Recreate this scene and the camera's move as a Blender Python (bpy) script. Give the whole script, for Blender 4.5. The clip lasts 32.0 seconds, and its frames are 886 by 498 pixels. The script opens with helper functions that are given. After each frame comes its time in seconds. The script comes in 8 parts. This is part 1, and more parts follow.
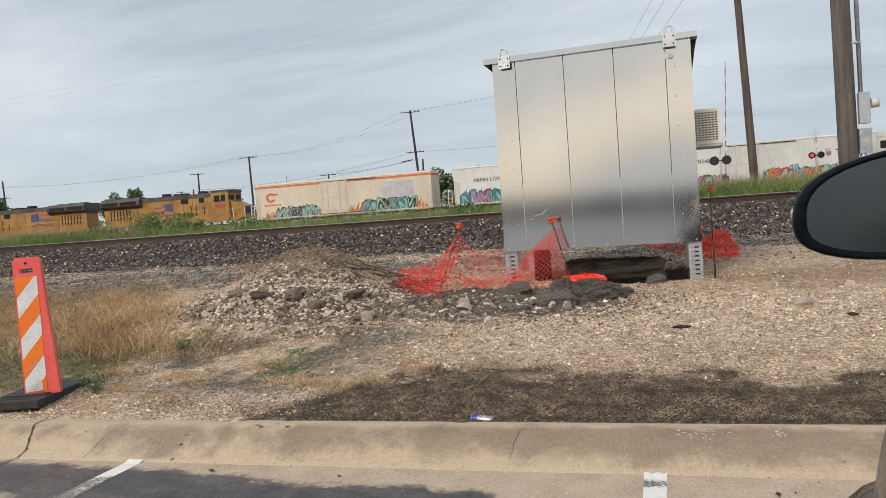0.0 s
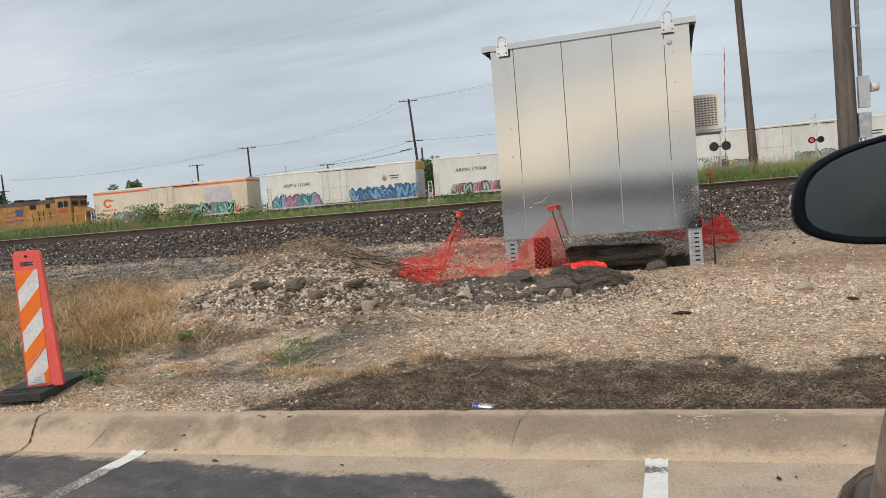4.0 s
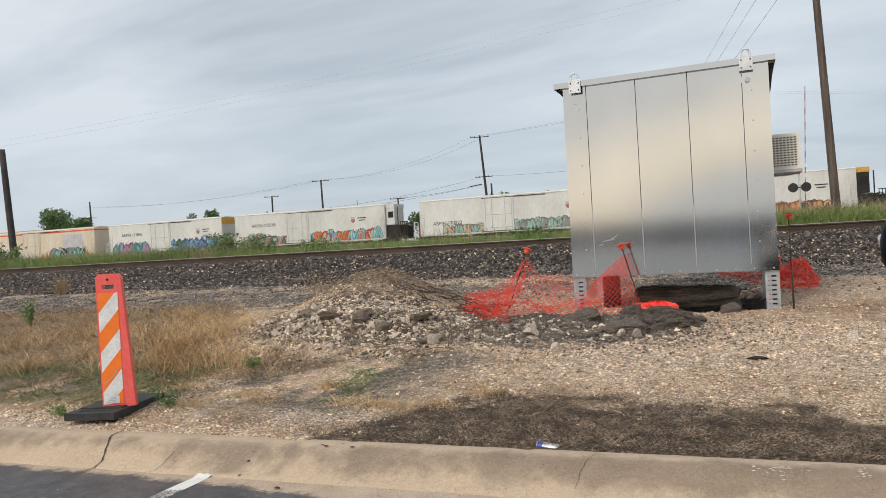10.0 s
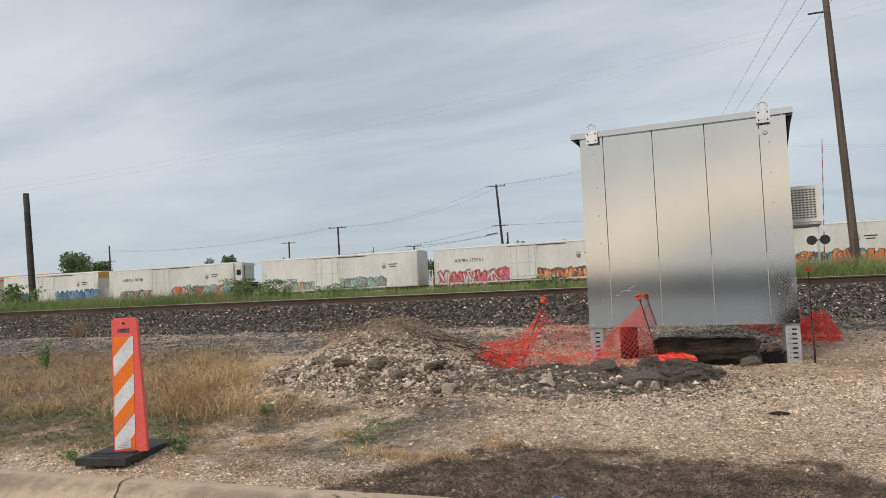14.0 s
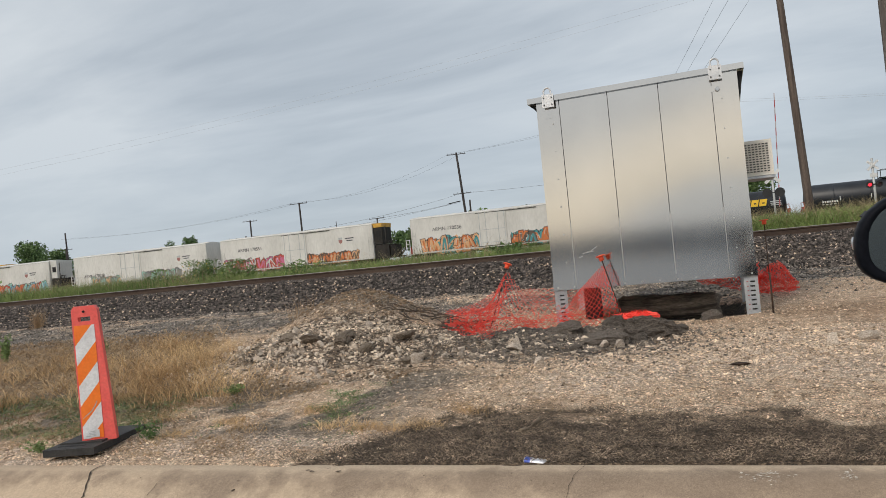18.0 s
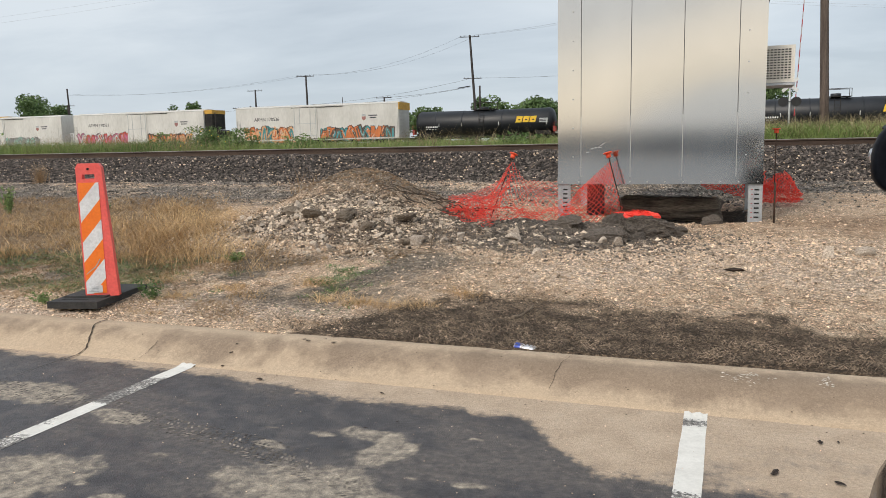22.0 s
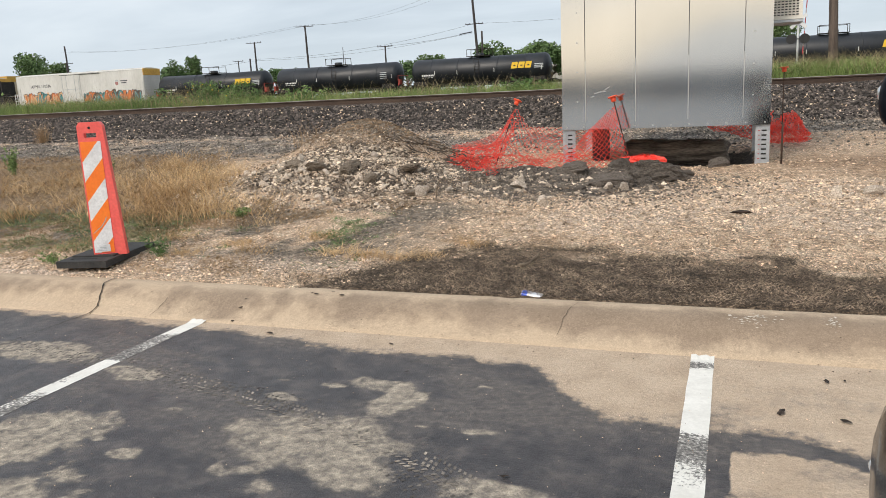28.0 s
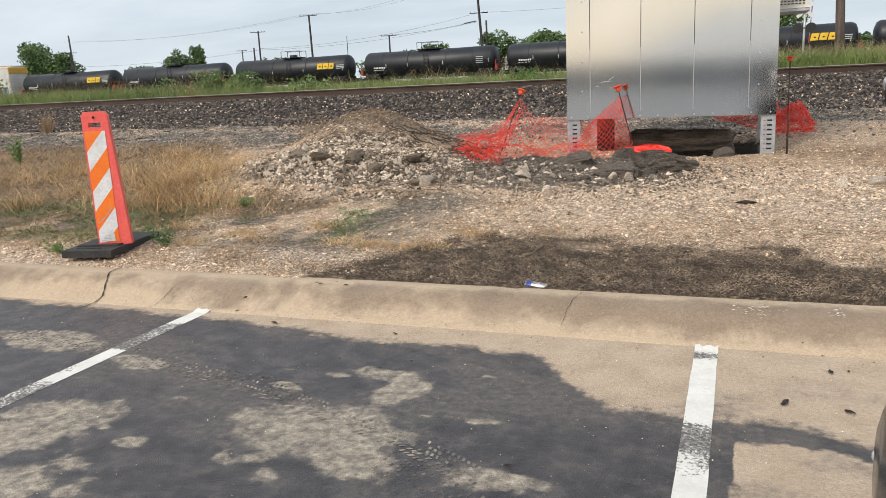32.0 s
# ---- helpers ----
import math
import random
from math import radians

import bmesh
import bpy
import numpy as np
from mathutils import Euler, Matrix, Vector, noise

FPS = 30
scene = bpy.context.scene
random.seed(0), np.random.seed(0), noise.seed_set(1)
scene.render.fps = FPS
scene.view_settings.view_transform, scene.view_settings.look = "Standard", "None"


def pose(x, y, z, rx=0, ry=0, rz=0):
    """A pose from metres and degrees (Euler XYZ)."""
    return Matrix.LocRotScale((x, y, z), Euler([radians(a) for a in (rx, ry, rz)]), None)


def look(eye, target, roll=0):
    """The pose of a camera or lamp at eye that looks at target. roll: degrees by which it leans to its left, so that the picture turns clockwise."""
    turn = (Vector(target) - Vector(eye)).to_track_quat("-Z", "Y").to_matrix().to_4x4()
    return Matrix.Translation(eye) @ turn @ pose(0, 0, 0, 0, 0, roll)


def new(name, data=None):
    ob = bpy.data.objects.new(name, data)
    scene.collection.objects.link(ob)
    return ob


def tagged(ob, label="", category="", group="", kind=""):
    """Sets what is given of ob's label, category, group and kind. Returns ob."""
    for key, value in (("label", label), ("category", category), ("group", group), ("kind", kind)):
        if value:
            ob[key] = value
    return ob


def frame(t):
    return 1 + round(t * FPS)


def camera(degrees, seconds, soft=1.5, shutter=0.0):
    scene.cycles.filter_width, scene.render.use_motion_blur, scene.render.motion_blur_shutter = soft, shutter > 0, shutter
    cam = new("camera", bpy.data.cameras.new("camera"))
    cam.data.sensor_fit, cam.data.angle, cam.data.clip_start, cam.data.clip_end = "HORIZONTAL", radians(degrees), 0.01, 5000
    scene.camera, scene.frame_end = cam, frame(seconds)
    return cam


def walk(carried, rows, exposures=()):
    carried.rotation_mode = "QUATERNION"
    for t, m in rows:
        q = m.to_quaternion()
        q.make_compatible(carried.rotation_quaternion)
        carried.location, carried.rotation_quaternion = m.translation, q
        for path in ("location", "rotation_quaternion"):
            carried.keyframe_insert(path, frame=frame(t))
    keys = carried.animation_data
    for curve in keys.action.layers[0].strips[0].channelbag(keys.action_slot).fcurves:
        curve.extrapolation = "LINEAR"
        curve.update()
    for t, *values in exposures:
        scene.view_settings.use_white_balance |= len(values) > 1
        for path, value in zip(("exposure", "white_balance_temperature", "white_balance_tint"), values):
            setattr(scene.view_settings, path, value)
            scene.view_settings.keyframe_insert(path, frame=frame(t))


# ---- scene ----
cam = camera(59.7, 32.0, soft=0.6)
PATH = [
    (0, (0.084, 0.004, 1.449), (-0.475, 1.922, 1.356), -4.1),
    (0.5, (0.082, -0.001, 1.448), (-0.483, 1.915, 1.349), -3.8),
    (1, (0.083, -0.006, 1.445), (-0.494, 1.907, 1.358), -3.0),
    (1.5, (0.082, -0.006, 1.445), (-0.52, 1.9, 1.386), -2.3),
    (2, (0.081, 0.006, 1.449), (-0.542, 1.906, 1.407), -2.0),
    (2.5, (0.077, 0.004, 1.445), (-0.54, 1.906, 1.382), -2.1),
    (3, (0.085, 0.0, 1.448), (-0.513, 1.907, 1.375), -2.8),
    (3.5, (0.086, 0.004, 1.449), (-0.496, 1.916, 1.367), -3.8),
    (4, (0.086, 0.003, 1.45), (-0.475, 1.919, 1.328), -4.7),
    (4.5, (0.082, 0.008, 1.451), (-0.458, 1.924, 1.26), -5.1),
    (6.5, (0.074, 0.021, 1.448), (-0.413, 1.944, 1.188), -1.5),
    (7, (0.06, 0.05, 1.447), (-0.405, 1.988, 1.276), -2.3),
    (7.5, (0.073, 0.037, 1.451), (-0.391, 1.977, 1.293), -2.6),
    (8, (0.073, 0.037, 1.450), (-0.404, 1.972, 1.280), -2.8),
    (8.5, (0.071, 0.031, 1.449), (-0.419, 1.962, 1.267), -2.9),
    (9, (0.076, 0.022, 1.446), (-0.434, 1.951, 1.294), -2.5),
    (9.5, (0.063, 0.04, 1.441), (-0.497, 1.959, 1.391), -2.0),
    (10, (0.081, 0.015, 1.442), (-0.64, 1.881, 1.423), -3.3),
    (10.5, (0.076, 0.025, 1.443), (-0.624, 1.899, 1.409), -3.5),
    (11, (0.083, 0.021, 1.44), (-0.589, 1.905, 1.412), -3.4),
    (11.5, (0.08, 0.022, 1.439), (-0.573, 1.913, 1.422), -3.4),
    (12, (0.077, 0.027, 1.437), (-0.55, 1.926, 1.427), -3.3),
    (12.5, (0.078, 0.028, 1.441), (-0.533, 1.932, 1.41), -3.0),
    (13, (0.081, 0.013, 1.449), (-0.578, 1.901, 1.434), -2.4),
    (13.5, (0.068, 0.029, 1.442), (-0.664, 1.888, 1.531), -2.0),
    (15.5, (0.085, 0.023, 1.444), (-0.662, 1.874, 1.569), -3.6),
    (16, (0.082, 0.027, 1.443), (-0.627, 1.894, 1.544), -5.2),
    (16.5, (0.09, 0.035, 1.439), (-0.561, 1.926, 1.468), -7.0),
    (17, (0.104, 0.018, 1.439), (-0.534, 1.913, 1.425), -7.0),
    (17.5, (0.093, 0.034, 1.442), (-0.541, 1.931, 1.437), -6.5),
    (18, (0.086, 0.032, 1.443), (-0.585, 1.916, 1.466), -5.5),
    (18.5, (0.096, 0.026, 1.443), (-0.593, 1.901, 1.553), -5.9),
    (19, (0.077, 0.039, 1.442), (-0.609, 1.915, 1.542), -5.7),
    (19.5, (0.082, 0.034, 1.442), (-0.61, 1.911, 1.442), -4.3),
    (20, (0.068, 0.032, 1.436), (-0.607, 1.912, 1.336), -2.2),
    (20.5, (0.068, 0.027, 1.434), (-0.597, 1.906, 1.262), -1.5),
    (21, (0.065, 0.024, 1.436), (-0.604, 1.897, 1.23), -1.3),
    (21.5, (0.073, 0.025, 1.439), (-0.605, 1.893, 1.211), -1.2),
    (22, (0.071, 0.018, 1.435), (-0.613, 1.878, 1.164), -1.2),
    (22.5, (0.07, 0.028, 1.438), (-0.614, 1.875, 1.094), -1.5),
    (23, (0.074, 0.025, 1.437), (-0.606, 1.865, 1.05), -1.5),
    (23.5, (0.069, 0.025, 1.437), (-0.608, 1.859, 1.016), -1.3),
    (24, (0.069, 0.032, 1.431), (-0.609, 1.86, 0.988), -1.3),
    (24.5, (0.069, 0.027, 1.431), (-0.617, 1.852, 0.983), -1.3),
    (25, (0.074, 0.021, 1.434), (-0.62, 1.854, 1.037), -1.8),
    (25.5, (0.069, 0.03, 1.439), (-0.616, 1.874, 1.08), -2.3),
    (27.5, (0.074, 0.023, 1.438), (-0.613, 1.859, 1.045), -2.6),
    (28, (0.074, 0.025, 1.438), (-0.622, 1.857, 1.039), -2.8),
    (28.5, (0.073, 0.026, 1.435), (-0.634, 1.849, 1.017), -2.9),
    (29, (0.073, 0.028, 1.437), (-0.638, 1.847, 1.005), -2.9),
    (29.5, (0.073, 0.029, 1.436), (-0.638, 1.848, 1.004), -2.9),
    (30, (0.074, 0.027, 1.437), (-0.638, 1.846, 1.009), -2.9),
    (30.5, (0.076, 0.024, 1.434), (-0.637, 1.844, 1.012), -2.9),
    (31, (0.077, 0.028, 1.441), (-0.632, 1.851, 1.024), -2.9),
    (31.5, (0.074, 0.032, 1.436), (-0.631, 1.856, 1.019), -3.0),
    (32, (0.074, 0.023, 1.439), (-0.631, 1.846, 1.015), -2.8),
]
EXPOSURES = [(0, -.14), (4, -.18), (7, -.1), (9, -.08), (11, -.18), (13, -.22), (16, -.33), (17.5, -.28), (19, -.32), (20, -.30), (21, -.16), (22, -.06), (23, .07), (32, .12)]
walk(cam, [(t, look(eye, target, roll)) for t, eye, target, roll in PATH], EXPOSURES)

# ---- light: a high overcast sky, brighter and warmer behind the camera ----
SUN_EL, SUN_AZ = radians(38), radians(-158)   # azimuth from +y, clockwise
SUN_DIR = Vector((math.sin(SUN_AZ) * math.cos(SUN_EL), math.cos(SUN_AZ) * math.cos(SUN_EL), math.sin(SUN_EL)))
sun = new("sun", bpy.data.lights.new("sun", "SUN"))
sun.data.energy, sun.data.angle, sun.data.color = 1.85, radians(14), (1.0, 0.90, 0.78)
sun.rotation_euler = (-SUN_DIR).to_track_quat("-Z", "Y").to_euler()


def build_world():
    w = bpy.data.worlds.new("overcast")
    scene.world = w
    w.use_nodes = True
    nt = w.node_tree
    nt.nodes.clear()
    N = nt.nodes.new
    L = nt.links.new
    out, bg = N("ShaderNodeOutputWorld"), N("ShaderNodeBackground")
    sky = N("ShaderNodeTexSky")
    sky.sky_type, sky.sun_disc = "NISHITA", False
    sky.sun_elevation, sky.sun_rotation = SUN_EL, SUN_AZ
    tc, sep = N("ShaderNodeTexCoord"), N("ShaderNodeSeparateXYZ")
    L(tc.outputs["Generated"], sep.inputs[0])
    zc = N("ShaderNodeMath")
    zc.operation, zc.inputs[1].default_value = "MAXIMUM", 0.0
    L(sep.outputs["Z"], zc.inputs[0])
    za = N("ShaderNodeMath")
    za.operation, za.inputs[1].default_value = "ADD", 0.16
    L(zc.outputs[0], za.inputs[0])
    div = N("ShaderNodeVectorMath")
    div.operation = "DIVIDE"
    comb = N("ShaderNodeCombineXYZ")
    for k in "XYZ":
        L(za.outputs[0], comb.inputs[k])
    L(tc.outputs["Generated"], div.inputs[0])
    L(comb.outputs[0], div.inputs[1])
    mp = N("ShaderNodeMapping")
    mp.inputs["Scale"].default_value = (0.55, 1.0, 0.25)
    mp.inputs["Rotation"].default_value = (0, 0, radians(24))
    L(div.outputs[0], mp.inputs["Vector"])
    n1, n2 = N("ShaderNodeTexNoise"), N("ShaderNodeTexNoise")
    n1.inputs["Scale"].default_value, n1.inputs["Detail"].default_value, n1.inputs["Roughness"].default_value = 1.25, 7, 0.52
    n1.inputs["Distortion"].default_value = 0.35
    n2.inputs["Scale"].default_value, n2.inputs["Detail"].default_value = 0.42, 3
    L(mp.outputs[0], n1.inputs["Vector"])
    L(mp.outputs[0], n2.inputs["Vector"])
    mixn = N("ShaderNodeMath")
    mixn.operation = "MULTIPLY_ADD"
    mixn.inputs[1].default_value = 0.62
    L(n1.outputs["Fac"], mixn.inputs[0])
    half = N("ShaderNodeMath")
    half.operation, half.inputs[1].default_value = "MULTIPLY", 0.40
    L(n2.outputs["Fac"], half.inputs[0])
    L(half.outputs[0], mixn.inputs[2])
    ramp = N("ShaderNodeValToRGB")
    el = ramp.color_ramp.elements
    el[0].position, el[0].color = 0.41, (0.385, 0.445, 0.51, 1)
    el[1].position, el[1].color = 0.62, (0.76, 0.81, 0.85, 1)
    e = ramp.color_ramp.elements.new(0.52)
    e.color = (0.585, 0.645, 0.705, 1)
    L(mixn.outputs[0], ramp.inputs[0])
    # pale haze towards the horizon
    hz = N("ShaderNodeMapRange")
    hz.inputs["From Min"].default_value, hz.inputs["From Max"].default_value = 0.03, 0.25
    hz.inputs["To Min"].default_value, hz.inputs["To Max"].default_value = 0.75, 0.0
    L(zc.outputs[0], hz.inputs["Value"])
    haze = N("ShaderNodeMixRGB")
    haze.inputs[2].default_value = (0.66, 0.735, 0.80, 1)
    wide = N("ShaderNodeMapRange")
    wide.inputs["From Min"].default_value, wide.inputs["From Max"].default_value = 0.14, 0.30
    wide.inputs["To Min"].default_value, wide.inputs["To Max"].default_value = 0.95, 0.0
    L(zc.outputs[0], wide.inputs["Value"])
    reach = N("ShaderNodeMixRGB")
    L(hz.outputs[0], reach.inputs[1])
    L(wide.outputs[0], reach.inputs[2])
    L(reach.outputs[0], haze.inputs[0])
    L(ramp.outputs[0], haze.inputs[1])
    rear = N("ShaderNodeMapRange")
    rear.interpolation_type = "SMOOTHSTEP"
    rear.inputs["From Min"].default_value, rear.inputs["From Max"].default_value = 0.15, -0.85
    L(sep.outputs["Y"], rear.inputs["Value"])
    L(rear.outputs[0], reach.inputs[0])
    low = N("ShaderNodeMixRGB")
    low.inputs[1].default_value = (0.60, 0.67, 0.74, 1)
    # a grey cloud bank on the rear horizon, its upper edge rising and falling, and the warm break over it
    n3, mp3 = N("ShaderNodeTexNoise"), N("ShaderNodeMapping")
    mp3.inputs["Scale"].default_value, mp3.inputs["Rotation"].default_value = (5.5, 5.5, 17.0), (0, radians(16), 0)
    n3.inputs["Scale"].default_value, n3.inputs["Detail"].default_value = 1.0, 4
    L(tc.outputs["Generated"], mp3.inputs["Vector"])
    L(mp3.outputs[0], n3.inputs["Vector"])

    def calc(op, a, b):
        n = N("ShaderNodeMath")
        n.operation = op
        for k, v in enumerate((a, b)):
            if isinstance(v, float):
                n.inputs[k].default_value = v
            elif v is not None:
                L(v, n.inputs[k])
        return n.outputs[0]
    edge = calc("MULTIPLY", calc("SINE", calc("ADD", calc("MULTIPLY", sep.outputs["X"], 10.0), 0.8), None), -0.036)
    over = calc("ADD", calc("ADD", sep.outputs["Z"], edge), calc("MULTIPLY", n3.outputs["Fac"], 0.058))
    bank = N("ShaderNodeValToRGB")
    be = bank.color_ramp.elements
    be[0].position, be[0].color = 0.056, (0.44, 0.48, 0.53, 1)
    be[1].position, be[1].color = 0.073, (0.74, 0.64, 0.51, 1)
    bank.color_ramp.elements.new(0.113).color = (1.0, 0.86, 0.67, 1)
    bank.color_ramp.elements.new(0.190).color = (0.47, 0.475, 0.48, 1)
    L(over, bank.inputs[0])
    L(bank.outputs[0], low.inputs[2])
    L(rear.outputs[0], low.inputs[0])
    L(low.outputs[0], haze.inputs[2])
    # veiled sun
    dot = N("ShaderNodeVectorMath")
    dot.operation = "DOT_PRODUCT"
    dot.inputs[1].default_value = SUN_DIR
    L(tc.outputs["Generated"], dot.inputs[0])
    glow = N("ShaderNodeMapRange")
    glow.interpolation_type = "SMOOTHSTEP"
    glow.inputs["From Min"].default_value, glow.inputs["From Max"].default_value = 0.1, 1.0
    glow.inputs["To Min"].default_value, glow.inputs["To Max"].default_value = 0.0, 1.0
    L(dot.outputs["Value"], glow.inputs["Value"])
    warm = N("ShaderNodeMixRGB")
    warm.blend_type = "ADD"
    warm.inputs[2].default_value = (0.30, 0.28, 0.25, 1)
    L(glow.outputs[0], warm.inputs[0])
    L(haze.outputs[0], warm.inputs[1])
    blue = N("ShaderNodeMixRGB")
    blue.blend_type, blue.inputs[0].default_value = "ADD", 0.012
    L(warm.outputs[0], blue.inputs[1])
    L(sky.outputs[0], blue.inputs[2])
    bg.inputs["Strength"].default_value = 1.0
    L(blue.outputs[0], bg.inputs["Color"])
    L(bg.outputs[0], out.inputs["Surface"])


build_world()


# ---- materials ----
def mat(name, a, b, rough=0.7, metal=0.0, scale=4.0, fine=60.0, fineamt=0.35, bump=0.25, stretch=(1, 1, 1), lo=0.35, hi=0.65, rnd=0.0, coat=0.0,
        world=False, dist=0.02, roughvar=0.1, island=0.0):
    """Two colours in broad blotches, a fine grain over them and a relief of that grain."""
    m = bpy.data.materials.new(name)
    m.use_nodes = True
    nt = m.node_tree
    N, L = nt.nodes.new, nt.links.new
    bs = nt.nodes["Principled BSDF"]
    if world:
        src = N("ShaderNodeNewGeometry").outputs["Position"]
    else:
        src = N("ShaderNodeTexCoord").outputs["Object"]
    mp = N("ShaderNodeMapping")
    mp.inputs["Scale"].default_value = stretch
    L(src, mp.inputs["Vector"])
    n1, n2 = N("ShaderNodeTexNoise"), N("ShaderNodeTexNoise")
    n1.inputs["Scale"].default_value, n1.inputs["Detail"].default_value = scale, 5
    n2.inputs["Scale"].default_value, n2.inputs["Detail"].default_value = fine, 4
    L(mp.outputs[0], n1.inputs["Vector"])
    L(mp.outputs[0], n2.inputs["Vector"])
    rp = N("ShaderNodeValToRGB")
    el = rp.color_ramp.elements
    el[0].position, el[0].color = lo, (*a, 1)
    el[1].position, el[1].color = hi, (*b, 1)
    L(n1.outputs["Fac"], rp.inputs[0])
    col = rp.outputs[0]
    g = N("ShaderNodeMapRange")
    g.inputs["From Min"].default_value, g.inputs["From Max"].default_value = 0.3, 0.7
    g.inputs["To Min"].default_value, g.inputs["To Max"].default_value = 1 - fineamt, 1 + fineamt
    L(n2.outputs["Fac"], g.inputs["Value"])
    mul = N("ShaderNodeVectorMath")
    mul.operation = "SCALE"
    L(col, mul.inputs[0])
    L(g.outputs[0], mul.inputs["Scale"])
    col = mul.outputs[0]
    for amt, node, sock in ((rnd, "ShaderNodeObjectInfo", "Random"), (island, "ShaderNodeNewGeometry", "Random Per Island")):
        if amt:
            r = N(node)
            mr = N("ShaderNodeMapRange")
            mr.inputs["To Min"].default_value, mr.inputs["To Max"].default_value = 1 - amt, 1 + amt
            L(r.outputs[sock], mr.inputs["Value"])
            sc = N("ShaderNodeVectorMath")
            sc.operation = "SCALE"
            L(col, sc.inputs[0])
            L(mr.outputs[0], sc.inputs["Scale"])
            col = sc.outputs[0]
    L(col, bs.inputs["Base Color"])
    rr = N("ShaderNodeMapRange")
    rr.inputs["To Min"].default_value, rr.inputs["To Max"].default_value = max(0.02, rough - roughvar), min(1, rough + roughvar)
    L(n1.outputs["Fac"], rr.inputs["Value"])
    L(rr.outputs[0], bs.inputs["Roughness"])
    bs.inputs["Metallic"].default_value = metal
    bs.inputs["Coat Weight"].default_value = coat
    if bump:
        bp = N("ShaderNodeBump")
        bp.inputs["Strength"].default_value, bp.inputs["Distance"].default_value = bump, dist
        L(n2.outputs["Fac"], bp.inputs["Height"])
        L(bp.outputs[0], bs.inputs["Normal"])
    return m


def glow_mat(name, col, strength):
    m = bpy.data.materials.new(name)
    m.use_nodes = True
    bs = m.node_tree.nodes["Principled BSDF"]
    bs.inputs["Base Color"].default_value = (*col, 1)
    bs.inputs["Emission Color"].default_value = (*col, 1)
    bs.inputs["Emission Strength"].default_value = strength
    return m


def layered(name, layers, base, rough=0.9, bump=0.6, dist=0.02, pebble=None, lo=0.86, hi=1.14, edge_scale=9.0, grain=0.28, pebamt=1.0, ragged=1.0):
    """World-space surface: base colours, then (attribute, colours) layers laid over it where the mesh carries the attribute."""
    m = bpy.data.materials.new(name)
    m.use_nodes = True
    nt = m.node_tree
    N, L = nt.nodes.new, nt.links.new
    bs = nt.nodes["Principled BSDF"]
    pos = N("ShaderNodeNewGeometry").outputs["Position"]

    def tone(cols, scale, seed):
        n = N("ShaderNodeTexNoise")
        n.inputs["Scale"].default_value, n.inputs["Detail"].default_value, n.inputs["Roughness"].default_value = scale, 8, 0.68
        mp = N("ShaderNodeMapping")
        mp.inputs["Location"].default_value = (seed * 7.3, seed * 3.1, seed)
        L(pos, mp.inputs["Vector"])
        L(mp.outputs[0], n.inputs["Vector"])
        r = N("ShaderNodeValToRGB")
        e = r.color_ramp.elements
        e[0].position, e[0].color = 0.32, (*cols[0], 1)
        e[1].position, e[1].color = 0.68, (*cols[-1], 1)
        if len(cols) == 3:
            r.color_ramp.elements.new(0.5).color = (*cols[1], 1)
        L(n.outputs["Fac"], r.inputs[0])
        return r.outputs[0]

    edge = N("ShaderNodeTexNoise")
    edge.inputs["Scale"].default_value, edge.inputs["Detail"].default_value, edge.inputs["Roughness"].default_value = edge_scale, 7, 0.62
    L(pos, edge.inputs["Vector"])
    frayed = N("ShaderNodeMapRange")
    frayed.clamp = False
    frayed.inputs["To Min"].default_value, frayed.inputs["To Max"].default_value = 0.5 - 0.5 * ragged, 0.5 + 0.5 * ragged
    L(edge.outputs["Fac"], frayed.inputs["Value"])
    col = tone(*base, 0)
    roughs = None
    for i, (attr, cols, scale, rgh, *soft) in enumerate(layers):
        at = N("ShaderNodeAttribute")
        at.attribute_name = attr
        s = N("ShaderNodeMath")
        s.operation = "ADD"
        L(at.outputs["Fac"], s.inputs[0])
        L(frayed.outputs[0], s.inputs[1])
        f = N("ShaderNodeMapRange")
        f.interpolation_type = "SMOOTHSTEP"
        f.inputs["From Min"].default_value, f.inputs["From Max"].default_value = (1 - soft[0], 1 + soft[0]) if soft else (lo, hi)
        L(s.outputs[0], f.inputs["Value"])
        mx = N("ShaderNodeMixRGB")
        L(f.outputs[0], mx.inputs[0])
        L(col, mx.inputs[1])
        L(tone(cols, scale, i + 1), mx.inputs[2])
        col = mx.outputs[0]
        rm = N("ShaderNodeMixRGB")
        L(f.outputs[0], rm.inputs[0])
        if roughs is None:
            rm.inputs[1].default_value = (rough,) * 3 + (1,)
        else:
            L(roughs, rm.inputs[1])
        rm.inputs[2].default_value = (rgh,) * 3 + (1,)
        roughs = rm.outputs[0]
    fine = N("ShaderNodeTexNoise")
    fine.inputs["Scale"].default_value, fine.inputs["Detail"].default_value, fine.inputs["Roughness"].default_value = 45, 6, 0.7
    L(pos, fine.inputs["Vector"])
    g = N("ShaderNodeMapRange")
    g.inputs["From Min"].default_value, g.inputs["From Max"].default_value = 0.3, 0.7
    g.inputs["To Min"].default_value, g.inputs["To Max"].default_value = 1 - grain, 1 + grain
    L(fine.outputs["Fac"], g.inputs["Value"])
    mul = N("ShaderNodeVectorMath")
    mul.operation = "SCALE"
    L(col, mul.inputs[0])
    L(g.outputs[0], mul.inputs["Scale"])
    L(mul.outputs[0], bs.inputs["Base Color"])
    if roughs is not None:
        L(roughs, bs.inputs["Roughness"])
    else:
        bs.inputs["Roughness"].default_value = rough
    h = fine.outputs["Fac"]
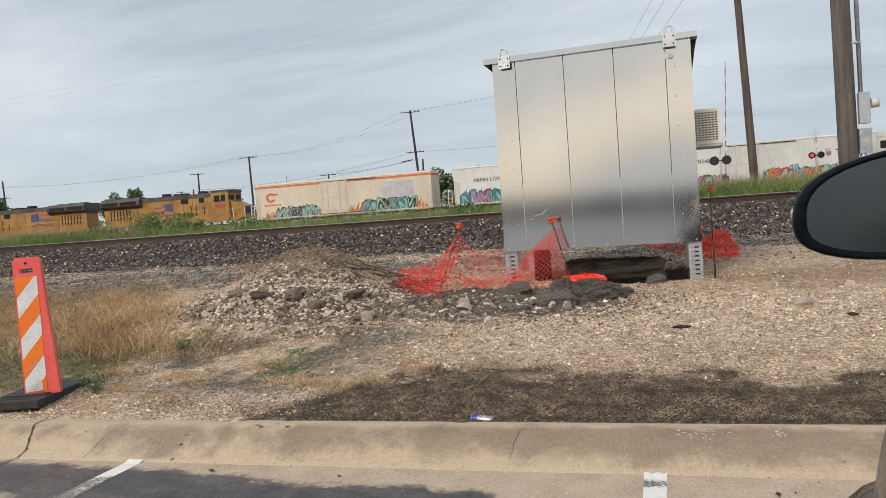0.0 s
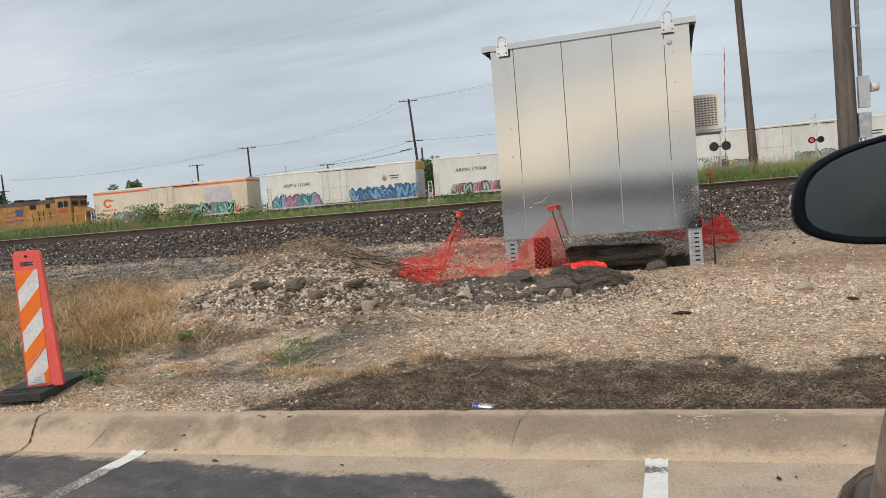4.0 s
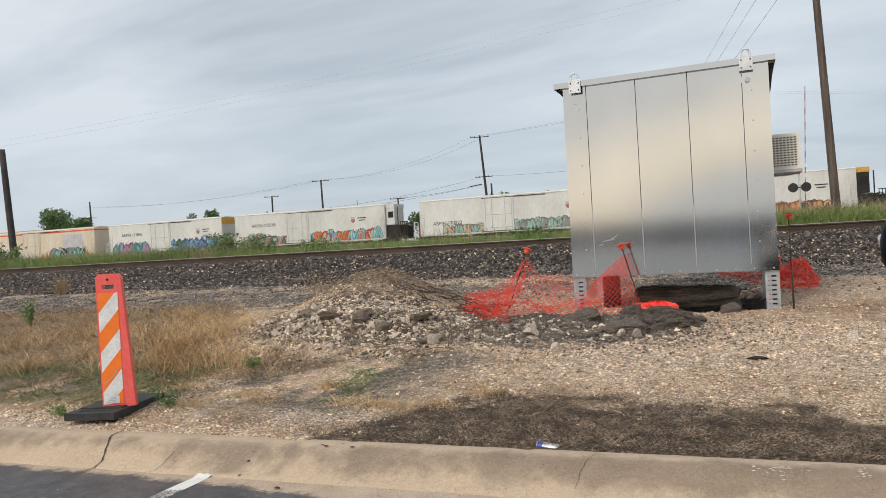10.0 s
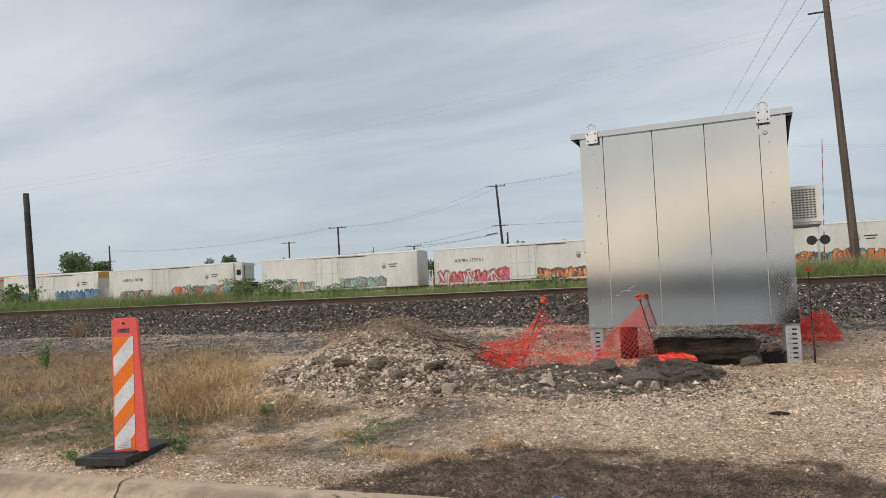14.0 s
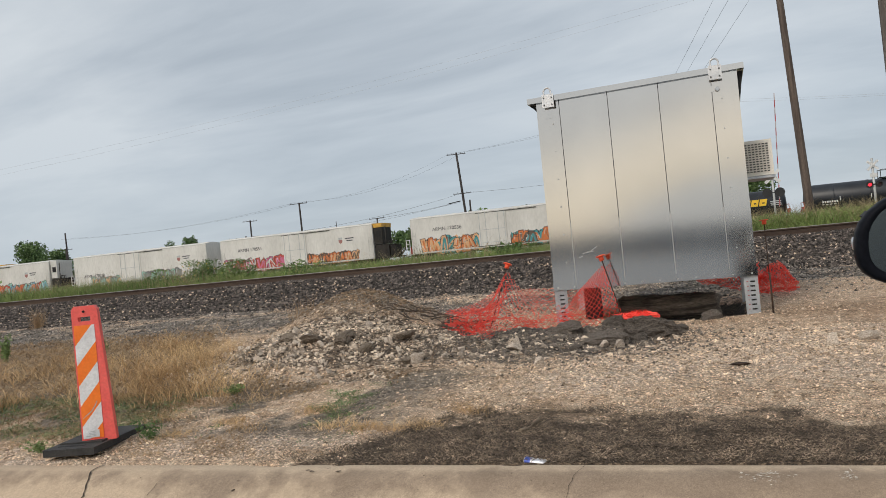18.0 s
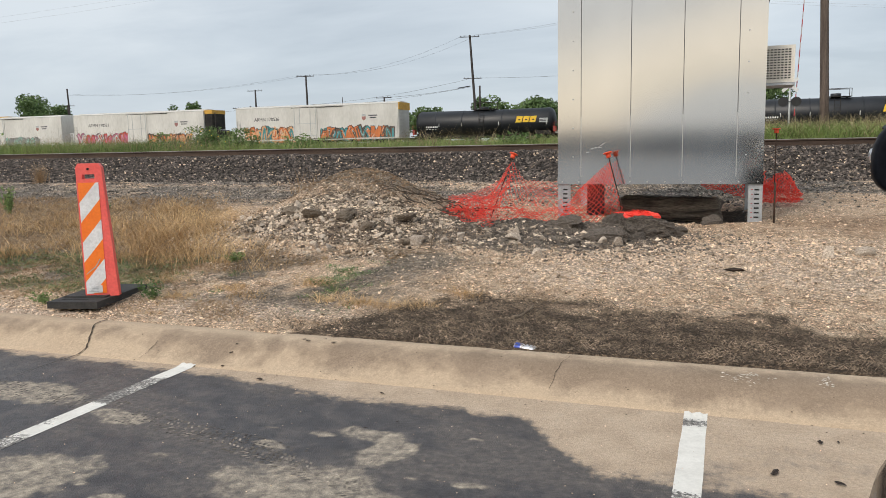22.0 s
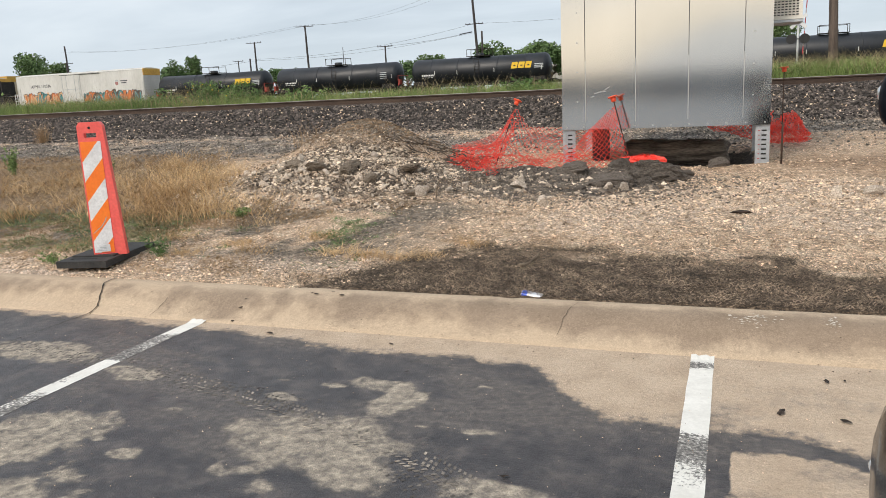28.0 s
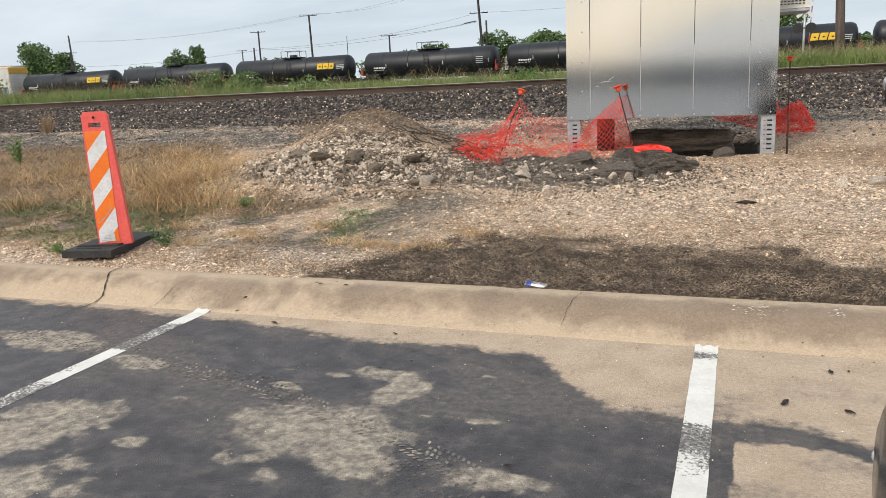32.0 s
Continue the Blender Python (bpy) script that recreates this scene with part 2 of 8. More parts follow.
    if pebble:
        # stones of two sizes, each with a tone of its own and dark joints; broad noise thins them out over smooth earth
        thin = N("ShaderNodeTexNoise")
        thin.inputs["Scale"].default_value, thin.inputs["Detail"].default_value = pebble * .035, 5
        L(pos, thin.inputs["Vector"])
        part_ = N("ShaderNodeMapRange")
        part_.inputs["From Min"].default_value, part_.inputs["From Max"].default_value = 0.40, 0.60
        part_.inputs["To Min"].default_value, part_.inputs["To Max"].default_value = 0.35, 1.0
        L(thin.outputs["Fac"], part_.inputs["Value"])
        tones, dist_ = [], []
        for sc_ in (pebble, pebble * 2.7):
            v = N("ShaderNodeTexVoronoi")
            v.inputs["Scale"].default_value = sc_
            L(pos, v.inputs["Vector"])
            vs = N("ShaderNodeSeparateColor")
            L(v.outputs["Color"], vs.inputs[0])
            tn = N("ShaderNodeMapRange")
            tn.inputs["To Min"].default_value, tn.inputs["To Max"].default_value = 1 - .34 * pebamt, 1 + .34 * pebamt
            L(vs.outputs[0], tn.inputs["Value"])
            jt = N("ShaderNodeMapRange")
            jt.inputs["From Min"].default_value, jt.inputs["From Max"].default_value = 0.25, 0.75
            jt.inputs["To Min"].default_value, jt.inputs["To Max"].default_value = 1 + .10 * pebamt, 1 - .34 * pebamt
            L(v.outputs["Distance"], jt.inputs["Value"])
            tj = N("ShaderNodeMath")
            tj.operation = "MULTIPLY"
            L(tn.outputs[0], tj.inputs[0])
            L(jt.outputs[0], tj.inputs[1])
            tones.append(tj.outputs[0])
            dist_.append(v.outputs["Distance"])
        both = N("ShaderNodeMath")
        both.operation = "MULTIPLY"
        L(tones[0], both.inputs[0])
        L(tones[1], both.inputs[1])
        some = N("ShaderNodeMix")
        L(part_.outputs[0], some.inputs[0])
        L(tones[1], some.inputs[2])
        L(both.outputs[0], some.inputs[3])
        m2 = N("ShaderNodeVectorMath")
        m2.operation = "SCALE"
        L(mul.outputs[0], m2.inputs[0])
        L(some.outputs[0], m2.inputs["Scale"])
        L(m2.outputs[0], bs.inputs["Base Color"])
        ad = N("ShaderNodeMath")
        ad.operation = "SUBTRACT"
        L(fine.outputs["Fac"], ad.inputs[0])
        L(dist_[0], ad.inputs[1])
        h = ad.outputs[0]
    bp = N("ShaderNodeBump")
    bp.inputs["Strength"].default_value, bp.inputs["Distance"].default_value = bump, dist
    L(h, bp.inputs["Height"])
    L(bp.outputs[0], bs.inputs["Normal"])
    return m


M = {}
M["ground"] = layered("ground_earth", [
    ("pale", [(0.40, 0.285, 0.20), (0.71, 0.545, 0.41), (0.90, 0.755, 0.615)], 18, 0.95),
    ("rust", [(0.30, 0.19, 0.115), (0.50, 0.335, 0.215), (0.66, 0.475, 0.32)], 7, 0.95),
    ("mulch", [(0.050, 0.035, 0.022), (0.145, 0.102, 0.067), (0.31, 0.228, 0.155)], 22, 0.9),
    ("straw", [(0.19, 0.125, 0.07), (0.33, 0.225, 0.13), (0.48, 0.36, 0.22)], 9, 0.95),
    ("green", [(0.045, 0.06, 0.018), (0.13, 0.13, 0.04)], 3, 0.95),
    ("stone", [(0.018, 0.014, 0.012), (0.045, 0.036, 0.030), (0.12, 0.10, 0.082)], 16, 0.95),
    ("soil", [(0.10, 0.078, 0.057), (0.255, 0.203, 0.152), (0.47, 0.39, 0.305)], 13, 0.95, 0.36),
    ("toe", [(0.085, 0.07, 0.058), (0.21, 0.18, 0.152), (0.42, 0.37, 0.32)], 16, 0.95),
    ("soot", [(0.022, 0.019, 0.017), (0.058, 0.050, 0.044), (0.125, 0.110, 0.095)], 13, 0.95),
    ("rubble", [(0.075, 0.054, 0.04), (0.17, 0.127, 0.094), (0.33, 0.262, 0.20)], 11, 0.95),
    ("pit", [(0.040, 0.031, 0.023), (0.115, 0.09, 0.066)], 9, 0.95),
], ([(0.45, 0.30, 0.19), (0.71, 0.515, 0.355), (0.86, 0.69, 0.515)], 7), bump=0.9, dist=0.016, pebble=52, pebamt=1.35, grain=0.42)
M["asphalt"] = layered("parking_asphalt", [
    ("wet", [(0.030, 0.028, 0.032), (0.058, 0.053, 0.056), (0.125, 0.108, 0.100)], 7, 0.45, 0.28),
    ("scuff", [(0.065, 0.059, 0.058), (0.13, 0.113, 0.103), (0.235, 0.203, 0.174)], 26, 0.6, 0.5),
    # invented grey on the unseen rear lot, to cool the cabinet's reflection
    ("rear_reflection_grey", [(0.17, 0.195, 0.225), (0.24, 0.27, 0.305)], 2, 0.7),
    ("dust", [(0.15, 0.132, 0.117), (0.37, 0.32, 0.258), (0.60, 0.515, 0.405)], 17, 0.95, 0.36),
], ([(0.46, 0.35, 0.252), (0.535, 0.415, 0.305), (0.60, 0.475, 0.358)], 5), rough=0.9, bump=0.35, dist=0.008, lo=0.90, hi=1.10, edge_scale=20, grain=0.17, pebble=150, pebamt=0.32, ragged=1.35)
# the darker layer holds both stains and the painted shade of the kerb's face
M["kerb"] = layered("kerb_concrete", [
    ("stain_and_shade", [(0.25, 0.185, 0.13), (0.345, 0.262, 0.19)], 3.5, 0.9)],
    ([(0.50, 0.38, 0.265), (0.585, 0.455, 0.325)], 1.2), rough=0.88, bump=0.10, dist=0.004, lo=0.66, hi=1.34, edge_scale=9, grain=0.12, pebble=110, pebamt=0.28)
M["crack"] = mat("crack_dirt", (0.03, 0.024, 0.018), (0.06, 0.045, 0.03), 0.95)
M["paint_line"] = layered("road_paint", [("worn", [(0.045, 0.044, 0.045), (0.17, 0.16, 0.15), (0.52, 0.49, 0.45)], 55, 0.8)],
                          ([(0.70, 0.68, 0.63), (0.84, 0.82, 0.77)], 9), rough=0.7, bump=0.2, dist=0.003, lo=0.92, hi=1.08, edge_scale=60, grain=0.07)
M["alu"] = mat("aluminium_sheet", (0.60, 0.595, 0.58), (0.65, 0.645, 0.63), 0.095, 1.0, 0.9, 1.1, 0.03, 0.012, (1, 1, 1), roughvar=0.03, dist=0.02)
M["alu_dark"] = mat("aluminium_edge", (0.42, 0.42, 0.41), (0.55, 0.55, 0.54), 0.45, 1.0, 3, 60, 0.1, 0.02)
M["galv"] = mat("galvanised_steel", (0.36, 0.39, 0.42), (0.52, 0.54, 0.56), 0.5, 0.7, 12, 80, 0.12, 0.05)
M["tread_dust"] = mat("tread_dust", (0.15, 0.133, 0.118), (0.30, 0.26, 0.215), 0.95, 0, 5, 90, 0.3, 0, world=True, island=0.5)
M["plaster"] = mat("crushed_plaster", (0.55, 0.50, 0.43), (0.74, 0.70, 0.63), 0.95, 0, 9, 80, 0.2, 0)
M["seam"] = mat("seam_shadow", (0.15, 0.15, 0.15), (0.22, 0.22, 0.215), 0.6, 0.4, 8, 60, 0.1, 0)
M["lug"] = mat("bright_plated_steel", (0.60, 0.61, 0.62), (0.70, 0.71, 0.72), 0.4, 0.35, 6, 60, 0.06, 0.03)
M["rubble_stone"] = mat("broken_limestone", (0.12, 0.088, 0.062), (0.66, 0.545, 0.425), 0.95, 0, 5, 90, 0.3, 0.3, world=True, island=0.75)
M["dark_gap"] = mat("dark_void", (0.012, 0.012, 0.012), (0.02, 0.02, 0.02), 0.9)
M["ac_paint"] = mat("cream_metal_paint", (0.70, 0.675, 0.61), (0.78, 0.75, 0.68), 0.5, 0, 5, 60, 0.08, 0.05)
M["net"] = mat("orange_plastic_net", (0.80, 0.070, 0.050), (0.94, 0.125, 0.09), 0.5, 0, 7, 40, 0.15, 0.05)
nt = M["net"].node_tree                 # thin plastic lets light through
lit, both = nt.nodes.new("ShaderNodeBsdfTranslucent"), nt.nodes.new("ShaderNodeMixShader")
lit.inputs["Color"].default_value, both.inputs[0].default_value = (0.95, 0.12, 0.08, 1), 0.42
nt.links.new(nt.nodes["Principled BSDF"].outputs[0], both.inputs[1])
nt.links.new(lit.outputs[0], both.inputs[2])
nt.links.new(both.outputs[0], nt.nodes["Material Output"].inputs["Surface"])
M["net_deep"] = mat("orange_plastic_bundle", (0.82, 0.045, 0.03), (0.95, 0.085, 0.055), 0.55, 0, 12, 50, 0.2, 0.2)
M["flag"] = mat("orange_cap", (0.85, 0.10, 0.04), (0.95, 0.15, 0.06), 0.5, 0, 9, 40, 0.1, 0.05)
M["rod"] = mat("rusty_rod", (0.05, 0.032, 0.025), (0.10, 0.06, 0.04), 0.8, 0.3, 20, 80, 0.3, 0.2)
M["pink"] = mat("faded_orange_plastic", (0.82, 0.10, 0.085), (0.90, 0.15, 0.125), 0.5, 0, 5, 50, 0.08, 0.06)
M["sheet_o"] = mat("orange_sheeting", (0.90, 0.17, 0.015), (0.98, 0.23, 0.025), 0.4, 0, 6, 50, 0.06, 0.02)
M["sheet_w"] = mat("white_sheeting", (0.66, 0.65, 0.66), (0.80, 0.80, 0.81), 0.4, 0, 10, 60, 0.1, 0.02)
M["rubber"] = mat("black_rubber", (0.022, 0.022, 0.022), (0.045, 0.042, 0.04), 0.75, 0, 8, 70, 0.3, 0.2)
M["stone"] = mat("limestone_rubble", (0.30, 0.235, 0.175), (0.78, 0.67, 0.56), 0.92, 0, 9, 60, 0.25, 0.5, rnd=0.35)
M["pebbles"] = mat("pale_pebbles", (0.42, 0.30, 0.20), (0.80, 0.645, 0.49), 0.95, 0, 6, 90, 0.3, 0.3, world=True, island=0.55)
M["toe_stone"] = mat("pale_ballast", (0.085, 0.070, 0.058), (0.40, 0.345, 0.29), 0.95, 0, 3, 50, 0.35, 0.3, world=True, island=0.85)
M["ballast"] = mat("track_ballast", (0.028, 0.023, 0.020), (0.155, 0.129, 0.113), 0.95, 0, 9, 50, 0.35, 0.3, world=True, island=0.9)
M["clod"] = mat("old_asphalt_chunk", (0.080, 0.066, 0.055), (0.20, 0.168, 0.14), 0.95, 0, 12, 70, 0.4, 0.8, rnd=0.2)
M["timber"] = mat("blackened_timber", (0.085, 0.070, 0.057), (0.30, 0.25, 0.20), 0.9, 0, 6, 40, 0.5, 0.7, (0.4, 4, 4))
M["twig_dark"] = mat("dark_twig", (0.045, 0.033, 0.024), (0.13, 0.098, 0.072), 0.9, 0, 8, 60, 0.3, 0.2)
M["twig"] = mat("dry_wood", (0.13, 0.095, 0.065), (0.27, 0.21, 0.15), 0.9, 0, 8, 60, 0.3, 0.3)
M["straw"] = mat("dry_grass", (0.41, 0.25, 0.115), (0.68, 0.48, 0.26), 0.9, 0, 1.5, 30, 0.2, 0, world=True, island=0.3)
M["straw_dark"] = mat("dead_grass", (0.25, 0.155, 0.08), (0.44, 0.30, 0.165), 0.9, 0, 1.5, 30, 0.2, 0, world=True, island=0.3)
M["weed"] = mat("weed_leaf", (0.085, 0.14, 0.045), (0.18, 0.25, 0.10), 0.7, 0, 3, 30, 0.2, 0, world=True, island=0.35)
M["tall_grass"] = mat("tall_green_grass", (0.115, 0.185, 0.045), (0.235, 0.30, 0.09), 0.8, 0, 0.35, 20, 0.2, 0, world=True, island=0.4)
M["seed_grass"] = mat("seeding_grass", (0.25, 0.205, 0.11), (0.40, 0.32, 0.19), 0.85, 0, 0.5, 20, 0.2, 0, world=True, island=0.4)
M["bush"] = mat("bush_leaf", (0.08, 0.15, 0.04), (0.18, 0.26, 0.085), 0.75, 0, 0.8, 20, 0.2, 0, world=True, island=0.4)
M["tree_leaf"] = mat("tree_leaf", (0.06, 0.115, 0.035), (0.14, 0.21, 0.075), 0.8, 0, 0.25, 10, 0.2, 0, world=True, island=0.45)
M["bark"] = mat("bark", (0.06, 0.045, 0.035), (0.13, 0.10, 0.075), 0.95, 0, 4, 30, 0.4, 0.5, (1, 1, 0.3))
M["pole_wood"] = mat("weathered_pole", (0.075, 0.056, 0.047), (0.15, 0.115, 0.095), 0.92, 0, 3, 30, 0.3, 0.4, (4, 4, 0.25))
M["pole_grey"] = mat("grey_weathered_pole", (0.085, 0.072, 0.065), (0.15, 0.13, 0.115), 0.92, 0, 3, 30, 0.25, 0.4, (4, 4, 0.25))
M["pole_far"] = mat("dark_pole", (0.035, 0.03, 0.03), (0.07, 0.06, 0.058), 0.9, 0, 3, 30, 0.2, 0.2)
M["wire"] = mat("cable", (0.02, 0.02, 0.022), (0.035, 0.035, 0.037), 0.7, 0, 3, 10, 0.1, 0)
M["wire_pale"] = mat("aluminium_cable", (0.34, 0.37, 0.40), (0.42, 0.45, 0.48), 0.6, 0.3, 3, 10, 0.1, 0)
M["rail_side"] = mat("rusty_rail", (0.055, 0.036, 0.028), (0.10, 0.068, 0.05), 0.85, 0.2, 2, 40, 0.3, 0.2, (0.4, 3, 3))
M["rail_top"] = mat("polished_rail_head", (0.42, 0.40, 0.38), (0.58, 0.56, 0.53), 0.35, 0.9, 3, 40, 0.1, 0.02)
M["tie"] = mat("creosote_tie", (0.05, 0.04, 0.033), (0.11, 0.09, 0.075), 0.95, 0, 5, 40, 0.3, 0.5, (0.5, 3, 3))
M["white_paint"] = mat("reefer_white", (0.62, 0.605, 0.57), (0.73, 0.715, 0.68), 0.55, 0, 0.5, 6, 0.06, 0.04, (1, 1, 0.35), rnd=0.07)
M["cream_paint"] = mat("reefer_cream", (0.66, 0.56, 0.43), (0.74, 0.645, 0.52), 0.55, 0, 0.5, 6, 0.06, 0.04, (1, 1, 0.35))
M["roof_metal"] = mat("car_roof", (0.50, 0.49, 0.47), (0.64, 0.63, 0.60), 0.6, 0.2, 1, 10, 0.1, 0.05)
M["orange_band"] = mat("orange_band", (0.70, 0.13, 0.05), (0.78, 0.17, 0.07), 0.6, 0, 1, 10, 0.1, 0)
M["yellow_end"] = mat("ochre_end", (0.55, 0.30, 0.045), (0.66, 0.38, 0.07), 0.6, 0, 2, 10, 0.15, 0)
M["under"] = mat("underframe_grime", (0.018, 0.016, 0.015), (0.04, 0.035, 0.03), 0.9, 0, 2, 20, 0.3, 0.1)
M["wheel"] = mat("wheel_steel", (0.05, 0.042, 0.036), (0.10, 0.08, 0.07), 0.7, 0.5, 4, 20, 0.2, 0.1)
M["tank"] = mat("tank_black", (0.007, 0.009, 0.013), (0.018, 0.021, 0.027), 0.45, 0, 0.6, 8, 0.2, 0.05, rnd=0.2)
M["tank_red"] = mat("red_oxide", (0.30, 0.04, 0.03), (0.40, 0.07, 0.05), 0.7, 0, 2, 20, 0.2, 0)
M["logo_yellow"] = mat("yellow_mark", (0.80, 0.50, 0.03), (0.88, 0.57, 0.05), 0.55, 0, 2, 20, 0.08, 0)
M["letter_dark"] = mat("dark_lettering", (0.03, 0.032, 0.04), (0.06, 0.06, 0.07), 0.6, 0, 2, 20, 0.1, 0)
M["letter_white"] = mat("white_lettering", (0.60, 0.60, 0.58), (0.72, 0.72, 0.70), 0.6, 0, 2, 20, 0.1, 0)
M["loco_yellow"] = mat("loco_yellow", (0.31, 0.150, 0.035), (0.46, 0.245, 0.07), 0.5, 0, 0.7, 10, 0.12, 0.05)
M["loco_grey"] = mat("loco_roof_grime", (0.055, 0.042, 0.038), (0.115, 0.092, 0.085), 0.55, 0, 0.8, 10, 0.12, 0.05)
M["loco_glass"] = mat("dark_window", (0.015, 0.017, 0.02), (0.03, 0.033, 0.038), 0.12, 0, 2, 10, 0.1, 0)
M["flag_red"] = mat("flag_red", (0.40, 0.05, 0.05), (0.48, 0.08, 0.07), 0.6, 0, 2, 20, 0.1, 0)
M["flag_blue"] = mat("flag_blue", (0.05, 0.07, 0.18), (0.07, 0.09, 0.22), 0.6, 0, 2, 20, 0.1, 0)
G_COL = dict(teal=(0.07, 0.30, 0.32), blue=(0.05, 0.16, 0.38), sky=(0.16, 0.42, 0.55), pink=(0.62, 0.16, 0.30), orange=(0.66, 0.20, 0.06), peach=(0.72, 0.42, 0.22),
             mint=(0.32, 0.56, 0.46), brown=(0.15, 0.10, 0.07), ink=(0.03, 0.03, 0.035), grey=(0.28, 0.29, 0.28), red=(0.60, 0.09, 0.06), white=(0.66, 0.66, 0.63),
             purple=(0.22, 0.09, 0.30), lavender=(0.60, 0.57, 0.62), faded=(0.42, 0.20, 0.18))
for k, c in G_COL.items():
    M["g_" + k] = mat("spray_" + k, tuple(v * 0.8 for v in c), c, 0.65, 0, 1.2, 12, 0.12, 0)
M["signal_black"] = mat("signal_black", (0.012, 0.012, 0.013), (0.025, 0.025, 0.026), 0.6, 0, 4, 30, 0.1, 0)
M["signal_mast"] = mat("signal_mast_paint", (0.45, 0.46, 0.46), (0.58, 0.59, 0.58), 0.5, 0.3, 4, 30, 0.1, 0)
M["gate_red"] = mat("gate_red", (0.33, 0.035, 0.04), (0.43, 0.05, 0.05), 0.5, 0, 4, 30, 0.1, 0)
M["gate_white"] = mat("gate_white", (0.62, 0.62, 0.62), (0.75, 0.75, 0.75), 0.5, 0, 4, 30, 0.1, 0)
M["gate_pale"] = mat("weathered_gate_white", (0.40, 0.34, 0.34), (0.52, 0.46, 0.46), 0.6, 0, 4, 30, 0.1, 0)
M["lamp_red"] = glow_mat("red_signal_light", (1.0, 0.03, 0.05), 2.2)
M["lamp_dim"] = mat("unlit_red_lens", (0.06, 0.012, 0.012), (0.09, 0.02, 0.02), 0.3, 0, 4, 30, 0.1, 0)
M["meter"] = mat("meter_box_grey", (0.40, 0.42, 0.43), (0.52, 0.54, 0.55), 0.5, 0.2, 4, 30, 0.1, 0.03)
M["car_black"] = mat("car_black_paint", (0.004, 0.005, 0.007), (0.007, 0.008, 0.011), 0.16, 0, 2, 40, 0.05, 0, coat=0.0, roughvar=0.03)
M["car_plastic"] = mat("black_trim_plastic", (0.006, 0.007, 0.010), (0.012, 0.013, 0.017), 0.38, 0, 6, 90, 0.2, 0.04)
M["car_mirror"] = mat("tinted_mirror_glass", (0.098, 0.120, 0.132), (0.108, 0.130, 0.142), 0.26, 1.0, 1, 10, 0.02, 0, roughvar=0.02)
M["car_lens"] = mat("clear_lamp_lens", (0.62, 0.64, 0.68), (0.75, 0.77, 0.80), 0.12, 0.6, 5, 30, 0.1, 0)
for k, spec, ior in (("car_plastic", .12, 1.2), ("car_black", .5, 1.33)):
    M[k].node_tree.nodes["Principled BSDF"].inputs["Specular IOR Level"].default_value = spec
    M[k].node_tree.nodes["Principled BSDF"].inputs["IOR"].default_value = ior
M["door_trim"] = mat("dusty_grey_trim", (0.15, 0.115, 0.088), (0.30, 0.235, 0.185), 0.7, 0, 5, 60, 0.2, 0.1)
M["door_red"] = mat("red_trim", (0.35, 0.03, 0.04), (0.45, 0.05, 0.06), 0.5, 0, 5, 40, 0.1, 0)
M["can_w"] = mat("can_white", (0.62, 0.62, 0.66), (0.74, 0.74, 0.78), 0.35, 0.5, 12, 40, 0.1, 0.05)
M["can_b"] = mat("can_blue", (0.06, 0.10, 0.42), (0.10, 0.15, 0.52), 0.35, 0.4, 12, 40, 0.1, 0.05)
M["leaf_litter"] = mat("dead_leaf", (0.020, 0.013, 0.009), (0.06, 0.038, 0.026), 0.85, 0, 20, 60, 0.3, 0.3, rnd=0.3)
M["tan_wall"] = mat("tan_wall", (0.44, 0.36, 0.26), (0.52, 0.43, 0.32), 0.85, 0, 0.3, 6, 0.1, 0.1)
M["rear_wall"] = mat("blue_grey_wall", (0.13, 0.16, 0.20), (0.19, 0.22, 0.26), 0.9, 0, 0.3, 6, 0.2, 0.1)
M["concrete"] = mat("pale_concrete", (0.45, 0.43, 0.39), (0.60, 0.58, 0.53), 0.9, 0, 2, 30, 0.15, 0.2)
M["scuff"] = mat("scuffed_aluminium", (0.62, 0.63, 0.64), (0.68, 0.69, 0.70), 0.30, 1.0, 9, 60, 0.08, 0.02)
M["kerb_dirt"] = mat("kerb_dirt", (0.05, 0.038, 0.028), (0.16, 0.12, 0.085), 0.95, 0, 9, 60, 0.3, 0, world=True, island=0.5)


# ---- mesh helpers ----
def box(bm, c, s, rot=None, mi=0):
    vs = []
    for dx in (-.5, .5):
        for dy in (-.5, .5):
            for dz in (-.5, .5):
                v = Vector((dx * s[0], dy * s[1], dz * s[2]))
                if rot is not None:
                    v = rot @ v
                vs.append(bm.verts.new(v + Vector(c)))
    for f in ((0, 1, 3, 2), (4, 6, 7, 5), (0, 4, 5, 1), (2, 3, 7, 6), (0, 2, 6, 4), (1, 5, 7, 3)):
        bm.faces.new([vs[i] for i in f]).material_index = mi


def tube(bm, p0, p1, r0, r1=None, n=10, mi=0):
    p0, p1 = Vector(p0), Vector(p1)
    r1 = r0 if r1 is None else r1
    q = (p1 - p0).to_track_quat("Z", "Y").to_matrix()
    rings = []
    for p, r in ((p0, r0), (p1, r1)):
        rings.append([bm.verts.new(p + q @ Vector((r * math.cos(a), r * math.sin(a), 0))) for a in [2 * math.pi * i / n for i in range(n)]])
    for i in range(n):
        j = (i + 1) % n
        f = bm.faces.new((rings[0][i], rings[0][j], rings[1][j], rings[1][i]))
        f.smooth, f.material_index = n > 6, mi
    bm.faces.new(rings[0][::-1]).material_index = mi
    bm.faces.new(rings[1]).material_index = mi


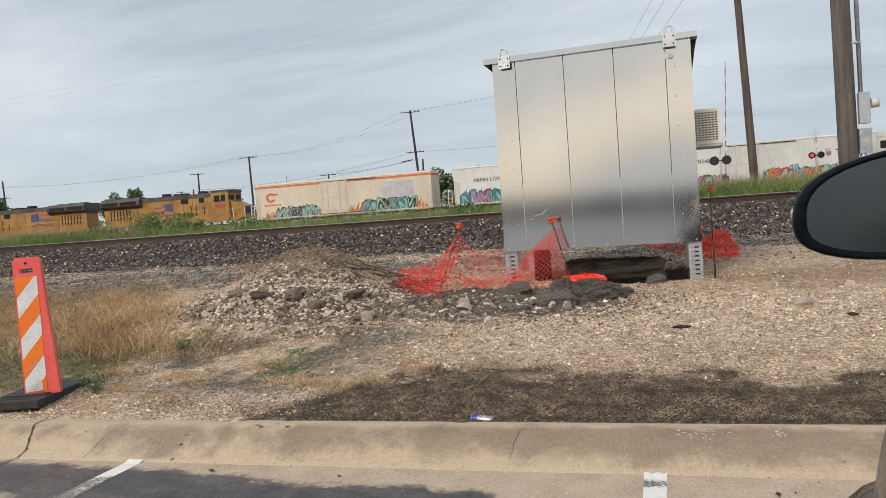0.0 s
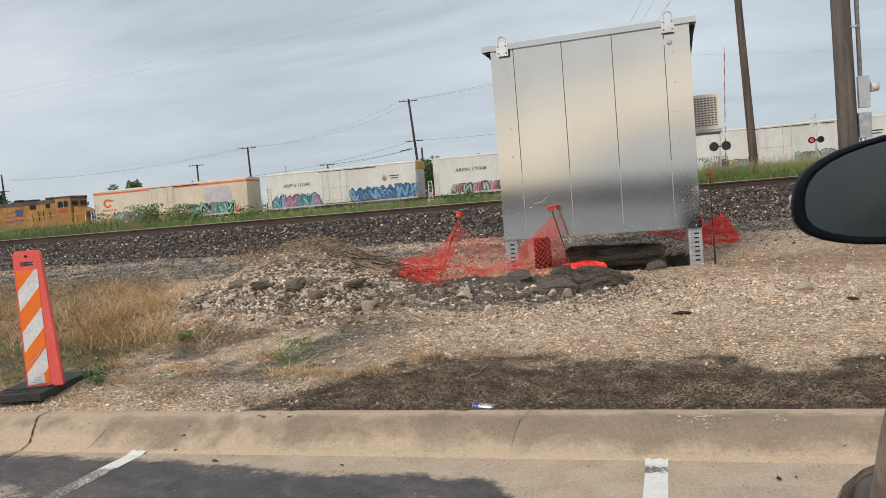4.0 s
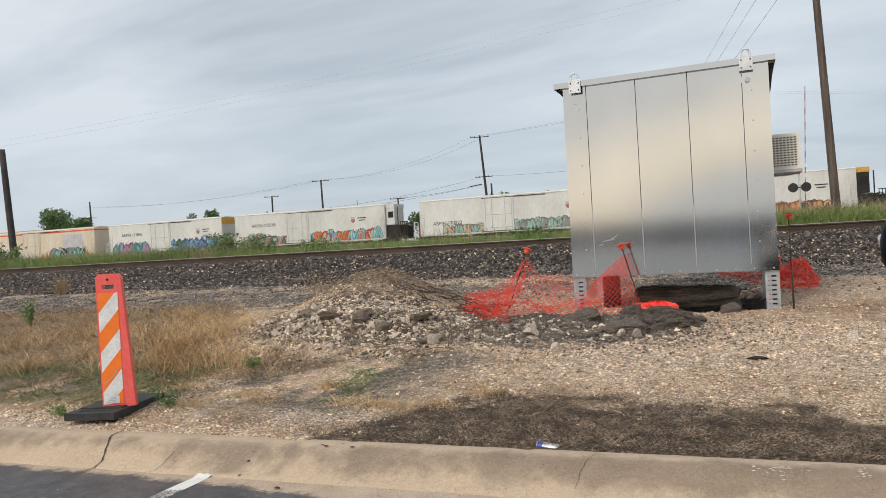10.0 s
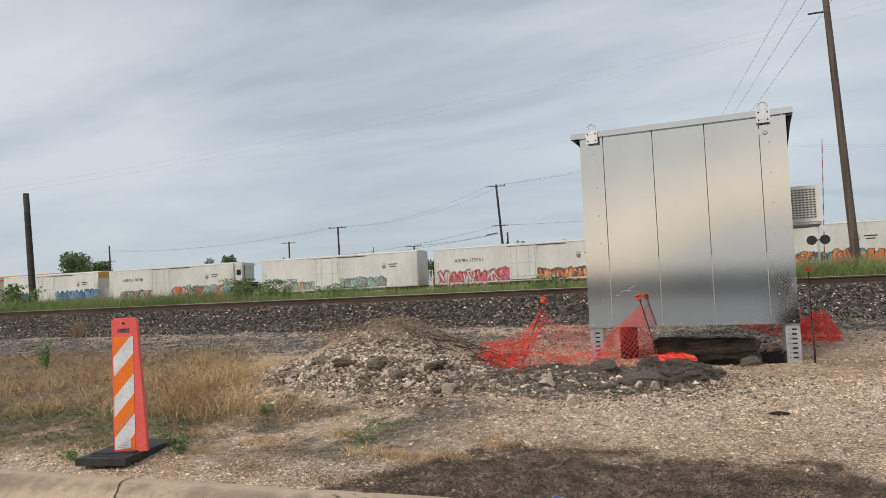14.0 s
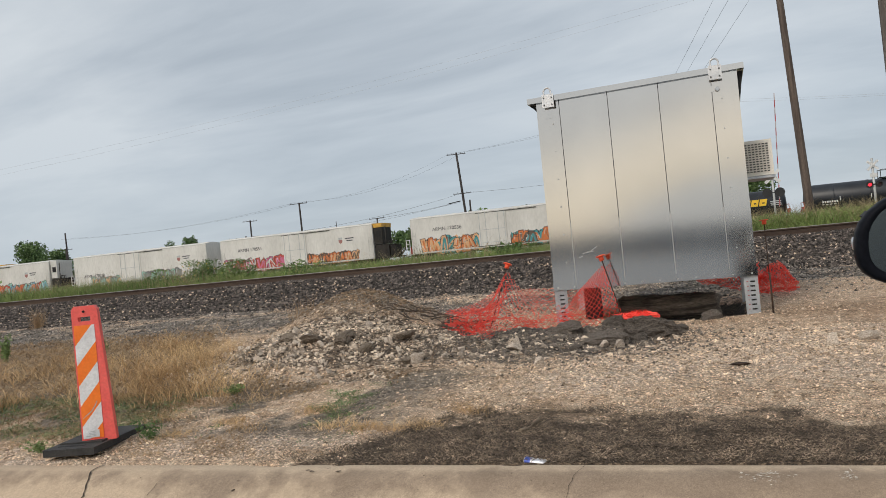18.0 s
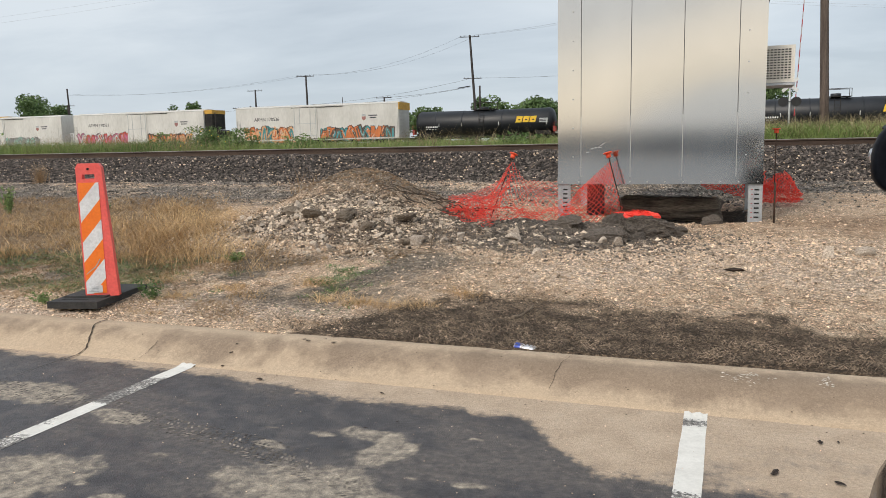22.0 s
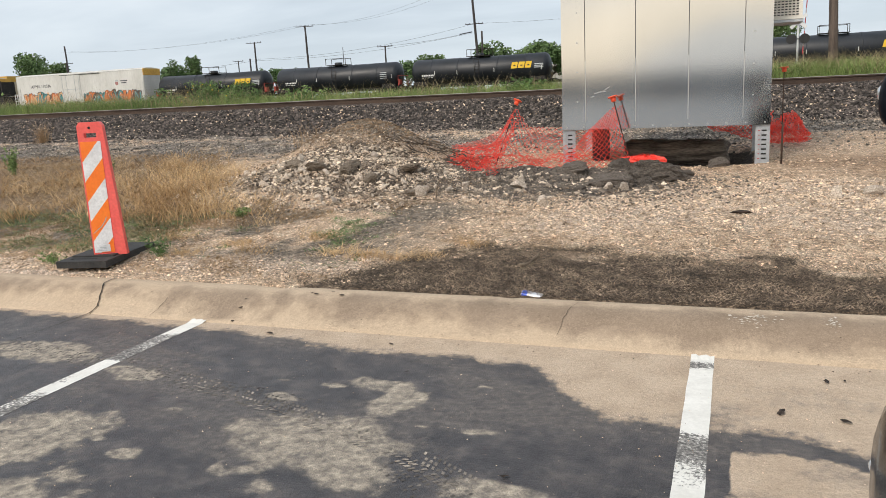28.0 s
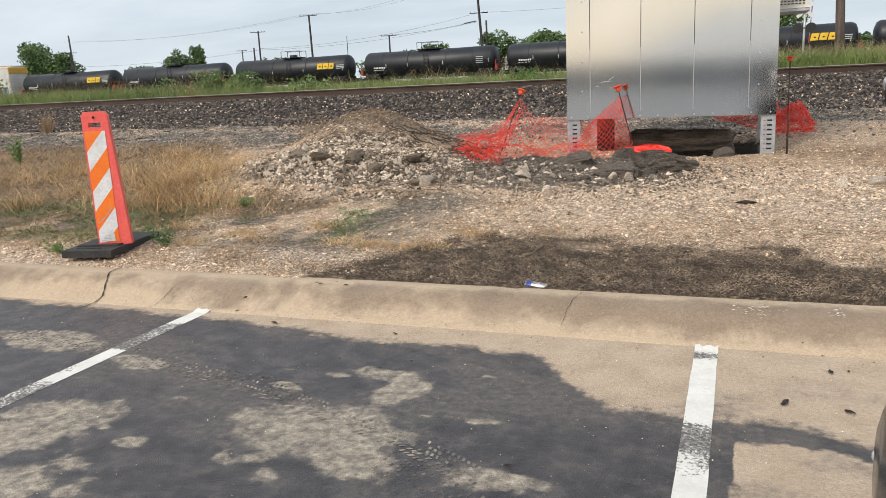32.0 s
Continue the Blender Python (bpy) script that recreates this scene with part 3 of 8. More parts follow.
def loft(bm, rings, caps=True, smooth=True, mi=0):
    rs = [[bm.verts.new(p) for p in r] for r in rings]
    n = len(rs[0])
    for a, b in zip(rs, rs[1:]):
        for i in range(n):
            j = (i + 1) % n
            f = bm.faces.new((a[i], a[j], b[j], b[i]))
            f.smooth, f.material_index = smooth, mi
    if caps:
        bm.faces.new(rs[0][::-1]).material_index = mi
        bm.faces.new(rs[-1]).material_index = mi


def prism(bm, pts, d0, d1, axis="y", mi=0):
    """A polygon, given in the plane across the axis, drawn out from d0 to d1."""
    def at(p, d):
        return {"y": (p[0], d, p[1]), "x": (d, p[0], p[1]), "z": (p[0], p[1], d)}[axis]
    a = [bm.verts.new(at(p, d0)) for p in pts]
    b = [bm.verts.new(at(p, d1)) for p in pts]
    n = len(pts)
    for i in range(n):
        j = (i + 1) % n
        bm.faces.new((a[i], a[j], b[j], b[i])).material_index = mi
    bm.faces.new(a[::-1]).material_index = mi
    bm.faces.new(b).material_index = mi


def bevelled(bm, w, seg=2):
    es = [e for e in bm.edges if len(e.link_faces) == 2 and e.calc_face_angle(0) > 0.5]
    bmesh.ops.bevel(bm, geom=es, offset=w, segments=seg, affect="EDGES", clamp_overlap=True)
    return bm


def mesh_of(name, bm, mats):
    bmesh.ops.recalc_face_normals(bm, faces=bm.faces)
    me = bpy.data.meshes.new(name)
    bm.to_mesh(me)
    bm.free()
    for m in (mats if isinstance(mats, (list, tuple)) else [mats]):
        me.materials.append(m)
    return me


def part(name, bm, material, parent, label=""):
    ob = new(name, mesh_of(name, bm, material))
    ob.parent = parent
    if label:
        tagged(ob, label)
    return ob


def thing(name, label, category, m=None, group="", kind=""):
    ob = new(name)
    ob.empty_display_size = 0.2
    if m is not None:
        ob.matrix_basis = m
    return tagged(ob, label, category, group, kind)


def solid(name, bm, material, label, category="", m=None, group="", kind=""):
    ob = new(name, mesh_of(name, bm, material))
    if m is not None:
        ob.matrix_basis = m
    return tagged(ob, label, category, group, kind)


def raw(name, verts, faces, material, smooth=False):
    me = bpy.data.meshes.new(name)
    me.from_pydata([tuple(v) for v in verts], [], faces)
    me.materials.append(material)
    if smooth:
        me.polygons.foreach_set("use_smooth", [True] * len(me.polygons))
    me.update()
    return new(name, me)


def one(fn, *a, **k):
    bm = bmesh.new()
    fn(bm, *a, **k)
    return bm


# smooth value noise on arrays
_lat = np.random.RandomState(5).rand(256, 256)


def vnoise(x, y, s=1.0, o=0.0):
    x, y = np.asarray(x) * s + o, np.asarray(y) * s + o * 1.7
    xi, yi = np.floor(x).astype(int), np.floor(y).astype(int)
    fx, fy = x - xi, y - yi
    fx, fy = fx * fx * (3 - 2 * fx), fy * fy * (3 - 2 * fy)
    g = lambda i, j: _lat[(xi + i) % 256, (yi + j) % 256]
    return (g(0, 0) * (1 - fx) + g(1, 0) * fx) * (1 - fy) + (g(0, 1) * (1 - fx) + g(1, 1) * fx) * fy


def fbm(x, y, s=1.0, o=0.0):
    return 0.55 * vnoise(x, y, s, o) + 0.28 * vnoise(x, y, 2.1 * s, o + 9) + 0.17 * vnoise(x, y, 4.3 * s, o + 23)


def sstep(a, b, v):
    t = np.clip((np.asarray(v, float) - a) / (b - a), 0, 1)
    return t * t * (3 - 2 * t)


# ---- the ground ----
RAIL_Y, RAIL_Z = 19.0, 1.37            # the near rail of the main track
TRAIN_Y, TRAIN_Z = 81.5, 1.12          # centre of the far track, and its rail heads


def ground_z(x, y, rough=True):
    x, y = np.asarray(x, float), np.asarray(y, float)
    prof_y = [-4000, 4.3, 4.45, 4.62, 5.3, 7.5, 10, 12.5, 14.6, 16.0, 17.6, 18.2, 21.4, 22.2, 24.0, 32, 60, 78.5, 79.8, 83.4, 85, 4500]
    prof_z = [-.12, -.12, -.02, .145, .19, .35, .42, .46, .60, .78, 1.17, 1.19, 1.19, 1.14, 1.10, 1.05, .85, .78, .93, .93, .75, .75]
    z = np.interp(y, prof_y, prof_z)
    # spoil heap, its apron of rubble, and the low ridge of broken stone before the cabinet
    z = z + 0.66 * np.exp(-(((x + 4.75) / 1.15) ** 2 + ((y - 9.9) / 0.9) ** 2))
    z = z + 0.30 * np.exp(-(((x + 4.35) / 1.35) ** 2 + ((y - 8.45) / 0.95) ** 2) ** 1.2)
    z = z + 0.12 * np.exp(-(((x + 1.75) / 1.2) ** 2 + ((y - 8.75) / 0.5) ** 2))
    pit = sstep(-1.35, -1.05, x) * sstep(0.42, 0.15, x) * sstep(9.85, 10.1, y) * sstep(11.9, 11.4, y)
    z = z - 0.22 * pit
    if rough:
        near = sstep(4.62, 5.0, y) * sstep(60, 20, y) * sstep(40, 15, np.abs(x))
        z = z + near * ((fbm(x, y, 1.1) - .5) * 0.07 + (fbm(x, y, 6.0, 3) - .5) * 0.035)
        mound = np.exp(-(((x + 4.5) / 1.6) ** 2 + ((y - 9.0) / 1.6) ** 2)) + np.exp(-(((x + 1.8) / 1.2) ** 2 + ((y - 8.6) / .6) ** 2))
        z = z + mound * (fbm(x, y, 5, 11) - .5) * 0.12
    return z


def gz(x, y):
    return float(ground_z(x, y))


def spaced(a, b, step, grow, far_a, far_b):
    mid = list(np.arange(a, b + step / 2, step))
    lo, hi, d = [], [], step
    v = a
    while v > far_a:
        d *= grow
        v -= d
        lo.append(max(v, far_a))
    v, d = b, step
    while v < far_b:
        d *= grow
        v += d
        hi.append(min(v, far_b))
    return np.array(lo[::-1] + mid + hi)


def sheet(name, xs, ys, zfun, attrs, material):
    X, Y = np.meshgrid(xs, ys)
    Z = zfun(X, Y)
    n, m = len(xs), len(ys)
    V = np.stack([X.ravel(), Y.ravel(), Z.ravel()], 1)
    i = np.arange((m - 1) * (n - 1))
    r, c = i // (n - 1), i % (n - 1)
    a = r * n + c
    F = np.stack([a, a + 1, a + n + 1, a + n], 1)
    me = bpy.data.meshes.new(name)
    me.from_pydata(V.tolist(), [], F.tolist())
    me.materials.append(material)
    me.polygons.foreach_set("use_smooth", [True] * len(me.polygons))
    for k, fn in attrs.items():
        at = me.attributes.new(k, "FLOAT", "POINT")
        at.data.foreach_set("value", np.clip(fn(X, Y), 0, 1).astype(np.float32).ravel())
    me.update()
    return new(name, me)


def a_mulch(x, y):
    top = np.interp(x, [-3.2, -2.6, -2.2, -1.6, -1.1, -.6, .2, .9, 1.5, 4], [4.5, 4.85, 5.35, 5.85, 5.80, 5.52, 5.42, 5.38, 5.65, 5.8])
    return sstep(0.30, -0.30, y - top - (fbm(x, y, 2.2) - .5) * .7 - (fbm(x, y, 7, 15) - .5) * .35) * sstep(-3.5, -2.0, x + (fbm(x, y, 3, 5) - .5) * 1.3)


def a_dry(x, y):
    edge = -4.5 - (y - 6.3) * 0.75
    return sstep(.6, -.5, x - edge + (fbm(x, y, 1.2, 2) - .5)) * sstep(6.0, 6.6, y + (fbm(x, y, 1.5, 9) - .5) * .5) * sstep(13.2, 12.0, y + (fbm(x, y, .8, 8) - .5) * 2)


def streak(x, y):
    """Long bands of loose stone between wheel-smoothed earth, running along the track."""
    return sstep(.36, .62, fbm(x * .30 + y * .12, y * 1.1, 1.0, 17))


def a_pale(x, y):
    d = 0.95 * np.exp(-(((x + 3.7) / 1.5) ** 2 + ((y - 5.15) / .50) ** 2)) + .80 * np.exp(-(((x - .1) / 2.3) ** 2 + ((y - 6.75) / 1.0) ** 2))
    d = d + (.22 + .9 * (fbm(x, y, 1.9, 51) - .42)) * sstep(13.0, 14.3, y) * sstep(15.6, 14.6, y) + .9 * sstep(.35, .0, np.abs(y - 4.72)) * sstep(-4.6, -5.2, x)
    d = d + .60 * np.exp(-(((x - 1.2) / 1.3) ** 2 + ((y - 8.0) / 1.0) ** 2))
    return d + (fbm(x, y, .9, 31) - .5) * .6 * sstep(4.6, 5, y) + (streak(x, y) - .45) * .5 * sstep(-2, 0, x)


def a_rust(x, y):
    return .65 * np.exp(-(((x - 2.2) / 2.2) ** 2 + ((y - 10.8) / 1.9) ** 2)) + 1.15 * (fbm(x, y, .55, 71) - .42) * sstep(5.6, 6.6, y) * sstep(14, 12, y)


def a_stone(x, y):
    return sstep(14.7, 15.5, y + (fbm(x, y, .7, 4) - .5) * 1.0) * sstep(22.8, 21.8, y)


def a_rubble(x, y):
    return .85 * np.exp(-(((x + 4.2) / 1.7) ** 2 + ((y - 8.2) / 1.05) ** 2) ** 2) + .25 * np.exp(-(((x + 1.7) / 1.3) ** 2 + ((y - 8.5) / .8) ** 2) ** 2)


def a_soil(x, y):
    left = sstep(-1.5, -3.1, x) * sstep(4.9, 5.6, y) * sstep(7.4, 6.6, y)
    band = sstep(10.9, 11.7, y) * sstep(14.8, 13.9, y + (fbm(x, y, .9, 53) - .5)) * (.34 + .55 * sstep(.36, .60, fbm(x * .6, y, 1.5, 93)))
    peak = .9 * np.exp(-(((x + 4.65) / 1.5) ** 2 + ((y - 10.0) / 1.1) ** 2) ** 1.5)
    side = .6 * np.exp(-(((x + 2.9) / .9) ** 2 + ((y - 7.0) / .35) ** 2))
    return left * sstep(.28, .48, fbm(x, y, 1.5, 91)) * .9 + band * (1 - .85 * sstep(-.2, 1.0, x)) + peak + side


def a_soot(x, y):
    return .95 * np.exp(-(((x + 1.65) / 1.25) ** 2 + ((y - 8.35) / .85) ** 2) ** 1.6) * (.62 + .7 * vnoise(x, y, 4, 3)) + .75 * np.exp(-(((x + 2.8) / .75) ** 2 + ((y - 9.2) / .55) ** 2)) + .5 * np.exp(-(((x + 3.1) / .8) ** 2 + ((y - 7.6) / .28) ** 2))


# where the ground takes its darker pit colour, below the cabinet
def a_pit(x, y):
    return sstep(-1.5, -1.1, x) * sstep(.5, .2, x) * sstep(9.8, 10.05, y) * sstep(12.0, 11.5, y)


def a_sandy(x, y):
    """Bare sandy wheel track between the cabinet and the foot of the embankment."""
    return sstep(-.1, 1.0, x) * sstep(14.0, 13.2, y + (fbm(x * .4, y, 1.3, 83) - .5) * .8)


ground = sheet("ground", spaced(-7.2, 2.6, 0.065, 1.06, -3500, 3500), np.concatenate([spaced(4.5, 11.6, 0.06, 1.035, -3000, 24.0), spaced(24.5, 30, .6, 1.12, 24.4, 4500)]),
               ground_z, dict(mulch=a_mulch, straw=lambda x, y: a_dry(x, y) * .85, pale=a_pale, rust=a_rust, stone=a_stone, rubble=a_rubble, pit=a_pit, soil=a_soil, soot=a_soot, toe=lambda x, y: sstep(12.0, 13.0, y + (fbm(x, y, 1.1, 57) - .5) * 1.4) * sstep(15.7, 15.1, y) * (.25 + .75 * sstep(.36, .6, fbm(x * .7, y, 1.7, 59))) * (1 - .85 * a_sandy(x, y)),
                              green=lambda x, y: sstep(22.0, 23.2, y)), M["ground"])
tagged(ground, "bare gravelly earth strip rising to the rail embankment", "ground", kind="structure")


# ---- parking lot, kerb and painted lines ----
def a_wet(x, y):
    edge = np.interp(x, [-9, -4.9, -3.3, -2.4, -1.6, -1.07, -.86, -.61, -.42, -.11, .16, .4, .65, 1.2, 4], [4.0, 4.04, 4.0, 3.88, 3.8, 3.84, 3.75, 3.40, 3.22, 3.17, 3.19, 3.2, 3.12, 3.0, 2.9])
    w = sstep(.13, -.10, y - edge - (fbm(x, y, 4.5) - .5) * .16)
    low = np.interp(x, [-.2, .1, .3, .7, 2], [-5, 2.98, 3.02, 2.94, 2.9])
    w = w * (1 - sstep(.06, -.04, y - low - (fbm(x, y, 5, 7) - .5) * .12) * sstep(-.22, .16, x + (fbm(x, y, 4, 27) - .5) * .35) * sstep(1.2, 1.9, y))
    # thinned out over the unseen rear lot, to lighten the cabinet's reflection
    return w * (1 - .5 * sstep(1.0, -4, y))


# worn places where the sealer has gone: centre, half sizes, turn (degrees)
PATCHES = [(-3.86, 3.40, .50, .13, -6), (-2.98, 3.20, .26, .085, -8), (-2.86, 2.42, .28, .32, 20), (-2.45, 1.98, .26, .18, 0), (-1.76, 2.68, .24, .27, -18), (-1.42, 2.78, .27, .20, -20), (-1.36, 2.50, .22, .15, 0),
           (-1.55, 3.36, .17, .075, -12), (-1.40, 3.18, .09, .17, -25), (-1.80, 3.30, .065, .026, 0), (-1.58, 2.30, .085, .06, 0), (-2.40, 2.83, .06, .035, 0), (-2.32, 2.38, .08, .05, 0), (-2.54, 2.47, .05, .03, 0),
           (-1.18, 2.95, .05, .022, 0), (-.91, 2.95, .07, .03, 0), (-1.05, 3.45, .045, .018, 0), (-.75, 2.5, .2, .1, 0), (-4.7, 3.2, .3, .1, 0), (-1.0, 2.1, .12, .05, 0), (-2.1, 3.3, .05, .02, 0), (-2.0, 3.10, .14, .05, -20),
           (-3.6, 2.2, .3, .2, 0)]


def a_dust(x, y):
    d = np.zeros_like(x)
    rag = (fbm(x, y, 3.4, 3) - .5) * 1.5 + (fbm(x, y, 9, 5) - .5) * .9
    fleck = fbm(x * 1.4 - y * .6, y * 1.2 + x * .5, 11, 13)
    for px, py, rx, ry, turn in PATCHES:
        c, sn = math.cos(radians(turn)), math.sin(radians(turn))
        u, v = (x - px) * c + (y - py) * sn, -(x - px) * sn + (y - py) * c
        r = np.sqrt((u / rx) ** 2 + (v / ry) ** 2) + rag
        big = max(rx, ry) > .11
        d = np.maximum(d, sstep(1.30, .70, r) * (.46 + .42 * fleck if big else .46 + .3 * fleck))
    return d + .25 * (fbm(x, y, 12, 16) - .45) * sstep(3.6, 2.4, y)


def a_scuff(x, y):
    """Wheel-scuffed haze over the sealer, swept along the way that cars turn in, and worn fringes of the pale patches."""
    sweep = fbm(x * .55 + y * .95, y * .6 - x * .35, 2.1, 6) + .4 * (fbm(x * .3 + y * 1.6, y * .5, 6.5, 8) - .5)
    near = np.clip(a_dust(x, y), 0, 1)
    return (.62 * sstep(.40, .66, sweep) + .35 * near) * sstep(1.0, 1.6, y) * a_wet(x, y) + .42 * sstep(.50, .72, fbm(x, y * 1.4, 2.0, 77)) * (1 - a_wet(x, y)) * sstep(1.5, 2, y) * sstep(3.85, 3.6, y)


def lot_z(x, y):
    return .004 * (fbm(x, y, 3) - .5)


parking = sheet("parking_lot", spaced(-5.4, 1.4, 0.016, 1.1, -60, 40), spaced(1.7, 4.13, 0.016, 1.12, -45, 4.13)[:-1].tolist() + [4.13],
                lot_z, dict(wet=a_wet, scuff=a_scuff, dust=a_dust, rear_reflection_grey=lambda x, y: sstep(-2, -5, y)), M["asphalt"])
tagged(parking, "dusty asphalt parking lot with dark damp patches", "parking lot", kind="structure")



def tyre_prints():
    """Dusty tread-block prints that a turning car left across the sealer."""
    R = random.Random(61)
    vs, fs = [], []
    way = [(-3.33, 3.40), (-2.72, 3.21), (-1.75, 2.92), (-1.12, 2.67), (-.78, 2.48)]
    for a, b in zip(way, way[1:]):
        a, b = Vector(a), Vector(b)
        d = (b - a).normalized()
        q = Vector((-d.y, d.x))
        for i in range(int((b - a).length / .030)):
            for j, off in enumerate((-.06, -.03, 0, .03, .06)):
                c = a + d * (.030 * i + .012 * (j % 2)) + q * off
                if R.random() < .30 + 2.0 * max(0, float(fbm(c.x, c.y, 4, 7)) - .42):
                    continue
                l, w, k = R.uniform(.006, .0095), R.uniform(.008, .011), (.006 if j < 2 else -.006)
                z = lot_z(np.array([c.x]), np.array([c.y]))[0] + .0014
                n = len(vs)
                vs.extend([(*(c + d * (u * l + k * v) + q * v * w), z) for u, v in ((-1, -1), (1, -1), (1, 1), (-1, 1))])
                fs.append((n, n + 1, n + 2, n + 3))
    tagged(raw("tyre_prints", vs, fs, M["tread_dust"]), "pale dusty tyre tread prints across the parking lot", "tyre prints", kind="stuff")


tyre_prints()

kerb_prof = [(4.10, -.03), (4.12, .004), (4.17, .02), (4.24, .055), (4.30, .095), (4.36, .128), (4.42, .145), (4.48, .150), (4.56, .150), (4.585, .135), (4.60, .05), (4.60, -.1)]


def kerb_mesh():
    xs = spaced(-7.5, 2.6, 0.05, 1.25, -60, 40)
    vs, fs, st = [], [], []
    k = len(kerb_prof)
    for x in xs:
        for j, (y, z) in enumerate(kerb_prof):
            dn = float(fbm(x, j * .4, 3.0)) - .5
            chip = max(0, float(vnoise(x, 3.3, 5)) - .80) * .12 if j in (8, 9) else 0
            vs.append((x, y + dn * .008 - chip, z + dn * .006 * (j > 1) - chip * .4))
            # smooth band down the face paints its shade; noise and spots are stains
            s = (.0, .03, .16, .40, .62, .68, .52, .16, .0, .08, .1, .1)[j] + .95 * (float(fbm(x, j * .12, .9, 2)) - .5)
            for cx, wd in ((-3.15, .18), (.55, .35), (-.1, .2), (-2.2, .1), (-3.6, .06), (-1.3, .12), (-.75, .05), (-2.75, .05)):
                if 2 <= j <= 7:
                    s += .26 * math.exp(-((x - cx) / wd) ** 2)
            st.append(s)
    for i in range(len(xs) - 1):
        for j in range(k - 1):
            a = i * k + j
            fs.append((a, a + 1, a + k + 1, a + k))
    ob = raw("kerb", vs, fs, M["kerb"], True)
    at = ob.data.attributes.new("stain_and_shade", "FLOAT", "POINT")
    at.data.foreach_set("value", np.clip(st, 0, 1).astype(np.float32))
    return tagged(ob, "stained tan concrete roll kerb with shade painted on its face, along the parking lot", "kerb", kind="structure")


kerb = kerb_mesh()


def kerb_z(y):
    return float(np.interp(y, [p[0] for p in kerb_prof[1:9]], [p[1] for p in kerb_prof[1:9]])) if y > 4.12 else 0.002


def crack(name, pts, w):
    vs, fs = [], []
    for i, (x, y) in enumerate(pts):
        ww = w * (.5 + .7 * random.random())
        a = pts[min(i + 1, len(pts) - 1)]
        b = pts[max(i - 1, 0)]
        d = Vector((a[0] - b[0], a[1] - b[1])).normalized()
        for s in (-1, 1):
            px, py = x - d.y * ww * s, y + d.x * ww * s
            vs.append((px, py, kerb_z(py) + .007))
        if i:
            k = 2 * i
            fs.append((k - 2, k - 1, k + 1, k))
    ob = raw(name, vs, fs, M["crack"])
    ob.parent = kerb
    return ob


def wander(p, q, n, amp):
    out = []
    for i in range(n + 1):
        t = i / n
        out.append((p[0] + (q[0] - p[0]) * t + amp * (random.random() - .5), p[1] + (q[1] - p[1]) * t))
    return out


crack("crack", wander((-4.34, 4.56), (-4.335, 4.41), 6, .012) + wander((-4.31, 4.38), (-4.21, 4.20), 9, .012) + wander((-4.21, 4.18), (-4.21, 3.96), 8, .008), .0055)
crack("crack", wander((-4.21, 3.95), (-4.23, 3.20), 12, .012), .0028)
crack("crack", wander((-.77, 4.56), (-.85, 4.20), 10, .02), .0012)
crack("crack", wander((-3.66, 4.30), (-3.68, 4.14), 5, .02), .002)


def paint_line(x_top, y_top, x_end, y_end, w, blotches, label):
    ny, nx = 140, 6
    vs, fs, wn = [], [], []
    for j in range(ny + 1):
        t = j / ny
        for i in range(nx + 1):
            ex = (float(vnoise(j * .35, i * 7 + x_top)) - .5) * .003 if i in (0, nx) else 0
            x = x_top + (x_end - x_top) * t + w * (i / nx - .5) + ex
            y = y_top + (y_end - y_top) * t + (.006 * math.sin(i * 2.1) if j == 0 else 0)
            vs.append((x, y, kerb_z(y) + .004 if y > 4.11 else lot_z(x, y) + .0015))
            k = .16 + .5 * (float(fbm(x, y, 9, 2)) - .5)
            for by, bh, amt in blotches:
                k += amt * min(1, 2.2 * max(0, 1 - abs(y - by) / bh))
            wn.append(k)
    for j in range(ny):
        for i in range(nx):
            a = j * (nx + 1) + i
            fs.append((a, a + 1, a + nx + 2, a + nx + 1))
    ob = raw("painted_line", vs, fs, M["paint_line"])
    at = ob.data.attributes.new("worn", "FLOAT", "POINT")
    at.data.foreach_set("value", np.clip(wn, 0, 1).astype(np.float32))
    return tagged(ob, label, "painted line", "parking stall lines", "structure")


paint_line(-3.27, 4.135, -3.27, -3.5, .115, [(3.62, .34, .42), (3.40, .05, .3), (3.02, .10, .2), (2.62, .30, .42), (2.2, .2, .3)], "white painted stall line, scuffed, ending at the kerb")
paint_line(-.045, 4.125, -.045, -3.5, .115, [(3.99, .07, .44), (3.07, .13, .46), (2.84, .2, .34), (2.35, .35, .3)], "white painted stall line with dark worn blotches")


# ---- railway signal cabinet ----
CX0, CX1, CY0, CY1, CZ0, CZ1 = -1.975, 0.485, 9.95, 11.78, 0.88, 3.27


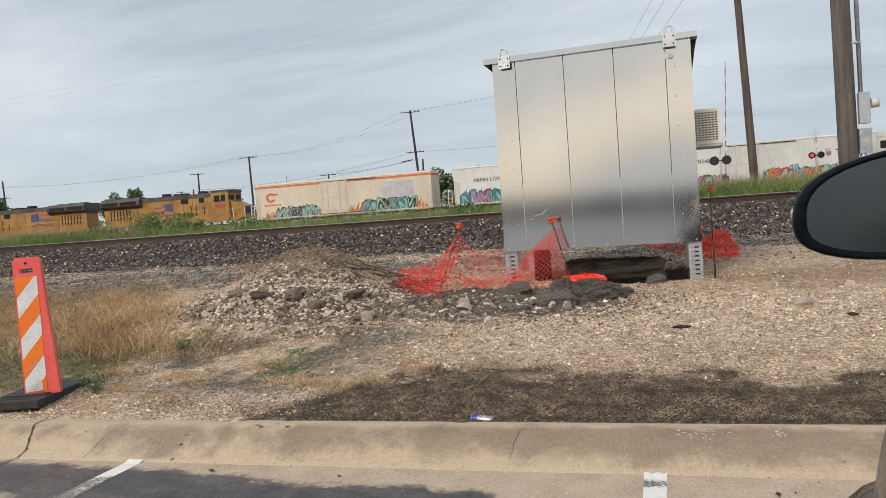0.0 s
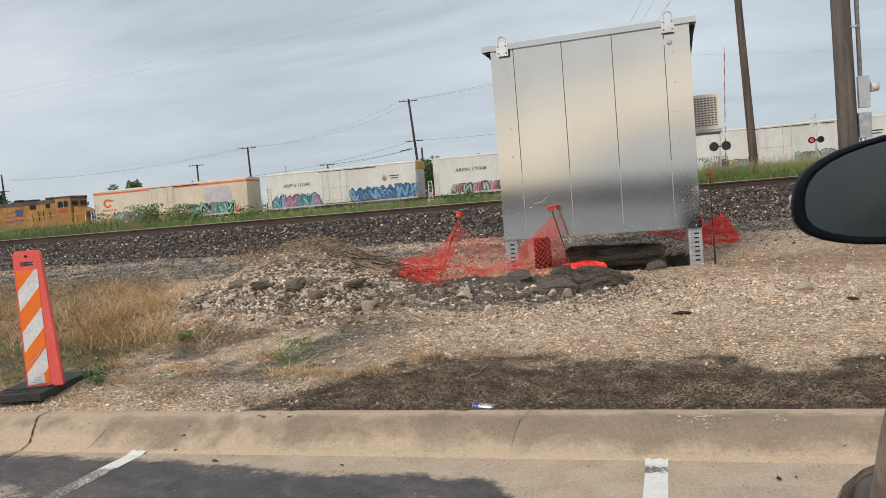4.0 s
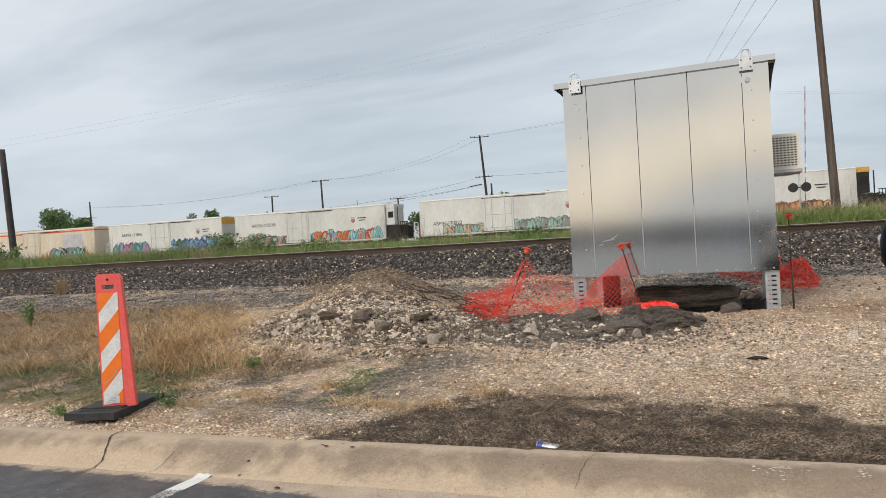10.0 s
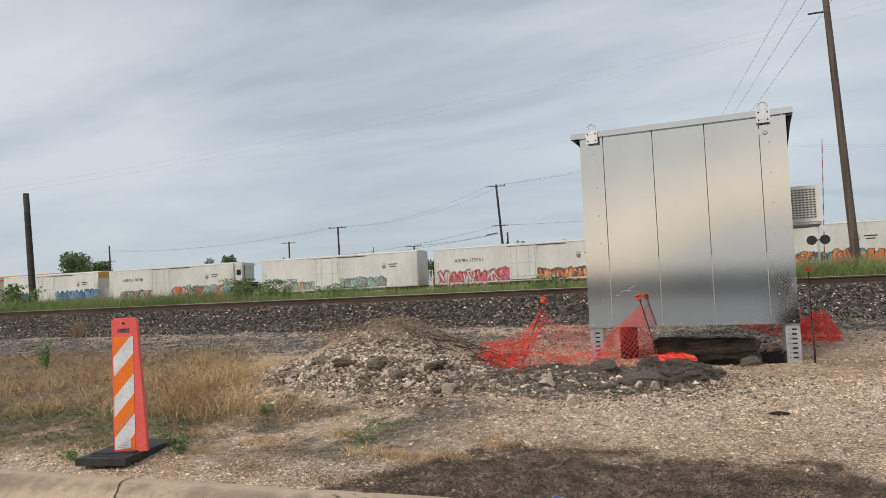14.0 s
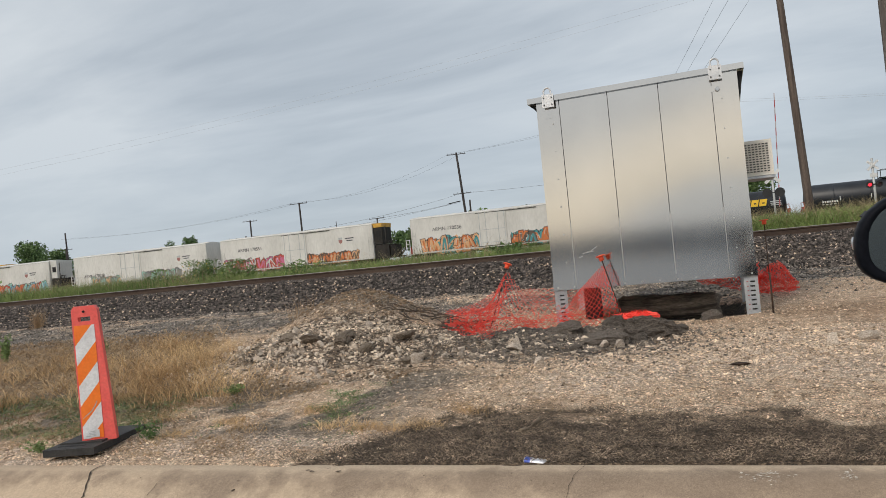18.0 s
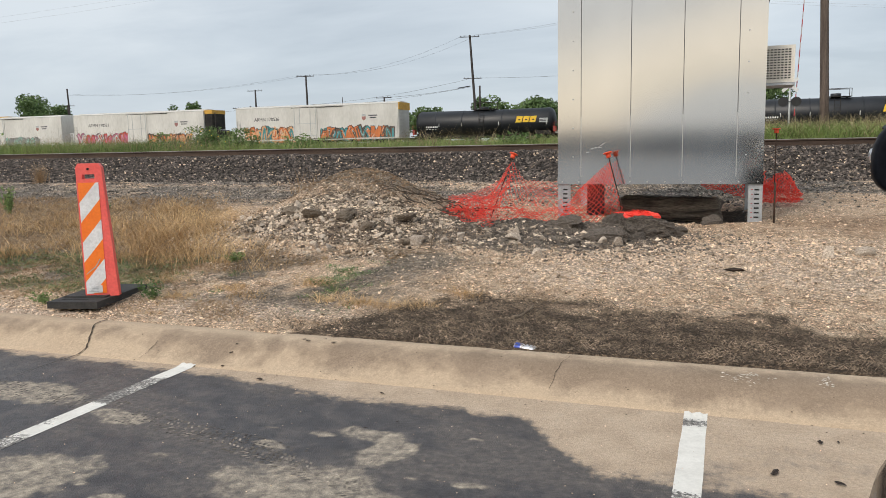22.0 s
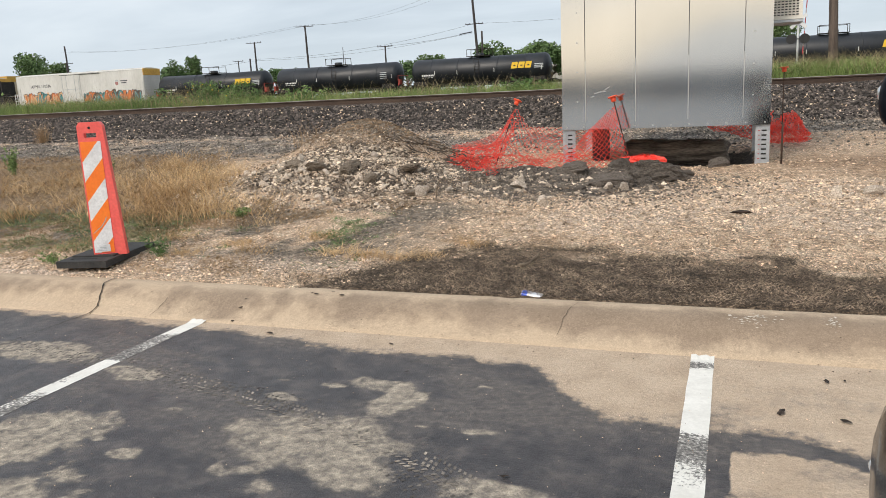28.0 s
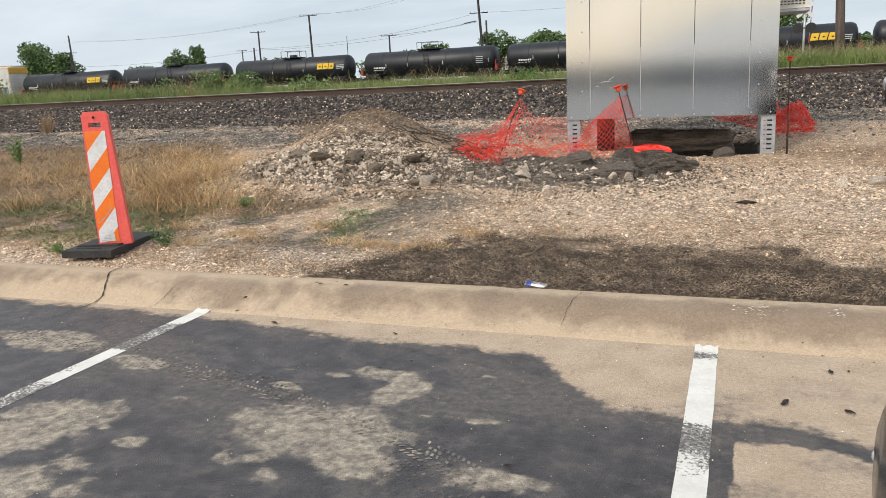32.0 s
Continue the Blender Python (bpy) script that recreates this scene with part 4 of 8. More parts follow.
def build_cabinet():
    cab = thing("signal_cabinet", "bare aluminium railway signal cabinet raised on slotted steel legs", "cabinet", pose(CX0, CY0, 0.42))
    X, Y, Z = CX0, CY0, 0.42
    W, D, z0, z1 = CX1 - CX0, CY1 - CY0, CZ0 - Z, CZ1 - Z
    part("body", bevelled(one(box, (W / 2, D / 2 + .01, (z0 + z1) / 2), (W - .03, D - .02, z1 - z0)), .008), M["alu"], cab, "smooth aluminium shell")
    seams = [0, .30, .915, 1.535, 2.155, W]
    for a, b in zip(seams, seams[1:]):
        bm = one(box, ((a + b) / 2, -.012, (z0 + z1) / 2 + .05), (b - a - .009, .016, z1 - z0 + .10))
        part("panel", bevelled(bm, .003), M["alu"], cab)
        if a:
            part("seam", one(box, (a, -.004, z0 + .85 + (z1 - z0 - .85) / 2), (.020, .010, z1 - z0 - .85)), M["seam"], cab)
            part("seam_lip", one(box, (a, -.010, z0 + .47), (.014, .014, .76)), M["alu_dark"], cab)
    part("bottom_rail", bevelled(one(box, (W / 2, .0, z0 + .045), (W + .006, .034, .09)), .004), M["alu"], cab)
    bm = bmesh.new()
    prism(bm, [(-.10, z1 + .045), (W + .075, z1 + .075), (W + .075, z1 + .145), (-.10, z1 + .115)], -.075, D + .10)
    part("roof", bevelled(bm, .006), M["alu"], cab, "overhanging aluminium roof")
    bm = bmesh.new()
    prism(bm, [(W - .005, z1 - .34), (W + .06, z1 + .06), (W - .005, z1 + .06)], .03, .06)
    prism(bm, [(.005, z1 - .06), (-.08, z1 + .04), (.005, z1 + .04)], .03, .06)
    box(bm, (W / 2, D / 2, z1 + .008), (W - .06, D - .06, .02))
    part("eave", bm, M["dark_gap"], cab)
    for lx, dz in ((.115, 0), (W - .31, .02)):
        lug = bmesh.new()
        box(lug, (lx + .06, -.092, z1 + .05 + dz), (.15, .012, .17))
        bevelled(lug, .004)
        lo = part("lifting_lug", lug, M["lug"], cab, "bolted steel lifting lug")
        ring = bmesh.new()
        pts = []
        for i in range(15):
            a = math.pi * i / 14
            pts.append((lx + .06 - .045 * math.cos(a), z1 + .15 + dz + .045 * math.sin(a)))
        for p, q in zip([(pts[0][0], z1 + .10 + dz)] + pts, pts + [(pts[-1][0], z1 + .10 + dz)]):
            tube(ring, (p[0], -.092, p[1] + .02), (q[0], -.092, q[1] + .02), .013, n=6)
        part("eye", ring, M["lug"], lo)
        for bx in (-.05, .05):
            for bz in (-.05, .04):
                part("bolt", one(tube, (lx + .06 + bx, -.096, z1 + .05 + bz + dz), (lx + .06 + bx, -.106, z1 + .05 + bz + dz), .009, n=6), M["dark_gap"], lo)
        bm = one(box, (lx + .04, -.022, z1 - .13 + dz), (.085, .008, .075))
        part("bracket", bevelled(bm, .003), M["alu"], cab)
    bm = bmesh.new()
    tube(bm, (W - .24, -.02, z1 - .12), (W - .24, -.05, z1 - .12), .032, .026, 12)
    part("knob", bm, M["galv"], cab)
    rv = mesh_of("rivet", one(tube, (0, 0, 0), (0, -.010, 0), .010, n=8), M["alu_dark"])
    spots = [(.06 + (W - .12) * i / 11, -.020, z0 + .03) for i in range(12)] + [(x, -.020, z0 + .35 + k * .36) for x in (.20, W - .20) for k in range(6)]
    for q in spots:
        ob = new("rivet", rv)
        ob.parent, ob.location = cab, q
    # pale scuffs on the sheet
    for x0, za, x1, zb_ in ((.40, .90, .52, .93), (.52, .93, .61, .985), (.46, .915, .57, .925), (.36, .86, .42, .87)):
        d = Vector((x1 - x0, 0, zb_ - za))
        o = Vector((-d.z, 0, d.x)).normalized() * .0035
        p, q = Vector((x0, -.0215, za)), Vector((x1, -.0215, zb_))
        bm = bmesh.new()
        vs = [bm.verts.new(v) for v in (p, p + d * .3 - o, p + d * .8 - o * .6, q, p + d * .7 + o, p + d * .2 + o * .7)]
        bm.faces.new(vs)
        part("scuff", bm, M["scuff"], cab)
    # legs with a column of slots
    for lx, ly in ((.0, .0), (W - .16, .0), (.0, D - .14), (W - .16, D - .14)):
        bm = bmesh.new()
        box(bm, (lx + .08, ly + .02, z0 / 2 - .03), (.16, .012, z0 + .06))
        box(bm, (lx + .006 if lx < 1 else lx + .154, ly + .08, z0 / 2 - .03), (.012, .12, z0 + .06))
        box(bm, (lx + .08, ly + .07, -.03), (.20, .18, .02))
        leg = part("leg", bm, M["galv"], cab, "slotted galvanised steel leg")
        if ly < .1:
            for k in range(7):
                part("slot", one(box, (lx + .095, ly + .012, .06 + k * .055), (.055, .006, .018)), M["dark_gap"], leg)
                part("mark", one(box, (lx + .04, ly + .012, .06 + k * .055), (.02, .006, .008)), M["gate_red"] if lx > 1 else M["alu_dark"], leg)
    # air conditioner on the end wall
    ax0, ax1, ay, az0, az1 = W, W + .335, .55, 2.09 - Z, 2.535 - Z
    bm = bmesh.new()
    box(bm, ((ax0 + ax1) / 2, ay + .3, (az0 + az1) / 2), (ax1 - ax0, .6, az1 - az0))
    ac = part("air_conditioner", bevelled(bm, .015), M["ac_paint"], cab, "cream louvred air conditioner on the end wall")
    slot = mesh_of("louvre", one(box, (0, 0, 0), (.025, .012, .0125)), M["dark_gap"])
    for r in range(12):
        for c in range(7):
            ob = new("louvre", slot)
            ob.parent, ob.location = ac, (ax0 + .030 + c * .041, ay - .004, az0 + .052 + r * .031)
    bm = one(box, ((ax0 + ax1) / 2, ay + .3, az0 - .02), (ax1 - ax0 + .02, .62, .03))
    part("drip_tray", bm, M["galv"], ac)
    return cab


build_cabinet()

# buried timber in the pit below the cabinet
bm = bmesh.new()
rings = []
for i in range(23):
    x = -1.30 + 1.32 * i / 22
    r = (.165 if 0 < i < 22 else .13)
    rings.append([(x + .03 * math.sin(2 * a) * (i in (0, 22)), 11.05 + r * 1.15 * (abs(math.cos(a)) ** .6) * math.copysign(1, math.cos(a)) * (1 + .05 * math.sin(5 * a + .3 * i)),
                   .50 + r * (abs(math.sin(a)) ** .7) * math.copysign(1, math.sin(a)) * (1 + .05 * math.sin(4 * a + .5 * i) + .04 * math.sin(i * 1.9)) - .03 * i / 22)
                  for a in [2 * math.pi * k / 16 for k in range(16)]])
loft(bm, rings)
solid("charred_timber", bm, M["timber"], "blackened old timber lying in the pit under the cabinet", "timber")
bm = bmesh.new()
box(bm, (-1.6, 10.7, .62), (.16, .5, .52))
M["cable_box"] = mat("dull_purple_grey_paint", (0.030, 0.024, 0.027), (0.06, 0.05, 0.052), 0.7, 0.1, 6, 50, 0.15, 0.05)
solid("electrical_box", bevelled(bm, .01), M["cable_box"], "dull purple-grey cable box standing under the cabinet", "box")


# ---- orange safety netting, held by marker stakes ----
def stake(x, y, top, lean, label):
    s = thing("marker_stake", label, "stake", pose(x, y, gz(x, y)), "marker stakes")
    h = top - gz(x, y)
    part("rod", one(tube, (0, 0, -.1), (lean[0], lean[1], h), .007, n=6), M["rod"], s)
    bm = bmesh.new()
    d = Vector((lean[0], lean[1], h)).normalized()
    p = Vector((lean[0], lean[1], h))
    tube(bm, p - d * .02, p + d * .035, .030, .032, 12)
    tube(bm, p + d * .035, p + d * .05, .060, .055, 12)
    part("cap", bm, M["flag"], s, "orange mushroom safety cap")
    return s


stake(-2.86, 9.75, 1.24, (.27, .25), "rusty steel stake with an orange safety cap, netting hung on it")
stake(-1.03, 9.55, 1.24, (-.25, .05), "leaning steel stake with an orange safety cap")
stake(.72, 11.95, 1.50, (.0, .0), "thin steel stake with an orange safety cap behind the cabinet")


def net(name, fn, nu, nv, w, label):
    """Diamond netting over a surface fn(u, v): thin flat strands, each with two crossed faces."""
    P = [[Vector(fn(i / nu, j / nv)) for j in range(nv + 1)] for i in range(nu + 1)]
    vs, fs = [], []

    def strand(a, b):
        d = b - a
        s = d.cross(Vector((.3, -1, .2)))
        if s.length < 1e-6:
            return
        s = s.normalized() * w
        t = d.cross(s).normalized() * w * .7
        for o in (s, t):
            k = len(vs)
            vs.extend((a - o, a + o, b + o, b - o))
            fs.append((k, k + 1, k + 2, k + 3))
    for i in range(nu + 1):
        for j in range(nv + 1):
            if (i + j) % 2 == 0:
                for di, dj in ((1, 1), (1, -1), (-1, 1), (-1, -1)):
                    if 0 <= i + di <= nu and 0 <= j + dj <= nv and (di > 0):
                        strand(P[i][j], P[i + di][j + dj])
    ob = raw(name, vs, fs, M["net"])
    return tagged(ob, label, "safety net", "orange netting")


def wob(u, v, s, a):
    return a * (float(fbm(u * 7, v * 7, 1, s)) - .5)


TENT_U = (0, .2, .38, .5, .6, .78, 1)


def tent(u):
    """Ridge of the fallen fence, tied up at the stake's cap, and its foot on the ground."""
    g = lambda vals: float(np.interp(u, TENT_U, vals))
    ridge = Vector((g((-3.36, -3.02, -2.74, -2.60, -2.46, -2.22, -1.55)), g((9.60, 9.78, 9.95, 10.0, 10.12, 10.28, 10.4)), g((.74, .80, .96, 1.21, .93, .90, .88))))
    fx, fy = g((-3.30, -2.98, -2.72, -2.50, -2.30, -2.05, -1.72)), g((9.18, 8.78, 8.50, 8.38, 8.72, 9.02, 9.24))
    return ridge, Vector((fx, fy, gz(fx, fy) + .015))


def net_left(u, v):
    ridge, foot = tent(u)
    p = foot.lerp(ridge, v)
    sag = .20 * math.sin(math.pi * v) * (1 - .6 * abs(u - .5))
    free = math.sin(math.pi * min(1, v * 1.1)) + .15
    return (p.x + wob(u, v, 2, .16) * free, p.y + wob(u, v, 1, .40) * free, max(gz(p.x, p.y) + .01, p.z - sag * .7 + wob(u, v, 3, .26) * free))


def net_left_fold(u, v):
    """The end of the fence, doubled back on itself."""
    ridge, foot = tent(.04 + u * .46)
    p = (foot + Vector((.02, .16, .02))).lerp(ridge + Vector((.03, .12, -.10 - .25 * max(0, u - .6))), v)
    return (p.x + wob(u, v, 25, .22), p.y + wob(u, v, 26, .35), max(gz(p.x, p.y) + .01, p.z + wob(u, v, 27, .30)))


def net_front(u, v):
    foot = Vector((-1.87, 9.40, .44)).lerp(Vector((-1.02, 9.48, .41)), u) + Vector((.04, -.20, -.04)) * math.sin(math.pi * u)
    apex = Vector((-1.62, 9.58, .85)).lerp(Vector((-1.265, 9.585, 1.18)), u ** .8)
    p = foot.lerp(apex, v)
    return (p.x + wob(u, v, 8, .07) * (1 - v), p.y - .10 * math.sin(math.pi * v) + wob(u, v, 9, .12), p.z + wob(u, v, 10, .07) * (1 - v))


def net_back(u, v):
    x = -.30 + .90 * u
    y = 11.9 + wob(u, v, 12, .25)
    low = .78 - .27 * u ** .7
    return (x, y, low + (.95 - low) * v + wob(u, v, 13, .08))


net("safety_net", net_left, 58, 28, .0027, "crumpled orange plastic safety netting heaped over a stake")
net("safety_net", net_left_fold, 34, 20, .0026, "doubled-over end of the orange safety netting beside the rubble heap")
net("safety_net", net_front, 20, 22, .0036, "orange safety netting hung in a triangle from a stake")
net("safety_net", net_back, 30, 14, .0060, "orange safety netting hanging behind the cabinet")


def bundle(name, c, s, seed, n_strand, label, ds=.05):
    """A wadded bundle of netting: a crumpled core with loose loops over it."""
    rs = random.Random(seed)
    vs, fs = [], []
    for i in range(n_strand):
        a = Vector((rs.gauss(0, 1), rs.gauss(0, 1), rs.gauss(0, 1))).normalized()
        a = Vector((a.x * s[0], a.y * s[1], abs(a.z) * s[2]))
        d = Vector((rs.gauss(0, 1), rs.gauss(0, 1), rs.gauss(0, .8))).normalized() * (ds + ds * rs.random())
        w = d.cross(Vector((rs.random(), rs.random(), rs.random()))).normalized() * .0035
        k = len(vs)
        p = Vector(c) + a * (.72 + .2 * rs.random())
        vs.extend((p - d - w, p - d + w, p + d + w, p + d - w))
        fs.append((k, k + 1, k + 2, k + 3))
    bm = bmesh.new()
    rings = []
    for i in range(7):
        t = math.pi * i / 6
        r = max(.05, math.sin(t)) ** .45
        rings.append([(c[0] - s[0] * .95 * math.cos(t), c[1] + s[1] * .75 * r * math.cos(q) * (1 + .25 * math.sin(4 * q + i)), c[2] + s[2] * .72 * r * (math.sin(q) * (1 + .25 * math.cos(3 * q + 2 * i))))
                      for q in [2 * math.pi * k / 12 for k in range(12)]])
    loft(bm, rings, smooth=False)
    core = solid(name, bm, M["net_deep"], label, "safety net", None, "orange netting")
    st = raw("strand", vs, fs, M["net"])
    st.parent = core
    return core


bundle("rolled_net", (-.88, 9.08, gz(-.88, 9.08) + .11), (.28, .10, .085), 3, 320, "tight roll of bright orange netting on the ground", .014)


def net_right(u, v):
    x = .54 + .50 * u
    top = np.interp(u, [0, .25, .5, .66, .85, 1], [.26, .32, .38, .42, .22, .08])
    y = 11.75 + .3 * v + wob(u, v, 15, .4)
    return (x + wob(u, v, 16, .10), y, gz(x, y) + .07 + top * v + wob(u, v, 17, .14) * (.2 + v))


def net_right_fold(u, v):
    p = net_right(u, v)
    return (p[0] + .03 + wob(u, v, 18, .16), p[1] + .14 + wob(u, v, 19, .3), p[2] * .96 + wob(u, v, 20, .12) * v)


net("safety_net", net_right, 34, 20, .0040, "bunched orange netting behind the cabinet leg")
net("safety_net", net_right_fold, 34, 20, .0040, "folded orange netting bunched behind the cabinet leg")


# ---- lane-edge marker panel ----
def build_panel():
    p = thing("channelizer_panel", "orange and white striped traffic channelizer on a black rubber base", "traffic marker", pose(-4.78, 4.98, gz(-4.78, 4.98) + .015, 0, 0, 28))
    H, d = 1.145, .07
    bm = bmesh.new()
    s0, s1 = H - .124, H - .088          # the hand hole goes right through
    xr_ = lambda z: .138 + (.072 - .138) * (z - .05) / (H - .08)
    prism(bm, [(-.126, .05), (.138, .05), (xr_(s0), s0), (-.126, s0)], -d / 2, d / 2)
    prism(bm, [(-.126, s0), (-.078, s0), (-.078, s1), (-.126, s1)], -d / 2, d / 2)
    prism(bm, [(.018, s0), (xr_(s0), s0), (xr_(s1), s1), (.018, s1)], -d / 2, d / 2)
    prism(bm, [(-.126, s1), (xr_(s1), s1), (.072, H - .03), (.05, H), (-.105, H), (-.126, H - .03)], -d / 2, d / 2)
    body = part("body", bm, M["pink"], p, "faded pinkish orange plastic body with a hand hole")
    part("hole", one(tube, (-.03, -d / 2 - .006, H - .045), (-.03, -d / 2 + .01, H - .045), .010, n=10), M["dark_gap"], body)
    # slanting bands of sheeting, clipped to the sheet's edges
    z0, z1, xl, xr = .075, H - .155, -.114, .044
    pitch, rise = .327, .19

    def clip(pl, zc, up):
        out = []
        for a, b in zip(pl, pl[1:] + pl[:1]):
            ia, ib = (a[1] >= zc) == up, (b[1] >= zc) == up
            if ia:
                out.append(a)
            if ia != ib:
                t = (zc - a[1]) / (b[1] - a[1])
                out.append((a[0] + (b[0] - a[0]) * t, zc))
        return out
    s, k = z1 - 4 * pitch, 0
    while s < z1:
        poly = clip([(xl, s), (xr, s + rise), (xr, s + rise + pitch / 2), (xl, s + pitch / 2)], z0, True)
        poly = clip(poly, z1, False) if len(poly) > 2 else poly
        if len(poly) > 2:
            nm, mt = (("white_stripe", "sheet_w"), ("orange_stripe", "sheet_o"))[k % 2]
            part(nm, one(prism, poly, -d / 2 - .004, -d / 2 + .004), M[mt], p)
        s += pitch / 2
        k += 1
    part("sticker", one(box, (-.045, -d / 2 - .005, .112), (.115, .004, .06)), M["sheet_w"], p, "scuffed white sticker")
    for i in range(4):
        part("print_bar", one(box, (-.055 + .006 * i, -d / 2 - .008, .094 + i * .012), (.075 - .012 * i, .002, .004)), M["meter"], p)
    crack = [(-.104, .235), (-.07, .262), (-.03, .292), (.0, .335), (.016, .37), (.011, .372), (-.006, .338), (-.034, .297), (-.073, .267), (-.104, .241)]
    part("tear", one(prism, crack, -d / 2 - .0055, -d / 2 - .003), M["meter"], p, "dark tear across the sheeting")
    rz = Euler((0, 0, radians(-15))).to_matrix()
    c0 = Vector((-.07, .15, 0))
    bm = one(box, c0 + Vector((0, 0, .022)), (.43, .80, .055), rz)
    base = part("base", bevelled(bm, .018), M["rubber"], p, "black rubber ballast base")
    part("base_rib", bevelled(one(box, c0 + rz @ Vector((0, -.10, .054)), (.36, .26, .016), rz), .006), M["rubber"], base)
    part("base_grip", bevelled(one(box, c0 + rz @ Vector((-.03, -.30, .048)), (.22, .03, .008), rz), .004), M["dark_gap"], base)


build_panel()


# ---- stones, chunks and sticks of the spoil heap ----
def rock_mesh(name, seed, mt, sub=1):
    rs = random.Random(seed)
    bm = bmesh.new()
    if sub == 0:
        for _ in range(13):
            bm.verts.new(Vector((rs.gauss(0, 1), rs.gauss(0, 1), rs.gauss(0, 1))).normalized() * rs.uniform(.7, 1.1))
        hull = bmesh.ops.convex_hull(bm, input=list(bm.verts))
        bmesh.ops.delete(bm, geom=[g for g in hull["geom_interior"] if isinstance(g, bmesh.types.BMVert)], context="VERTS")
        return mesh_of(name, bm, mt)
    bmesh.ops.create_icosphere(bm, subdivisions=sub, radius=1)
    off = Vector((rs.random() * 50, rs.random() * 50, rs.random() * 50))
    for v in bm.verts:
        n = noise.noise(v.co * 1.1 + off) * .35 + noise.noise(v.co * 2.7 + off) * .16
        v.co *= 1 + n
        v.co.x *= 1 + .2 * (rs.random() - .5)
    return mesh_of(name, bm, mt)


def clod_mesh(seed, mt="clod"):
    """A slab of broken asphalt: an irregular hull, split finer and roughened."""
    rs = random.Random(seed)
    bm = bmesh.new()
    for _ in range(34):
        v = Vector((rs.uniform(-1, 1), rs.uniform(-1, 1), rs.uniform(-1, 1)))
        bm.verts.new(v / max(.75, v.length) * rs.uniform(.85, 1.05))
    hull = bmesh.ops.convex_hull(bm, input=list(bm.verts))
    bmesh.ops.delete(bm, geom=[g for g in hull["geom_interior"] if isinstance(g, bmesh.types.BMVert)], context="VERTS")
    bmesh.ops.subdivide_edges(bm, edges=bm.edges, cuts=4, use_grid_fill=True)
    for _ in range(2):
        bmesh.ops.smooth_vert(bm, verts=bm.verts, factor=.5, use_axis_x=True, use_axis_y=True, use_axis_z=True)
    for v in bm.verts:
        v.co *= 1.12 + .22 * noise.noise(v.co * 2.6 + Vector((seed, 0, 0))) + .20 * noise.noise(v.co * 6.5) + .10 * noise.noise(v.co * 15)
    return mesh_of("asphalt_chunk", bm, M[mt])


ROCKS = [rock_mesh("stone", i, M["stone"], 2) for i in range(2)] + [rock_mesh("stone", 20 + i, M["stone"], 0) for i in range(9)]
M["earth_clod"] = mat("dried_earth_clod", (0.15, 0.115, 0.083), (0.31, 0.25, 0.19), 0.95, 0, 9, 60, 0.4, 0.7, rnd=0.2)
CLODS = [clod_mesh(40 + i) for i in range(4)]
EARTH = [clod_mesh(60 + i, "earth_clod") for i in range(3)]


def lay(me, name, x, y, s, label, cat, group, rs, sink=.35, turn=None):
    ob = new(name, me)
    rot = Euler((rs.uniform(-.4, .4), rs.uniform(-.4, .4), rs.uniform(0, 6.28))) if turn is None else Euler((rs.uniform(-.2, .2), rs.uniform(-.15, .15), radians(turn)))
    ob.matrix_basis = Matrix.LocRotScale((x, y, gz(x, y) + s[2] * (1 - sink) - .01), rot, s)
    return tagged(ob, label, cat, group)


rs = random.Random(8)
for x, y, a, b, c, turn, k in ((-.66, 8.52, .31, .20, .15, 10, 0), (-1.07, 8.12, .27, .16, .10, -8, 1), (-1.13, 8.98, .14, .11, .10, 20, 2), (-1.57, 8.58, .18, .13, .10, 0, 3), (-.07, 9.78, .14, .10, .08, 5, 1),
                               (.12, 10.1, .16, .12, .08, 30, 2), (-.40, 8.92, .10, .08, .06, 0, 3), (-.78, 8.22, .10, .07, .06, 40, 2), (-1.38, 7.9, .07, .06, .045, 15, 3), (-.93, 8.75, .09, .07, .07, 60, 1)):
    lay(CLODS[k], "asphalt_chunk", x, y, (a, b, c), "dark crumbly broken asphalt chunk in the rubble", "rubble", "asphalt chunks", rs, .54, turn)
for k, (x, y, a, b, c) in enumerate(((-4.05, 7.98, .17, .12, .065), (-4.40, 7.90, .15, .11, .055), (-3.42, 8.25, .24, .13, .045), (-3.05, 7.62, .20, .12, .05), (-4.9, 8.2, .12, .10, .05), (-3.7, 7.75, .11, .09, .045))):
    lay(EARTH[k % 3], "earth_clod", x, y, (a, b, c), "brown clod of dried earth half sunk in the rubble heap", "rubble", "earth clods", rs, .55)
for x, y, s, lb in ((-3.00, 7.55, .085, "rounded pinkish limestone cobble beside the rubble"), (-1.61, 7.22, .085, "pale angular limestone lump before the rubble"), (.96, 7.55, .095, "tan flat boulder half sunk in the gravel"),
                    (-2.06, 8.02, .09, "upright pale limestone lump"), (-2.08, 8.25, .08, "pale limestone lump among the rubble"), (-1.1, 7.95, .07, "grey limestone lump among the rubble"), (-.93, 7.9, .075, "pale limestone lump among the rubble"),
                    (1.25, 7.7, .07, "flat grey stone in the gravel"), (1.9, 8.9, .06, "pale stone in the gravel")):
    lay(ROCKS[rs.randrange(6)], "stone", x, y, (s * 1.25, s * .9, s * .8), lb, "stone", "limestone rubble", rs, .3)

